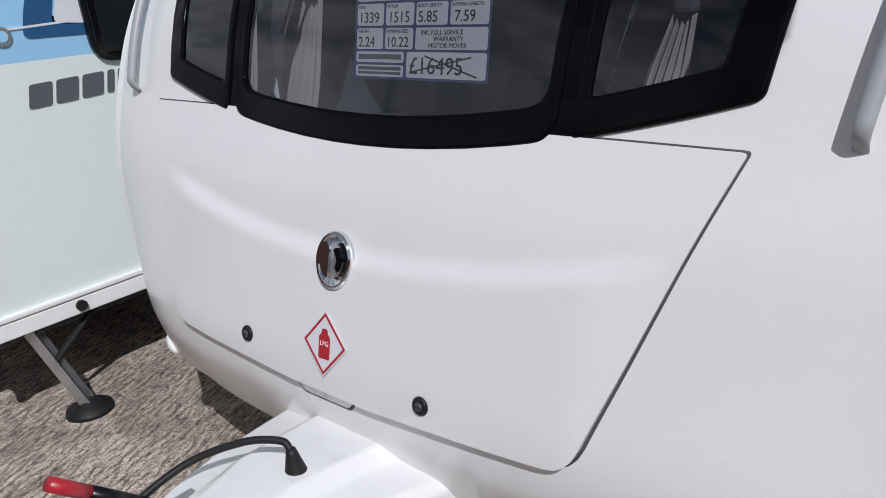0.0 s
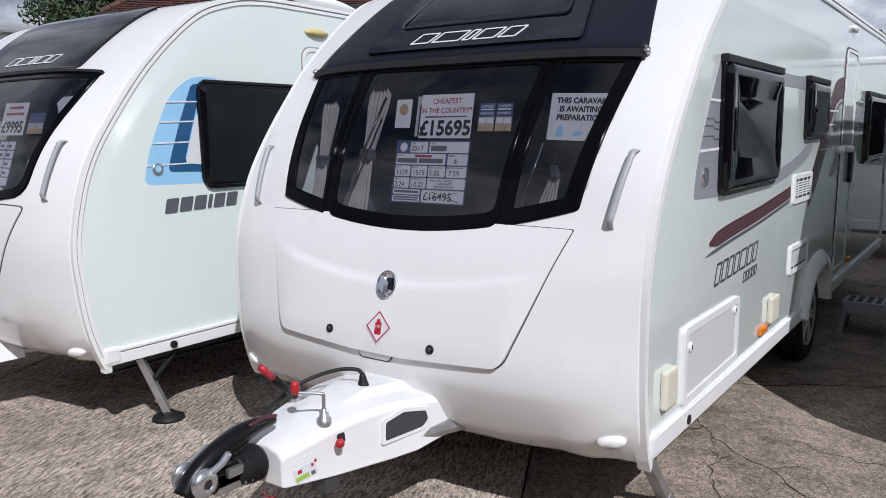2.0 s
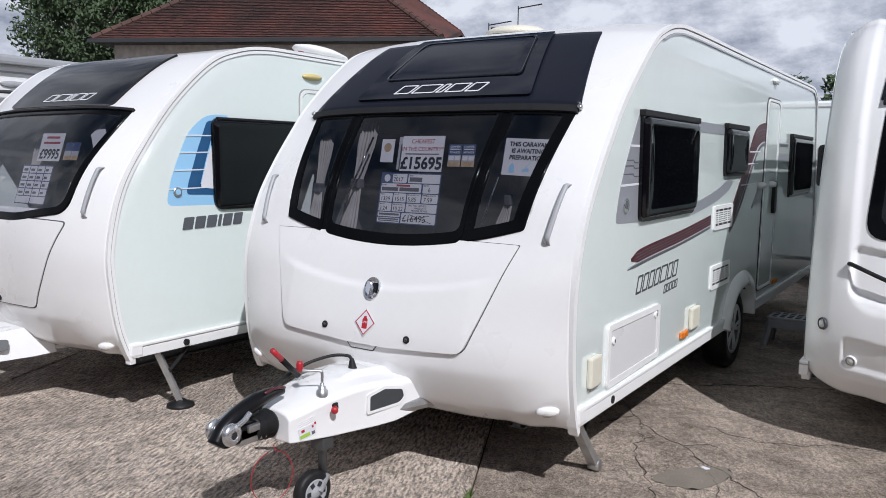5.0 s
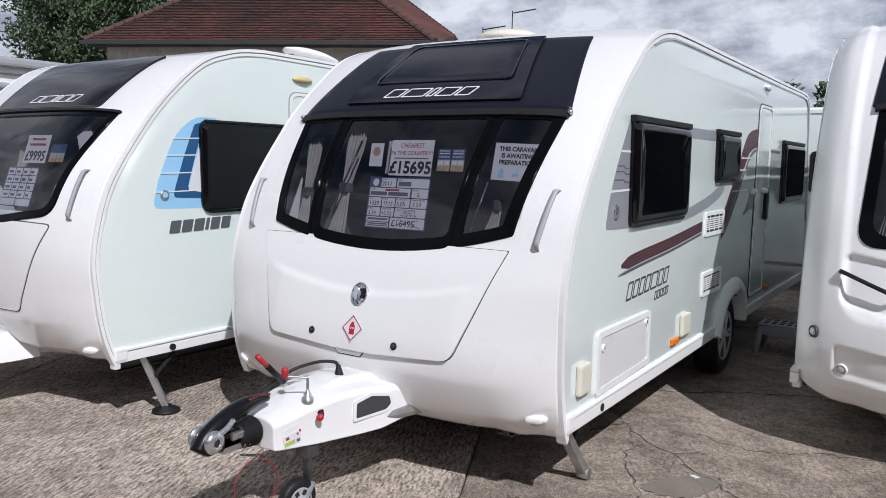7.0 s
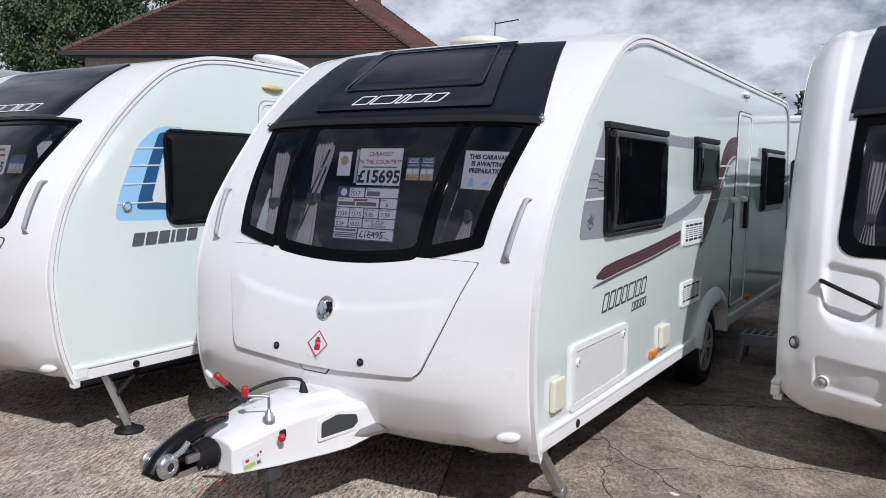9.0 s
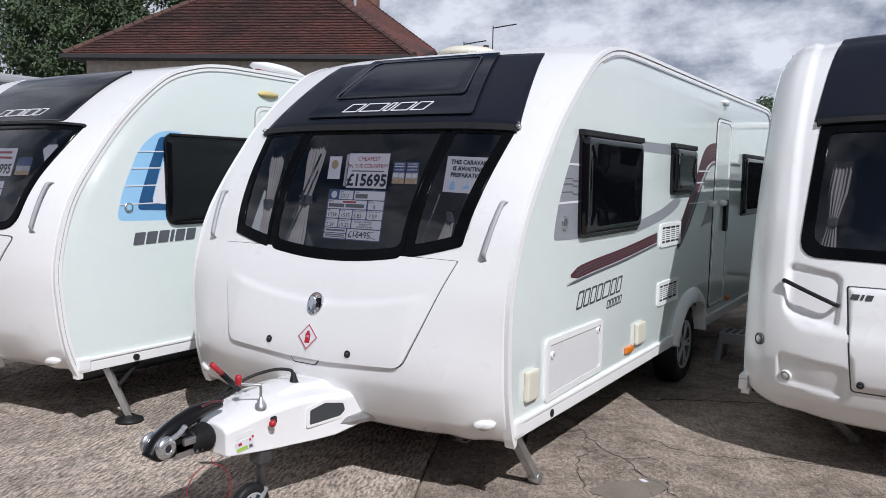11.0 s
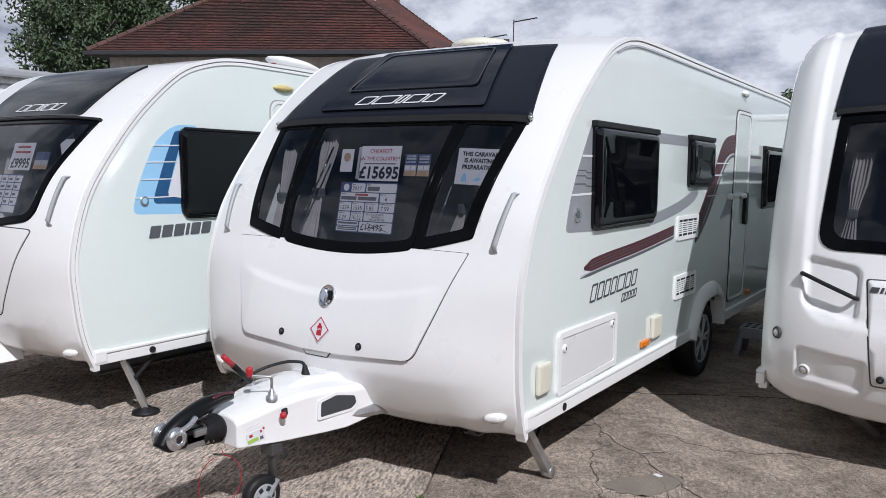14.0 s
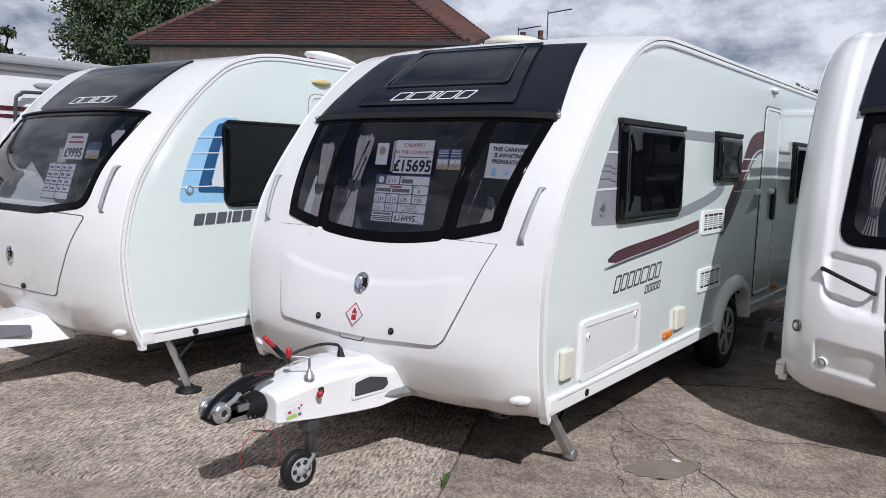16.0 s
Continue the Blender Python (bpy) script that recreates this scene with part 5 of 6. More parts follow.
for y, wt, wb, zt, zb in secs:
    zm = zt - 0.035
    c = 0.006 + 0.026 * min(1, max(0, (y + 0.42) / 0.14))
    half = [(0.0, zt + c), (wt * 0.42, zt + c - 0.002), (wt * 0.60, zt), (wt, zt - 0.012), (wt + 0.02, zm), (wb, zb + 0.02), (wb + 0.004, zb)]
    rings.append([cov.verts.new((x, y, z)) for x, z in half] + [cov.verts.new((-x, y, z)) for x, z in half[:0:-1]])
for a, b in zip(rings, rings[1:]):
    for k in range(len(a) - 1):
        cov.faces.new((a[k], a[k + 1], b[k + 1], b[k]))
    cov.faces.new((a[-1], a[0], b[0], b[-1]))
cov.faces.new(rings[0])
cover = part("drawbar_cover", cov, WHITE, main, "white moulded drawbar cover", True)
smooth_by_angle(cover, 30)
b1 = cover.modifiers.new("edges", "BEVEL")
b1.width, b1.segments, b1.limit_method, b1.angle_limit = 0.007, 3, "ANGLE", radians(16)


def on_cover(y, v):
    """A point of the cover's right face and the way out of it; v runs from its top to its bottom."""
    ys = [s[0] for s in secs]
    wt, wb, zt, zb = [np.interp(y, ys, [s[k] for s in secs]) for k in (1, 2, 3, 4)]
    top, low = Vector((wt + 0.02, y, zt - 0.035)), Vector((wb, y, zb + 0.03))
    p = top.lerp(low, v)
    wt2, wb2, zt2, zb2 = [np.interp(y + 0.05, ys, [s[k] for s in secs]) for k in (1, 2, 3, 4)]
    along = (Vector((wt2 + 0.02, y + 0.05, zt2 - 0.035)) - top).normalized()
    down = (low - top).normalized()
    n = along.cross(-down).normalized()
    if n.x < 0:
        n = -n
    up = n.cross(along)
    return Matrix.Translation(p) @ Matrix((along, up, n)).transposed().to_4x4()


m = on_cover(-0.20, 0.42) @ Matrix.Diagonal((0.88, 0.88, 1, 1))
part("cover_grille", moved(prism(rounded([(-0.13, -0.055), (0.10, -0.030), (0.135, 0.0), (0.12, 0.045), (-0.02, 0.062), (-0.13, 0.03)], 0.012, 3), -0.004, 0.004), m), DARKGREY, cover, "dark recessed opening")
part("grille_rim", moved(ring2d(rounded([(-0.15, -0.072), (0.11, -0.045), (0.155, -0.004), (0.14, 0.06), (-0.02, 0.08), (-0.15, 0.045)], 0.014, 3), rounded([(-0.13, -0.055), (0.10, -0.030), (0.135, 0.0), (0.12, 0.045), (-0.02, 0.062), (-0.13, 0.03)], 0.012, 3), -0.002, 0.006), m), WHITE, cover)
mirrored = Matrix.Diagonal((-1, 1, 1, 1)) @ m
part("cover_grille", moved(prism(rounded([(-0.13, -0.055), (0.10, -0.030), (0.135, 0.0), (0.12, 0.045), (-0.02, 0.062), (-0.13, 0.03)], 0.012, 3), -0.004, 0.004), mirrored), DARKGREY, cover, "dark recessed opening")
m = on_cover(-0.52, 0.22)
k1 = part("clamp_knob", moved(lathe([(0.0, -0.01), (0.012, -0.01), (0.012, 0.045), (0.022, 0.052), (0.024, 0.068), (0.016, 0.080), (0, 0.082)], 18), m @ Matrix.Rotation(radians(-40), 4, "Y") @ Matrix.Scale(0.75, 4)), RED, cover, "red clamp knob", True)
part("knob_slot", moved(prism(rounded([(-0.018, -0.02), (0.018, -0.02), (0.018, 0.02), (-0.018, 0.02)], 0.01, 3), 0.0, 0.003), m), INK, cover)
m = on_cover(-0.68, 0.84)
st = part("cover_sticker", moved(box(-0.045, 0.05, -0.028, 0.028, 0.002, 0.0036), m), PAPER, cover, "small worn sticker with coloured print")
part("sticker_print", moved(box(-0.042, 0.015, -0.024, -0.006, 0.0036, 0.0042), m), GREENPRINT, st)
for xa, xb, za, zb in ((-0.03, -0.012, 0.004, 0.018), (0.03, 0.04, 0.008, 0.02), (0.046, 0.056, 0.018, 0.03)):
    part("sticker_print", moved(box(xa, xb, za, zb, 0.0036, 0.0042), m), RED, st)
part("sticker_print", moved(box(0.024, 0.042, -0.026, -0.010, 0.0036, 0.0042), m), INKGREY, st)
m = on_cover(-0.68, 0.35)
for i in range(3):
    part("faint_label", moved(box(-0.045, 0.045 - 0.01 * (i % 2), -0.014 + i * 0.009, -0.010 + i * 0.009, 0.002, 0.0028), m), TRIM, cover)
part("drawbar", joined(box(-0.04, 0.04, -1.0, -0.7, 0.42, 0.50, 0.01), *[tube([(0, -0.72, 0.40), (s * 0.5, 0.6, 0.41)], 0.035, 8) for s in (1, -1)]), STEEL, main, "galvanised drawbar")
bel = part("gaiter", moved(lathe([(0.045, 0), (0.062, 0.01), (0.05, 0.025), (0.066, 0.04), (0.052, 0.055), (0.07, 0.07), (0.056, 0.085), (0.072, 0.10), (0.06, 0.12)], 24), Matrix.Translation((0, -0.90, 0.47)) @ Matrix.Rotation(radians(-90), 4, "X")), RUBBER, main, "black ribbed rubber gaiter", True)
# stabiliser coupling
arm = tube(bend([(0.0, -0.70, 0.605), (0, -0.79, 0.605), (0, -0.89, 0.588), (0, -0.985, 0.555), (0, -1.06, 0.51), (0, -1.105, 0.455)], 5), 0.04, 14, radii=[0.020 + 0.020 * min(1, k / 9) for k in range(26)])
for v in arm.verts:
    v.co.x *= 1.05
hitch = part("coupling_handle", arm, HANDLE, main, "black stabiliser coupling handle", True)
part("handle_inlay", tube(bend([(0.018, -0.70, 0.622), (0.024, -0.77, 0.634), (0.03, -0.84, 0.628)], 5), 0.007, 8), MAROON, hitch, "red edge marking", True)
part("coupling_body", box(-0.04, 0.04, -1.09, -0.80, 0.435, 0.515, 0.015), HANDLE, hitch, "dark cast coupling body")
for s in (1, -1):
    pad = part("friction_pad", moved(lathe([(0.050, 0), (0.053, 0.012), (0.045, 0.026), (0.03, 0.032), (0.018, 0.034), (0.018, 0.026), (0, 0.026)], 28), Matrix.Translation((s * 0.042, -1.06, 0.50)) @ Matrix.Rotation(radians(90 * s), 4, "Y")), ALLOY, hitch, "silver round friction pad", True)
    part("pad_bolt", moved(lathe([(0.016, 0.024), (0.015, 0.032), (0, 0.033)], 6), Matrix.Translation((s * 0.042, -1.06, 0.50)) @ Matrix.Rotation(radians(90 * s), 4, "Y")), INK, pad)
    part("pad_arm", tube(bend([(s * 0.056, -1.055, 0.525), (s * 0.060, -1.0, 0.545), (s * 0.054, -0.955, 0.572)], 5), 0.0135, 10), ALLOY, hitch, "silver lever arm", True)
part("latch", box(0.02, 0.055, -0.96, -0.89, 0.475, 0.51, 0.008), STEEL, hitch)
# handbrake and jockey wheel
lev = part("handbrake_lever", joined(tube([(-0.118, -0.42, 0.55), (-0.118, -0.48, 0.615)], 0.014, 10), box(-0.135, -0.10, -0.45, -0.38, 0.53, 0.59, 0.006)), STEEL, main, "handbrake lever")
part("lever_sleeve", tube([(-0.118, -0.47, 0.605), (-0.118, -0.585, 0.713)], 0.0155, 12), HANDLE, lev, "black lever sleeve", True)
part("lever_grip", tube([(-0.118, -0.58, 0.709), (-0.118, -0.648, 0.772)], 0.0145, 12), RED, lev, "red lever grip", True)
jw = part("jockey_stem", tube([(0.12, -0.55, 0.10), (0.12, -0.55, 0.58)], 0.022, 14), DARKSTEEL, main, "jockey wheel on a steel stem", True)
part("stem_cap", moved(lathe([(0.028, 0.545), (0.030, 0.56), (0.028, 0.588), (0.018, 0.596), (0.018, 0.608), (0.010, 0.612), (0.010, 0.625), (0, 0.627)], 20), Matrix.Translation((0.12, -0.55, 0.0))), STEEL, jw, smooth=True)
part("crank", tube(bend([(0.12, -0.55, 0.63), (0.12, -0.55, 0.675), (0.112, -0.557, 0.685), (0.07, -0.59, 0.688), (0.035, -0.615, 0.69)], 5), 0.007, 8), STEEL, jw, "bent steel crank", True)
part("crank_knob", moved(lathe([(0.0, -0.025), (0.014, -0.025), (0.017, -0.008), (0.017, 0.014), (0.013, 0.026), (0, 0.028)], 18), Matrix.Translation((0.035, -0.615, 0.708))), RED, jw, "red crank knob", True)
part("stem_clamp", box(0.08, 0.16, -0.59, -0.51, 0.30, 0.36, 0.006), DARKSTEEL, jw)
m = Matrix.Translation((0.12, -0.625, 0.105)) @ Matrix.Rotation(radians(-8), 4, "Z") @ axis_x
tyre = part("jockey_tyre", moved(lathe([(0.06, -0.028), (0.088, -0.03), (0.102, -0.018), (0.104, 0), (0.102, 0.018), (0.088, 0.03), (0.06, 0.028)], 30), m), RUBBER, jw, "small black rubber tyre", True)
part("jockey_rim", moved(lathe([(0.066, 0.0295), (0.064, 0.034), (0.056, 0.032), (0.03, 0.0295), (0.024, 0.038), (0, 0.038)], 24), m), GREYPLASTIC, tyre, "grey plastic rim", True)
for k in range(6):
    part("rim_slot", moved(box(-0.011, 0.011, 0.032, 0.056, 0.028, 0.0345, 0.002), m @ Matrix.Rotation(math.pi * k / 3, 4, "Z")), INK, tyre)
part("fork", joined(*[tube([(0.12 + s * 0.04, -0.625 + s * 0.012, 0.105), (0.12 + s * 0.03, -0.545, 0.17)], 0.014, 8) for s in (1, -1)]), STEEL, jw, "steel wheel fork")
# cables
plug = part("plug", moved(lathe([(0.03, 0.0), (0.032, 0.025), (0.026, 0.035), (0.020, 0.058), (0.013, 0.085), (0.010, 0.095)], 18), Matrix.Translation((0.05, -0.235, 0.575)) @ Matrix.Rotation(radians(-6), 4, "Y")), RUBBER, main, "black electrical plug and cable", True)
part("plug_label", box(0.058, 0.079, -0.268, -0.262, 0.60, 0.622), PAPER, plug)
part("cable", tube(bend([(0.040, -0.235, 0.665), (0.015, -0.24, 0.682), (-0.05, -0.29, 0.682), (-0.13, -0.38, 0.65), (-0.16, -0.5, 0.605), (-0.13, -0.62, 0.58), (-0.08, -0.75, 0.53), (-0.05, -0.82, 0.48)], 8), 0.0085, 8), RUBBER, plug, "black cable", True)
loop = [(0.03 + 0.03 * math.sin(a), -0.80 + 0.105 * math.sin(a), 0.215 + 0.125 * math.cos(a)) for a in np.linspace(0.2, 6.1, 32)]
part("breakaway_cable", tube([(0.02, -0.78, 0.36)] + loop, 0.0021, 6), RED, main, "thin red breakaway cable", True)

# ---- the caravan with blue side graphics ----
van = SPR
H = van.half
spr = thing("touring_caravan", (-2.89, 2.5, 0), "white touring caravan with pale blue side graphic and wide window", "caravan", "row of caravans")


def spr_hole(l0, l1, u0, u1):
    lim = 0.685 + 0.10 * ((l0 + l1) / 2 - 1.0) / 0.7
    return not (l0 >= 1.0 and l1 <= 1.74 and max(abs(u0), abs(u1)) <= lim)


caravan_body(van, spr, spr_hole, (3.0, 0.5, 0.78), step=0.0175, across=101)
window_pane(van, spr, [(-0.70 * H, 1.0), (-0.30 * H, 0.925), (0.30 * H, 0.925), (0.735 * H, 1.0), (0.81 * H, 1.755), (-0.83 * H, 1.745)], [0.10, 0.1, 0.1, 0.10, 0.02, 0.02], 0.05)
part("hinge_rail", van.patch([(-0.83 * H, 1.738), (0.82 * H, 1.748), (0.82 * H, 1.768), (-0.83 * H, 1.758)], 0.0, 0.02, 0.04), RUBBER, spr, "black hinge rail over the window")
sk = part("rooflight", van.patch(rounded([(-0.58 * H, 1.79), (0.60 * H, 1.79), (0.63 * H, 2.42), (-0.60 * H, 2.42)], [0.04, 0.04, 0.02, 0.02], 5), 0.0, 0.016, 0.05), BLACK, spr, "glossy dark rooflight pane", True)
smooth_by_angle(sk, 40)
blocks("emblem_bar", slanted_bars([0.10, 0.15, 0.04, 0.115, 0.09], 0.075, 0.015, 0.045, 0.0165, 0.0195, 0.008), van.wrap, Matrix.Translation((-0.20 * H, 1.83, 0)), PAPER, sk, "outlined white slanted block")
gap = [(-0.485 * H, 0.425), (0.485 * H, 0.425), (0.745 * H, 0.955), (-0.745 * H, 0.955)]
part("hatch_joint", van.patch(rounded(gap, 0.04, 4), 0.0, 0.0016, 0.05), GAP, spr, "dark joint round the locker hatch", True)
hs = part("locker_hatch", van.patch(rounded(inset(gap, 0.007), 0.035, 4), 0.001, 0.0065, 0.04), WHITE, spr, "white moulded gas locker hatch", True)
smooth_by_angle(hs, 50)
hatch_lock(van, hs, 0.46, 0.115)
hatch_lock(van, hs, 0.46, -0.30)
badge(van, hs, 0.67, -0.01, 0.055, 0.005)
for sd in (1, -1):
    grab_handle(van, spr, (0.99, sd * 0.86), (1.31, sd * 0.87))
    m = frame_on(van, 0.185, sd * 0.885)
    lamp = part("marker_lamp", moved(lathe([(0.05, 0), (0.046, 0.018), (0.03, 0.028), (0, 0.030)], 24), m @ Matrix.Diagonal((1.2, 0.62, 1, 1))), TRIM, spr, "white oval front marker lamp", True)
    part("lamp_lens", moved(lathe([(0.026, 0.020), (0.022, 0.032), (0, 0.034)], 20), m @ Matrix.Diagonal((1.2, 0.7, 1, 1))), LENS, lamp, "clear lens", True)
# added partition that closes the view into the dim cabin
part("cabin_backdrop", box(-3.9, -1.9, 1.5, 1.53, 0.5, 2.3), INSIDE, spr, "added partition standing in for the dim cabin")
part("seat_cushion", box(-3.85, -1.95, 0.2, 1.4, 0.8, 1.05, 0.04), UPHOL, spr, "dark seat cushion")
part("front_shelf", box(-3.8, -2.0, -0.25, 0.1, 1.06, 1.08, 0.004), SHELFWOOD, spr, "brown wooden window shelf")
def far_sheet(name, x0, x1, z0, z1, y, mat, label, tilt=0):
    m = Matrix.Translation((x0, y, z0)) @ Matrix.Rotation(radians(90 - 18), 4, "X") @ Matrix.Rotation(radians(tilt), 4, "Z")
    return part(name, moved(box(0, x1 - x0, 0, z1 - z0, -0.001, 0), m), mat, None, "", tags=(label, "notice")), m


ob, m = far_sheet("price_notice", -3.02, -2.73, 1.66, 1.87, -0.17, PAPER, "white printed price notice behind the window of the blue-striped caravan")
words(ob, m, "£9995", 0.145, 0.02, 0.10, INK, "CENTER", 0.003)
bars(ob, m, [(0.06, 0.17, 0.23, 0.186), (0.04, 0.13, 0.25, 0.146)], INKRED)
ob, m = far_sheet("details_card", -3.17, -2.78, 1.35, 1.645, -0.27, PAPERBLUE, "dark blue details card with white boxes")
for j in range(5):
    for i in range(4 if j < 4 else 2):
        w = 0.39 / (4 if j < 4 else 2)
        part("card_box", moved(box(0.005 + i * w, (i + 1) * w - 0.005, 0.235 - j * 0.057, 0.285 - j * 0.057, 0, 0.0006), m), PAPER, ob)
bars(ob, m, [(0.02 + 0.095 * i, 0.248 - j * 0.057, 0.075 + 0.09 * i, 0.266 - j * 0.057) for j in range(4) for i in range(4)], INKGREY)
for k in (0, 1):
    ob, m = far_sheet("award_leaflet", -2.70 + k * 0.09, -2.615 + k * 0.09, 1.67, 1.80, -0.16, PAPERGREY, "small printed award leaflet behind the window")
    part("leaflet_head", moved(box(0, 0.085, 0.068, 0.13, 0, 0.0006), m), PAPERBLUE, ob)
    part("leaflet_foot", moved(box(0, 0.085, 0.0, 0.03, 0, 0.0006), m), PAPERTAN, ob)
ob, m = far_sheet("window_leaflet", -2.38, -2.23, 1.74, 1.88, -0.12, PAPER, "tilted white leaflet in the window corner", 35)
curtain(spr, -3.35, -3.2, -0.12, 1.35, 1.85, 0.0, 0.4)
XS = -1.786
side_window(spr, XS, 0.39, 1.36, 1.33, 1.985, rr=[0.09] * 4)
decal(spr, "blue_graphic", rounded([(0.01, 1.375), (0.55, 1.365), (0.55, 2.0), (0.36, 2.0), (0.20, 1.875), (0.115, 1.70), (0.055, 1.56)], [0.06, 0.01, 0.01, 0.08, 0.08, 0.1, 0.05], 4), SKYBLUE, XS, label="pale blue vinyl graphic")
decal(spr, "blue_graphic", rounded([(1.30, 1.9), (1.55, 1.93), (1.55, 2.0), (1.30, 1.99)], 0.02, 3), SKYBLUE, XS)
for z0 in (1.49, 1.615, 1.735, 1.85):
    part("graphic_line", on_side(ribbon([(0.035 + max(0, z0 - 1.50) * 0.42, z0 - 0.004), (0.45, z0 + 0.006)], 0.008, 0.0026, 0.0068), XS), PAPER, spr)
decal(spr, "dark_blue_graphic", rounded([(0.175, 1.45), (0.46, 1.44), (0.46, 1.475), (0.285, 1.49), (0.35, 1.70), (0.41, 1.88), (0.41, 1.96), (0.36, 1.95), (0.275, 1.75), (0.195, 1.53)], [0.03, 0.01, 0.005, 0.03, 0.02, 0.01, 0.01, 0.02, 0.02, 0.02], 3), DEEPBLUE, XS, 0.0042, "deep blue vinyl stroke")
decal(spr, "white_graphic", rounded([(0.295, 1.495), (0.42, 1.48), (0.42, 1.84), (0.36, 1.70)], 0.02, 3), PAPER, XS, 0.0044)
part("emblem_disc", on_side(moved(disc(0.035, 0.003, 0.010, 24, 0.003), Matrix.Translation((0.105, 1.465, 0))), XS), STEEL, spr, "round silver emblem in plain shapes")
part("emblem_disc", on_side(moved(disc(0.020, 0.010, 0.012, 18), Matrix.Translation((0.105, 1.467, 0))), XS), SKYBLUE, spr)
blocks("word_block", slanted_bars([0.085, 0.085, 0.085, 0.028, 0.08, 0.08], 0.085, 0.016, 0.022, 0, 0.006), lambda q: on_side(q, XS), Matrix.Translation((0.135, 1.205, 0)) @ Matrix.Rotation(radians(1.5), 4, "Z"), GRAPHITE2, spr, "raised grey slanted block")
part("sill_bung", on_side(moved(disc(0.022, 0.0, 0.026, 18), Matrix.Translation((0.13, 0.43, 0))), XS + 0.006), RUBBER, spr, "black round plug in the sill")
aw = part("awning_lamp", on_side(moved(lathe([(0.075, 0), (0.07, 0.03), (0.04, 0.055), (0, 0.06)], 20), Matrix.Translation((1.42, 2.345, 0)) @ Matrix.Diagonal((1.5, 0.38, 0.6, 1))), XS), AMBERED, spr, "yellowed awning lamp", True)
pts = [(1.28, 0.56), (1.9, 0.56), (1.9, 2.24), (1.28, 2.24)]
d = part("entrance_door", on_side(ring2d(rounded(pts, 0.09, 5), rounded(inset(pts, 0.022), 0.08, 5), 0, 0.012), XS), TRIM, spr, "closed entrance door in a white frame")
part("door_leaf", on_side(prism(rounded(inset(pts, 0.028), 0.08, 5), 0, 0.006), XS), SIDE, d, "pale door leaf")
part("door_seal", on_side(ring2d(rounded(inset(pts, -0.01), 0.09, 5), rounded(pts, 0.09, 5), 0, 0.005), XS), SEAM, d)
road_wheel(spr, (-1.92, 3.0, 0.32), 0.32, 0.18)
road_wheel(spr, (-3.86, 3.0, 0.32), 0.32, 0.18)
corner_steady(spr, (-1.84, -0.06, 0.40), (-1.74, 0.05, 0.03), True)
corner_steady(spr, (-3.94, -0.17, 0.40), (-4.04, 0.05, 0.03), True)
rv = part("roof_aerial", moved(lathe([(0.0, -0.03), (0.10, -0.035), (0.22, -0.015), (0.265, 0.015), (0.25, 0.045), (0.16, 0.075), (0, 0.09)], 32), Matrix.Translation((-2.02, 1.78, 2.565)) @ Matrix.Rotation(radians(7), 4, "Y") @ Matrix.Rotation(radians(-8), 4, "X") @ Matrix.Diagonal((0.85, 1.0, 0.8, 1))), TRIM, spr, "cream rounded roof aerial dome", True)
part("aerial_foot", moved(lathe([(0.09, 0), (0.07, 0.03), (0.05, 0.10)], 18), Matrix.Translation((-2.02, 1.78, 2.495))), CREAM, rv, smooth=True)
part("aerial_mark", moved(box(-0.06, 0.0, -0.22, -0.205, 0.0, 0.012), Matrix.Translation((-2.02, 1.79, 2.575))), INKRED, rv)
c2 = bmesh.new()
secs2 = [(-1.22, 0.10, 0.12, 0.455, 0.34), (-0.85, 0.17, 0.215, 0.505, 0.325), (-0.5, 0.23, 0.30, 0.53, 0.33), (-0.35, 0.26, 0.34, 0.525, 0.34)]
rings = []
for y, wt, wb, zt, zb in secs2:
    half = [(0.0, zt + 0.006), (wt, zt - 0.005), (wt + 0.02, zt - 0.05), (wb, zb)]
    rings.append([c2.verts.new((-2.89 + x, y, z)) for x, z in half] + [c2.verts.new((-2.89 - x, y, z)) for x, z in half[:0:-1]])
for a, b in zip(rings, rings[1:]):
    for k in range(len(a)):
        c2.faces.new((a[k], a[(k + 1) % len(a)], b[(k + 1) % len(a)], b[k]))
c2.faces.new(rings[0])
cv = part("drawbar_cover", c2, WHITE, spr, "white moulded drawbar cover", True)
smooth_by_angle(cv, 38)
part("cover_grille", moved(prism(rounded([(-0.13, -0.05), (0.12, -0.04), (0.13, 0.03), (-0.12, 0.05)], 0.02, 3), 0, 0.006), Matrix.Translation((-2.665, -0.76, 0.44)) @ Matrix.Rotation(radians(66), 4, "Z") @ Matrix.Rotation(radians(66), 4, "X")), DARKGREY, cv, "dark recessed opening")
part("drawbar", joined(box(-2.93, -2.85, -1.6, -1.15, 0.36, 0.46, 0.01), *[tube([(-2.89, -1.2, 0.38), (-2.89 + s * 0.5, 0.6, 0.36)], 0.035, 8) for s in (1, -1)]), STEEL, spr, "galvanised drawbar")

# ---- the caravan whose moulded front shows beside the white one ----
van = VIP
H = van.half
vip = thing("touring_caravan", (3.0, 5.0, 0), "white touring caravan with a deep moulded front and black handle", "caravan", "row of caravans")


def vip_hole(l0, l1, u0, u1):
    return not (l0 >= 0.975 and l1 <= 1.785 and max(abs(u0), abs(u1)) <= 0.685)


caravan_body(van, vip, vip_hole, (5.2, 0.5, 0.78), step=0.012, across=241, rails=False)
window_pane(van, vip, [(-0.735 * H, 0.955), (-0.15 * H, 0.935), (-0.16 * H, 1.80), (-0.70 * H, 1.80)], [0.13, 0.02, 0.02, 0.02], 0.07)
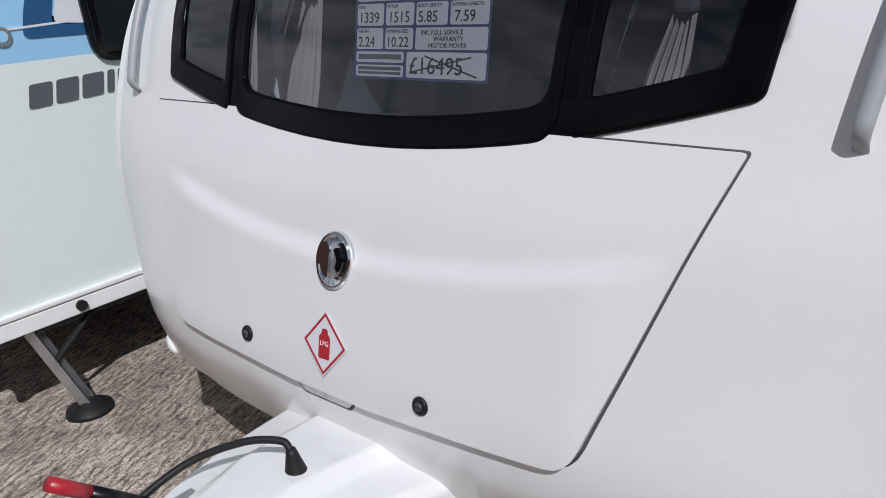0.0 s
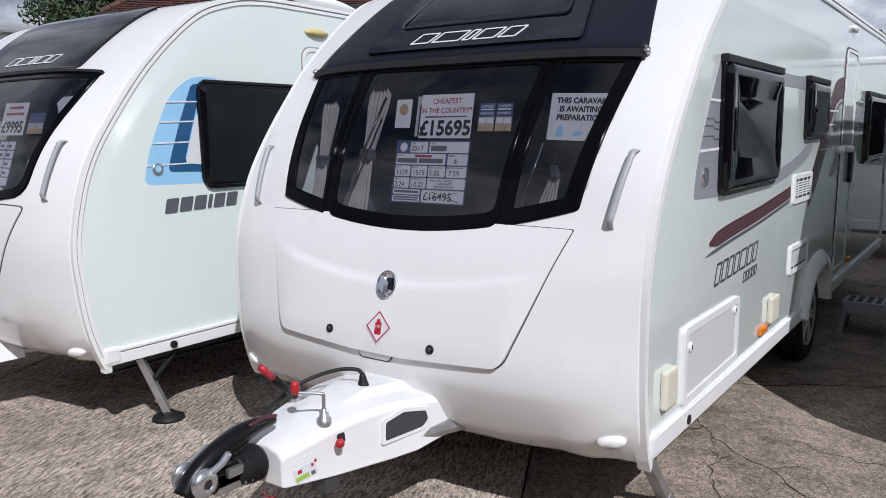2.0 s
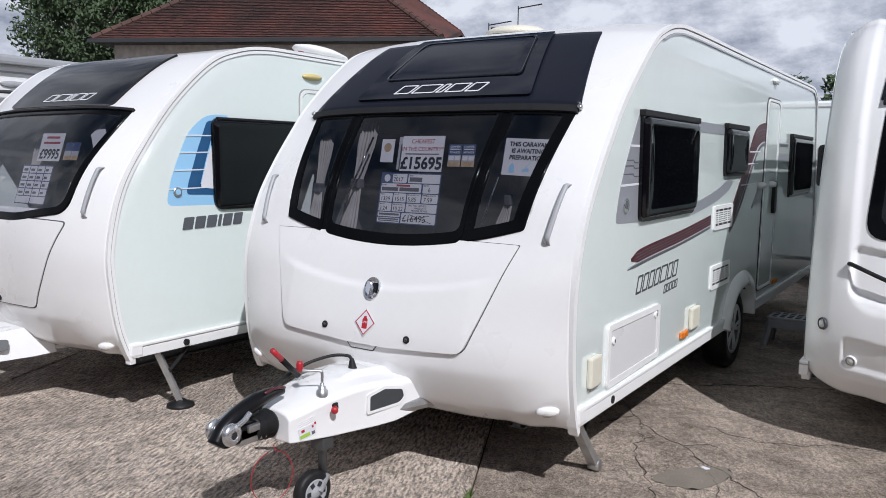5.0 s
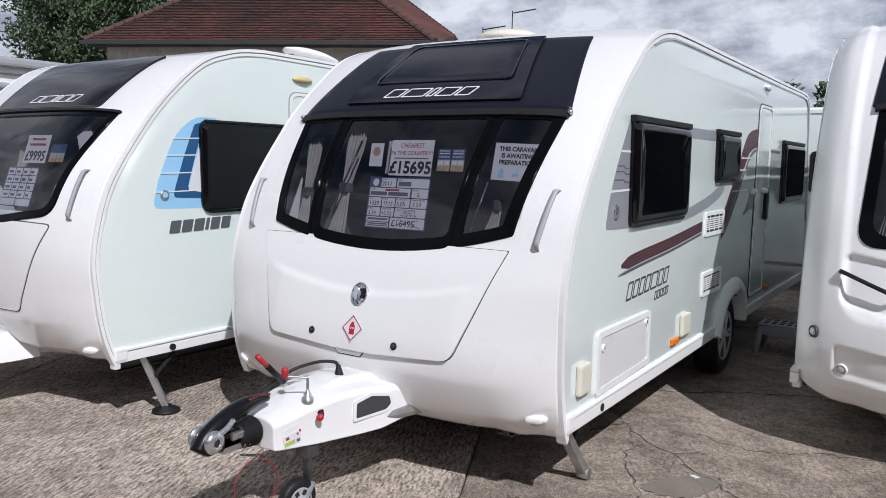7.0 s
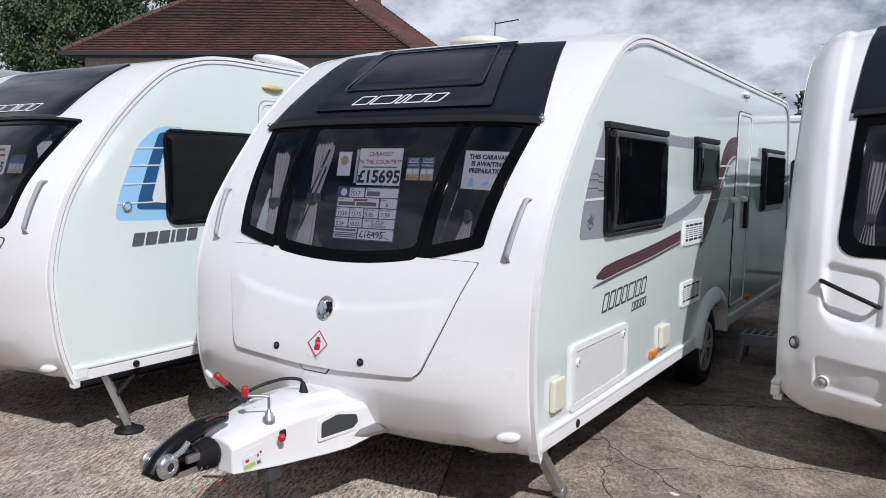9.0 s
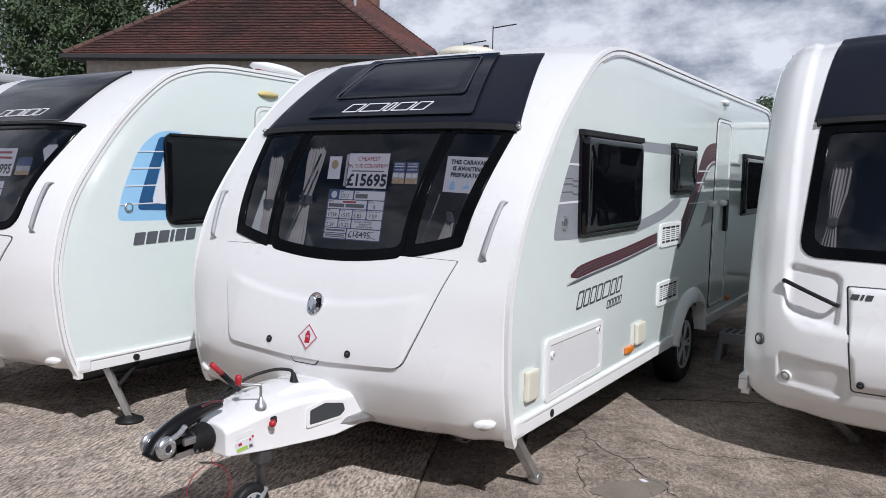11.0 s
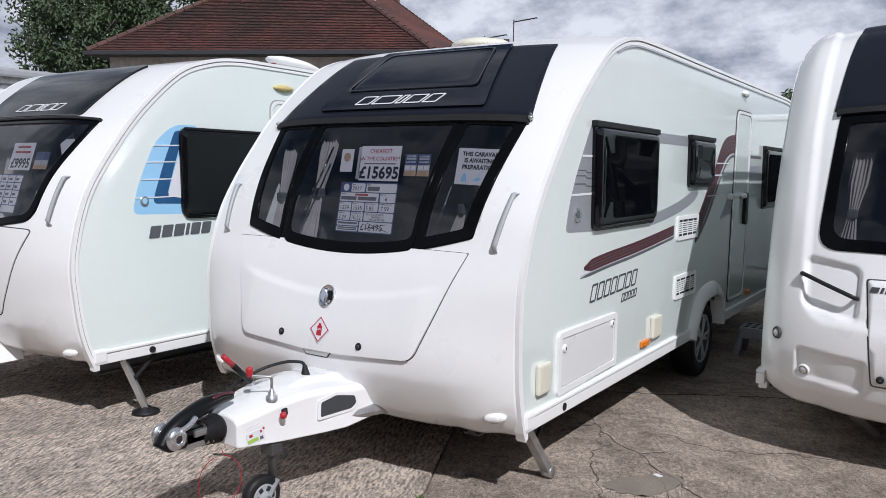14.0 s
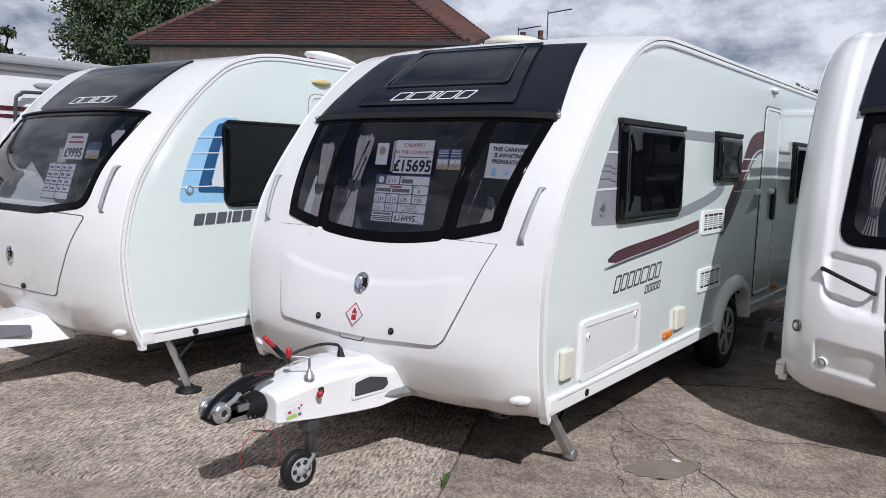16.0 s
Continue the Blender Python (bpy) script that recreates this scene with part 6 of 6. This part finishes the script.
window_pane(van, vip, [(-0.13 * H, 0.935), (0.735 * H, 0.955), (0.70 * H, 1.80), (-0.14 * H, 1.80)], [0.02, 0.13, 0.02, 0.02], 0.07)
part("upper_panel", van.patch(rounded([(-0.735 * H, 1.83), (0.735 * H, 1.83), (0.665 * H, 2.72), (-0.665 * H, 2.72)], [0.01, 0.01, 0.06, 0.06], 4), 0.0, 0.010, 0.05), NAVY, vip, "satin blue-black panel above the window", True)
part("hinge_rail", van.patch([(-0.72 * H, 1.795), (0.72 * H, 1.795), (0.72 * H, 1.835), (-0.72 * H, 1.835)], 0.0, 0.028, 0.04), RUBBER, vip, "black hinge rail over the window")
part("pillar", van.patch([(-0.16 * H, 0.98), (-0.125 * H, 0.98), (-0.135 * H, 1.80), (-0.165 * H, 1.80)], -0.01, 0.002, 0.05), BLACK, vip)
# added partition in dark cushion colour, so the cabin looks unlit
part("cabin_backdrop", box(2.0, 4.0, 3.4, 3.43, 0.5, 2.4), UPHOL, vip, "added partition standing in for the dim cabin")
part("front_shelf", box(2.0, 4.0, 2.0, 2.35, 1.2, 1.22, 0.004), SHELFWOOD, vip)
curtain(vip, 2.25, 2.36, 2.10, 1.32, 1.86, 0.05, 0.3)
gap = [(-0.43 * H, 0.27), (0.43 * H, 0.27), (0.47 * H, 0.80), (-0.485 * H, 0.80)]
gp = part("hatch_joint", van.patch(rounded(gap, 0.02, 4), 0.0, 0.0018, 0.05), GAP, vip, "dark joint round the locker hatch", True)
hv = part("locker_hatch", van.patch(rounded(inset(gap, 0.008), 0.018, 4), 0.001, 0.0065, 0.04), WHITE, vip, "white moulded locker hatch", True)
hatch_lock(van, hv, 0.315, -0.385)
blocks("word_block", slanted_bars([0.042, 0.014, 0.036], 0.03, 0.010, 0.010, 0.007, 0.010), van.wrap, Matrix.Translation((-0.465 * H, 0.725, 0)), DARKGREY, hv, "small dark slanted block")


h1, h2 = van.at(0.80, -0.775, 0.050), van.at(0.695, -0.535, 0.060)
part("grab_handle", tube(bend([van.at(0.805, -0.79, -0.01), h1, (h1 + h2) / 2 + Vector((0, -0.008, 0)), h2, van.at(0.69, -0.52, -0.01)], 6), 0.0125, 12), RUBBER, vip, "black straight grab handle", True)
for l, u, r in ((0.46, -0.895, 0.030), (0.285, -0.745, 0.028)):
    o = part("round_lamp", moved(lathe([(r * 1.25, 0), (r * 1.2, 0.012), (r, 0.016), (r, 0.010), (0, 0.012)], 24), frame_on(van, l, u)), DARKGREY if l > 0.4 else TRIM, vip, "round lamp in a raised ring", True)
    part("lamp_lens", moved(lathe([(r * 0.98, 0.010), (r * 0.6, 0.017), (0, 0.019)], 20), frame_on(van, l, u)), LENS, o, "grey lens", True)
corner_steady(vip, (2.2, 2.2, 0.37), (2.5, 2.5, 0.03), False)
side_window(vip, 1.874, 2.95, 4.05, 1.40, 2.0, -1)
side_window(vip, 1.874, 4.75, 5.35, 1.60, 2.0, -1)
road_wheel(vip, (2.02, 5.2, 0.32), 0.32, 0.18)
road_wheel(vip, (3.98, 5.2, 0.32), 0.32, 0.18)

# ---- step stool between the caravans ----
stool = thing("step_stool", (1.5, 4.55, 0), "grey plastic step stool with slotted top, standing in shade", "stool")
part("stool_top", box(1.17, 1.63, 4.42, 4.74, 0.245, 0.275, 0.01), GREYPLASTIC, stool, "slotted grey top")
for i in range(6):
    for j in range(3):
        part("slot", box(1.205 + i * 0.068, 1.25 + i * 0.068, 4.46 + j * 0.09, 4.515 + j * 0.09, 0.2755, 0.2775), INK, stool)
for sx in (0, 1):
    for sy in (0, 1):
        x, y = 1.20 + sx * 0.40, 4.45 + sy * 0.26
        part("leg", tube([(x + (sx - 0.5) * 0.08, y + (sy - 0.5) * 0.06, 0), (x, y, 0.25)], 0.03, 8), GREYPLASTIC, stool)
part("stretcher", box(1.2, 1.6, 4.42, 4.44, 0.17, 0.25, 0.006), GREYPLASTIC, stool)

# ---- another caravan far behind the blue-striped one ----
far = thing("motorhome", (-7.0, 2.0, 0), "white motorhome with grey awning case and maroon stripes", "motorhome")
part("body_shell", box(-8.2, -5.95, -1.6, 5.2, 0.4, 2.70, 0.10, 4), WHITE, far, "white body", True)
part("awning_case", box(-5.96, -5.84, -0.6, 4.6, 2.64, 2.74, 0.03), GREYPLASTIC, far, "grey awning case")
part("body_seam", box(-5.955, -5.935, -1.4, 5.0, 2.555, 2.575), SEAM, far)
part("stripe", box(-5.955, -5.944, -1.4, 5.0, 2.14, 2.19), MAROON, far, "maroon stripe")
part("stripe", box(-5.955, -5.944, -1.4, 5.0, 2.06, 2.10), MAROON, far, "maroon stripe")
part("air_vent", moved(lathe([(0.16, 0), (0.15, 0.02), (0.05, 0.03), (0, 0.03)], 20), Matrix.Translation((-5.95, 1.25, 2.44)) @ Matrix.Rotation(radians(90), 4, "Y") @ Matrix.Diagonal((0.22, 1, 1, 1))), GREYPLASTIC, far, "slim grey vent")
part("grab_rail", tube(bend([(-5.90, 0.86, 1.5), (-5.88, 0.86, 2.2), (-5.88, 0.92, 2.32), (-5.88, 1.05, 2.35), (-5.88, 1.9, 2.35)], 5), 0.02, 8), DARKGREY, far, "dark tubular rail", True)
for x in (-8.05, -6.1):
    for y in (0.0, 3.6):
        part("wheel", moved(lathe([(0.2, -0.09), (0.31, -0.09), (0.33, -0.05), (0.33, 0.05), (0.31, 0.09), (0.2, 0.09), (0, 0.08)], 24), Matrix.Translation((x, y, 0.33)) @ axis_x), RUBBER, far)

# ---- caravan parked across the far end of the gap ----
back = thing("touring_caravan", (3.2, 9.7, 0), "white caravan with grey tinted window parked across the gap, in shade", "caravan", "row of caravans")
part("body_shell", box(0.1, 6.3, 8.6, 10.8, 0.42, 2.56, 0.07, 4), SIDE, back, "pale side and roof", True)
part("sill", box(0.1, 6.3, 8.575, 8.62, 0.40, 0.52, 0.01), TRIM, back)
part("underfloor", box(0.2, 6.2, 8.7, 10.7, 0.34, 0.42), DARKGREY, back)
part("edge_rail", box(0.1, 6.3, 8.585, 8.62, 2.47, 2.53, 0.01), TRIM, back)
for x0, x1 in ((0.90, 2.15), (2.6, 3.6)):
    across = [(x0, 1.39), (x1, 1.39), (x1, 1.96), (x0, 1.96)]
    turn = Matrix.Translation((0, 8.6, 0)) @ Matrix.Rotation(radians(90), 4, "X")
    o = part("side_window", moved(ring2d(rounded(across, 0.07, 5), rounded(inset(across, 0.04), 0.05, 5), 0, 0.03), turn), RUBBER, back, "dark framed side window")
    part("pane", moved(prism(rounded(inset(across, 0.038), 0.05, 5), 0, 0.022), turn), SIDEPANE, o, "dark tinted acrylic pane")
across = [(0.97, 0.66), (1.30, 0.66), (1.30, 1.02), (0.97, 1.02)]
o = part("service_locker", moved(ring2d(rounded(across, 0.03, 4), rounded(inset(across, 0.03), 0.02, 4), 0, 0.014), turn), TRIM, back, "white framed locker door")
part("locker_door", moved(prism(rounded(inset(across, 0.034), 0.02, 4), 0, 0.009), turn), WHITE, o)
blocks("word_block", slanted_bars([0.085, 0.085, 0.085, 0.028, 0.08, 0.08], 0.085, 0.016, 0.022, 0.0, 0.006), lambda q: moved(q, turn), Matrix.Translation((0.96, 1.225, 0)), GRAPHITE2, back, "raised grey slanted block")
for y in (8.8, 10.6):
    part("wheel", moved(lathe([(0.2, -0.09), (0.30, -0.09), (0.32, -0.05), (0.32, 0.05), (0.30, 0.09), (0.2, 0.09), (0, 0.08)], 24), Matrix.Translation((3.2, y, 0.32)) @ Matrix.Rotation(radians(90), 4, "X")), RUBBER, back, "black tyre")

# ---- house ----
A, B = Vector((-19.0, 10.5)), Vector((-9.8, 15.15))
e1 = (B - A).normalized()
e2 = Vector((-e1.y, e1.x))
W, D, EAVE, PITCH = (B - A).length, 7.4, 5.0, radians(37)
house = thing("house", (-15, 14, 0), "rendered house with hipped red clay tile roof behind the caravans", "house")


def hp(a, b, z):
    p = A + e1 * a + e2 * b
    return Vector((p.x, p.y, z))


def wall_box(a0, a1, b0, b1, z0, z1):
    bm = bmesh.new()
    v = [bm.verts.new(hp(a, b, z)) for z in (z0, z1) for a, b in ((a0, b0), (a1, b0), (a1, b1), (a0, b1))]
    for f in ((0, 1, 2, 3), (7, 6, 5, 4), (0, 4, 5, 1), (1, 5, 6, 2), (2, 6, 7, 3), (3, 7, 4, 0)):
        bm.faces.new([v[i] for i in f])
    return bm


part("wall", wall_box(0.45, W - 0.45, 0.45, D - 0.45, 0, EAVE - 0.05), RENDERWALL, house, "tan pebbledashed wall")
part("soffit", wall_box(0.05, W - 0.05, 0.05, D - 0.05, EAVE - 0.10, EAVE - 0.04), GUTTER, house)
for a0, a1, b0, b1 in ((-0.08, W + 0.08, -0.1, 0.03), (W - 0.03, W + 0.1, 0, D)):
    part("gutter", wall_box(a0, a1, b0, b1, EAVE - 0.09, EAVE + 0.02), GUTTER, house, "dark gutter")
RISE = D / 2 * math.tan(PITCH)
core = bmesh.new()
c = [core.verts.new(hp(a, b, z)) for a, b, z in ((0, 0, EAVE), (W, 0, EAVE), (W, D, EAVE), (0, D, EAVE), (D / 2, D / 2, EAVE + RISE), (W - D / 2, D / 2, EAVE + RISE))]
for f in ((0, 1, 5, 4), (1, 2, 5), (2, 3, 4, 5), (3, 0, 4), (3, 2, 1, 0)):
    core.faces.new([c[i] for i in f])
roof = part("roof", core, RIDGE, house, "hipped roof under clay tiles")
# roof tiles, row by row, on the two slopes in view
bm = bmesh.new()
def tile_slope(origin, along, inward, length, gauge=0.10, width=0.17):
    slope = D / 2 / math.cos(PITCH)
    up = (inward * math.cos(PITCH) + Vector((0, 0, math.sin(PITCH)))).normalized()
    nrm = along.cross(up)
    if nrm.z < 0:
        nrm = -nrm
    n = int(slope / gauge)
    for r in range(n):
        d = r * gauge
        run = d * math.cos(PITCH)
        a = run + (r % 2) * width / 2
        while a + width < length - run + 0.05:
            p = origin + along * a + up * d + nrm * random.uniform(0.0, 0.008)
            t = 0.03
            q = [p + nrm * t, p + along * (width - 0.006) + nrm * (t + random.uniform(-0.004, 0.004)), p + along * (width - 0.006) + up * gauge * 1.15 + nrm * 0.003, p + up * gauge * 1.15 + nrm * 0.003]
            v = [bm.verts.new(x) for x in q] + [bm.verts.new(p), bm.verts.new(p + along * (width - 0.006))]
            bm.faces.new(v[:4])
            # the lip takes the dark colour that draws the shade line between courses
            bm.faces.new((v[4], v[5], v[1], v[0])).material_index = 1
            a += width
tile_slope(hp(0, 0, EAVE), Vector((*e1, 0)), Vector((*e2, 0)), W)
tile_slope(hp(W, 0, EAVE), Vector((*e2, 0)), Vector((*-e1, 0)), D)
me = bpy.data.meshes.new("tiles")
bm.to_mesh(me)
bm.free()
TILES = surface("clay_tile_rows", (0.10, 0.032, 0.024), 0.85, vary=0.3, scale=0.7, second=(0.026, 0.018, 0.017))
tn, tl = TILES.node_tree.nodes, TILES.node_tree.links
gm, hs2, mr2 = tn.new("ShaderNodeNewGeometry"), tn.new("ShaderNodeHueSaturation"), tn.new("ShaderNodeMapRange")
mr2.inputs["To Min"].default_value, mr2.inputs["To Max"].default_value = 0.72, 1.25
tl.new(gm.outputs["Random Per Island"], mr2.inputs["Value"])
tl.new(mr2.outputs[0], hs2.inputs["Value"])
src = tn["Principled BSDF"].inputs["Base Color"].links[0].from_socket
tl.new(src, hs2.inputs["Color"])
tl.new(hs2.outputs[0], tn["Principled BSDF"].inputs["Base Color"])
me.materials.append(TILES)
# near-black lip colour stands in for the shadow line of each tile row
me.materials.append(surface("tile_edge_shade", (0.022, 0.017, 0.015), 0.95, vary=0.4, scale=2.0))
tiles = new("roof_tiles", me)
tiles.parent = roof
tagged(tiles, kind="stuff")
for a, b in (((0, 0, EAVE), (D / 2, D / 2, EAVE + RISE)), ((W, 0, EAVE), (W - D / 2, D / 2, EAVE + RISE)), ((D / 2, D / 2, EAVE + RISE), (W - D / 2, D / 2, EAVE + RISE)), ((W, D, EAVE), (W - D / 2, D / 2, EAVE + RISE))):
    p, q = hp(*a) + Vector((0, 0, 0.03)), hp(*b) + Vector((0, 0, 0.03))
    k = int((q - p).length / 0.32)
    for i in range(k):
        part("ridge_tile", tube([p.lerp(q, i / k), p.lerp(q, (i + 0.96) / k)], 0.09, 8, radii=[0.10, 0.085]), RIDGE, roof)
# taller rear wing, whose tiled slope shows past the hip
part("wall", wall_box(W - 5.0, W - 0.1, D - 0.4, 8.8, 0, 5.75), RENDERWALL, house, "tan pebbledashed wall of the rear wing")
wing = bmesh.new()
for r in range(46):
    a0, a1 = W + 0.1 - r * 0.115, W + 0.1 - (r + 1) * 0.115 - 0.02
    z0, z1 = 5.93 + (W - a0) * 0.71, 5.93 + (W - a1) * 0.71
    low0, low1, up0, up1 = hp(a0, 4.3, z0 + 0.03), hp(a0, 9.0, z0 + 0.03), hp(a1, 4.3, z1), hp(a1, 9.0, z1)
    drop = Vector((0, 0, -0.12))
    v = [wing.verts.new(q) for q in (low0, low1, up1, up0, low0 + drop, low1 + drop, up1 + drop, up0 + drop)]
    for f in ((0, 1, 2, 3), (4, 7, 6, 5), (0, 4, 5, 1), (1, 5, 6, 2), (2, 6, 7, 3), (3, 7, 4, 0)):
        wing.faces.new([v[i] for i in f])
wing_roof = part("rear_roof", wing, TILES, house, "weathered tile courses of the rear wing")
tagged(wing_roof, kind="stuff")
# slope that joins the wing to the hip below it
slope = bmesh.new()
top = [hp(W + 0.1, 4.32, 5.86), hp(W - 5.0, 4.32, 9.46), hp(W - D / 2, D / 2, EAVE + RISE - 0.05), hp(W, 0.3, EAVE)]
v = [slope.verts.new(q) for q in top] + [slope.verts.new(q - Vector((0, 0, 0.15))) for q in top]
for f in ((0, 1, 2), (0, 2, 3), (4, 6, 5), (4, 7, 6), (0, 4, 5, 1), (1, 5, 6, 2), (2, 6, 7, 3), (3, 7, 4, 0)):
    slope.faces.new([v[i] for i in f])
bmesh.ops.recalc_face_normals(slope, faces=slope.faces[:])
part("roof_slope", slope, TILES, house, "dark tiled slope")
for i in range(16):
    p, q = hp(W + 0.1, 9.0, 5.93 - 0.07 + 0.04), hp(W - 5.0, 9.0, 5.93 + 3.55 + 0.04)
    part("verge_tile", tube([p.lerp(q, i / 16), p.lerp(q, (i + 0.96) / 16)], 0.08, 8, radii=[0.09, 0.075]), RIDGE, wing_roof)
part("chimney", wall_box(W - 3.2, W - 2.25, 6.3, 7.0, 5.7, 9.4), BRICK, house, "brick chimney stack")
part("chimney_flashing", wall_box(W - 3.26, W - 2.19, 6.24, 7.06, 7.3, 7.62), STEEL, house, "pale lead flashing")
part("flue_pipe", tube([hp(W - 2.54, 4.0, EAVE + 1.5), hp(W - 2.54, 4.0, EAVE + 2.6)], 0.07, 10), STEEL, house, "grey flue pipe")
for a0 in (1.6, 5.6):
    o = part("window", wall_box(a0, a0 + 1.5, 0.42, 0.46, 3.0, 4.3), TRIM, house, "white framed window")
    part("pane", wall_box(a0 + 0.08, a0 + 1.42, 0.405, 0.43, 3.08, 4.22), BLACK, o)

# distant chimney with aerials
stack = thing("chimney_stack", (-15.2, 28.4, 0), "distant brick chimney with pots beside television aerials", "chimney")
sx, sy = -15.2, 28.0
part("stack", box(sx - 0.8, sx + 0.8, sy - 0.4, sy + 0.4, 0, 7.1), BRICK, stack)
for k in (-0.45, 0.45):
    part("pot", moved(lathe([(0.12, 0), (0.15, 0.08), (0.11, 0.16), (0.13, 0.42), (0, 0.42)], 14), Matrix.Translation((sx + k, sy, 7.1))), RIDGE, stack)
for dx, h in ((-0.7, 7.75), (0.79, 8.35)):
    aer = thing("television_aerial", (sx + dx, sy, 0), "thin metal television aerial on a mast", "aerial")
    part("mast", tube([(sx + dx, sy, 6.2), (sx + dx, sy, h)], 0.025, 6), GUTTER, aer)
    part("boom", tube([(sx + dx, sy, h - 0.1), (sx + dx + 1.15, sy, h - 0.02)], 0.025, 6), GUTTER, aer)
    for k in range(6):
        x = sx + dx + 0.2 + k * 0.18
        part("element", tube([(x, sy - 0.12, h - 0.08 + k * 0.01), (x, sy + 0.12, h - 0.08 + k * 0.01)], 0.012, 5), GUTTER, aer)

# ---- trees ----
def tree(at, height, spread, low, n, label, leaf=0.16):
    x, y = at
    t = thing("tree", (x, y, 0), label, "tree")
    part("trunk", tube(bend([(x, y, -0.1), (x + 0.1, y, height * 0.3), (x - 0.1, y + 0.1, height * 0.6), (x, y, height * 0.9)], 5), 0.3, 10, radii=[0.34 * (1 - i / 16) + 0.03 for i in range(16)]), BARK, t, smooth=True)
    clumps = []
    for i in range(34):
        a, r, z = random.uniform(0, 6.28), spread * math.sqrt(random.random()), random.uniform(low, height)
        k = 1 - 0.75 * abs((z - low) / (height - low) - 0.45) ** 1.5
        c = Vector((x + math.cos(a) * r * k, y + math.sin(a) * r * k, z))
        clumps.append((c, random.uniform(0.5, 1.15) * spread * 0.34))
        if i < 12:
            part("limb", tube([(x, y, z * 0.7), (x * 0.5 + c.x * 0.5, y * 0.5 + c.y * 0.5, z * 0.88), tuple(c)], 0.06, 6, radii=[0.09, 0.06, 0.02]), BARK, t)
    vs, fs = [], []
    for i in range(n):
        c, r = random.choice(clumps)
        d = Vector((random.gauss(0, 1), random.gauss(0, 1), random.gauss(0, 0.8)))
        d = d.normalized() * r * random.uniform(0.45, 1.12)
        p = c + d
        u = Vector((random.gauss(0, 1), random.gauss(0, 1), random.gauss(0, 1))).normalized()
        w = u.orthogonal().normalized() * leaf * random.uniform(0.25, 0.5)
        u = u * leaf * random.uniform(0.6, 1.2)
        k = len(vs)
        vs += [p - u, p + w, p + u, p - w]
        fs.append((k, k + 1, k + 2, k + 3))
    me = bpy.data.meshes.new("crown")
    me.from_pydata([tuple(v) for v in vs], [], fs)
    me.materials.append(LEAF)
    o = new("crown", me)
    o.parent = t
    o.matrix_parent_inverse = Matrix.Translation(-BASE[t.name])


tree((-28.0, 16.2), 9.8, 2.4, 2.5, 26000, "leafy green tree behind the house", 0.105)
tree((-30.4, 20.6), 13.0, 5.0, 4.0, 42000, "tall leafy green tree behind the house", 0.125)
tree((-25.0, 24.0), 12.5, 4.5, 5.0, 24000, "tall leafy green tree behind the house", 0.125)
tree((-30.4, 12.0), 6.4, 0.8, 4.2, 2200, "small leafy tree beyond the motorhome", 0.12)
tree((-9.0, 56.0), 7.3, 2.2, 2.0, 5000, "distant dark tree beyond the yard", 0.25)
tree((-1.2, 37.0), 5.6, 2.0, 2.0, 5000, "distant dark tree beyond the yard", 0.2)

# ---- plain unseen walls added behind the camera to block low sky light ----
for name, x0, x1, y0, y1 in (("sky_block_south", -30, 13, -9.3, -9), ("sky_block_east", 12.7, 13, -9, 40)):
    part(name, box(x0, x1, y0, y1, -0.03, 3.9), BRICK, tags=("plain brick yard wall", "wall", "", "structure"))
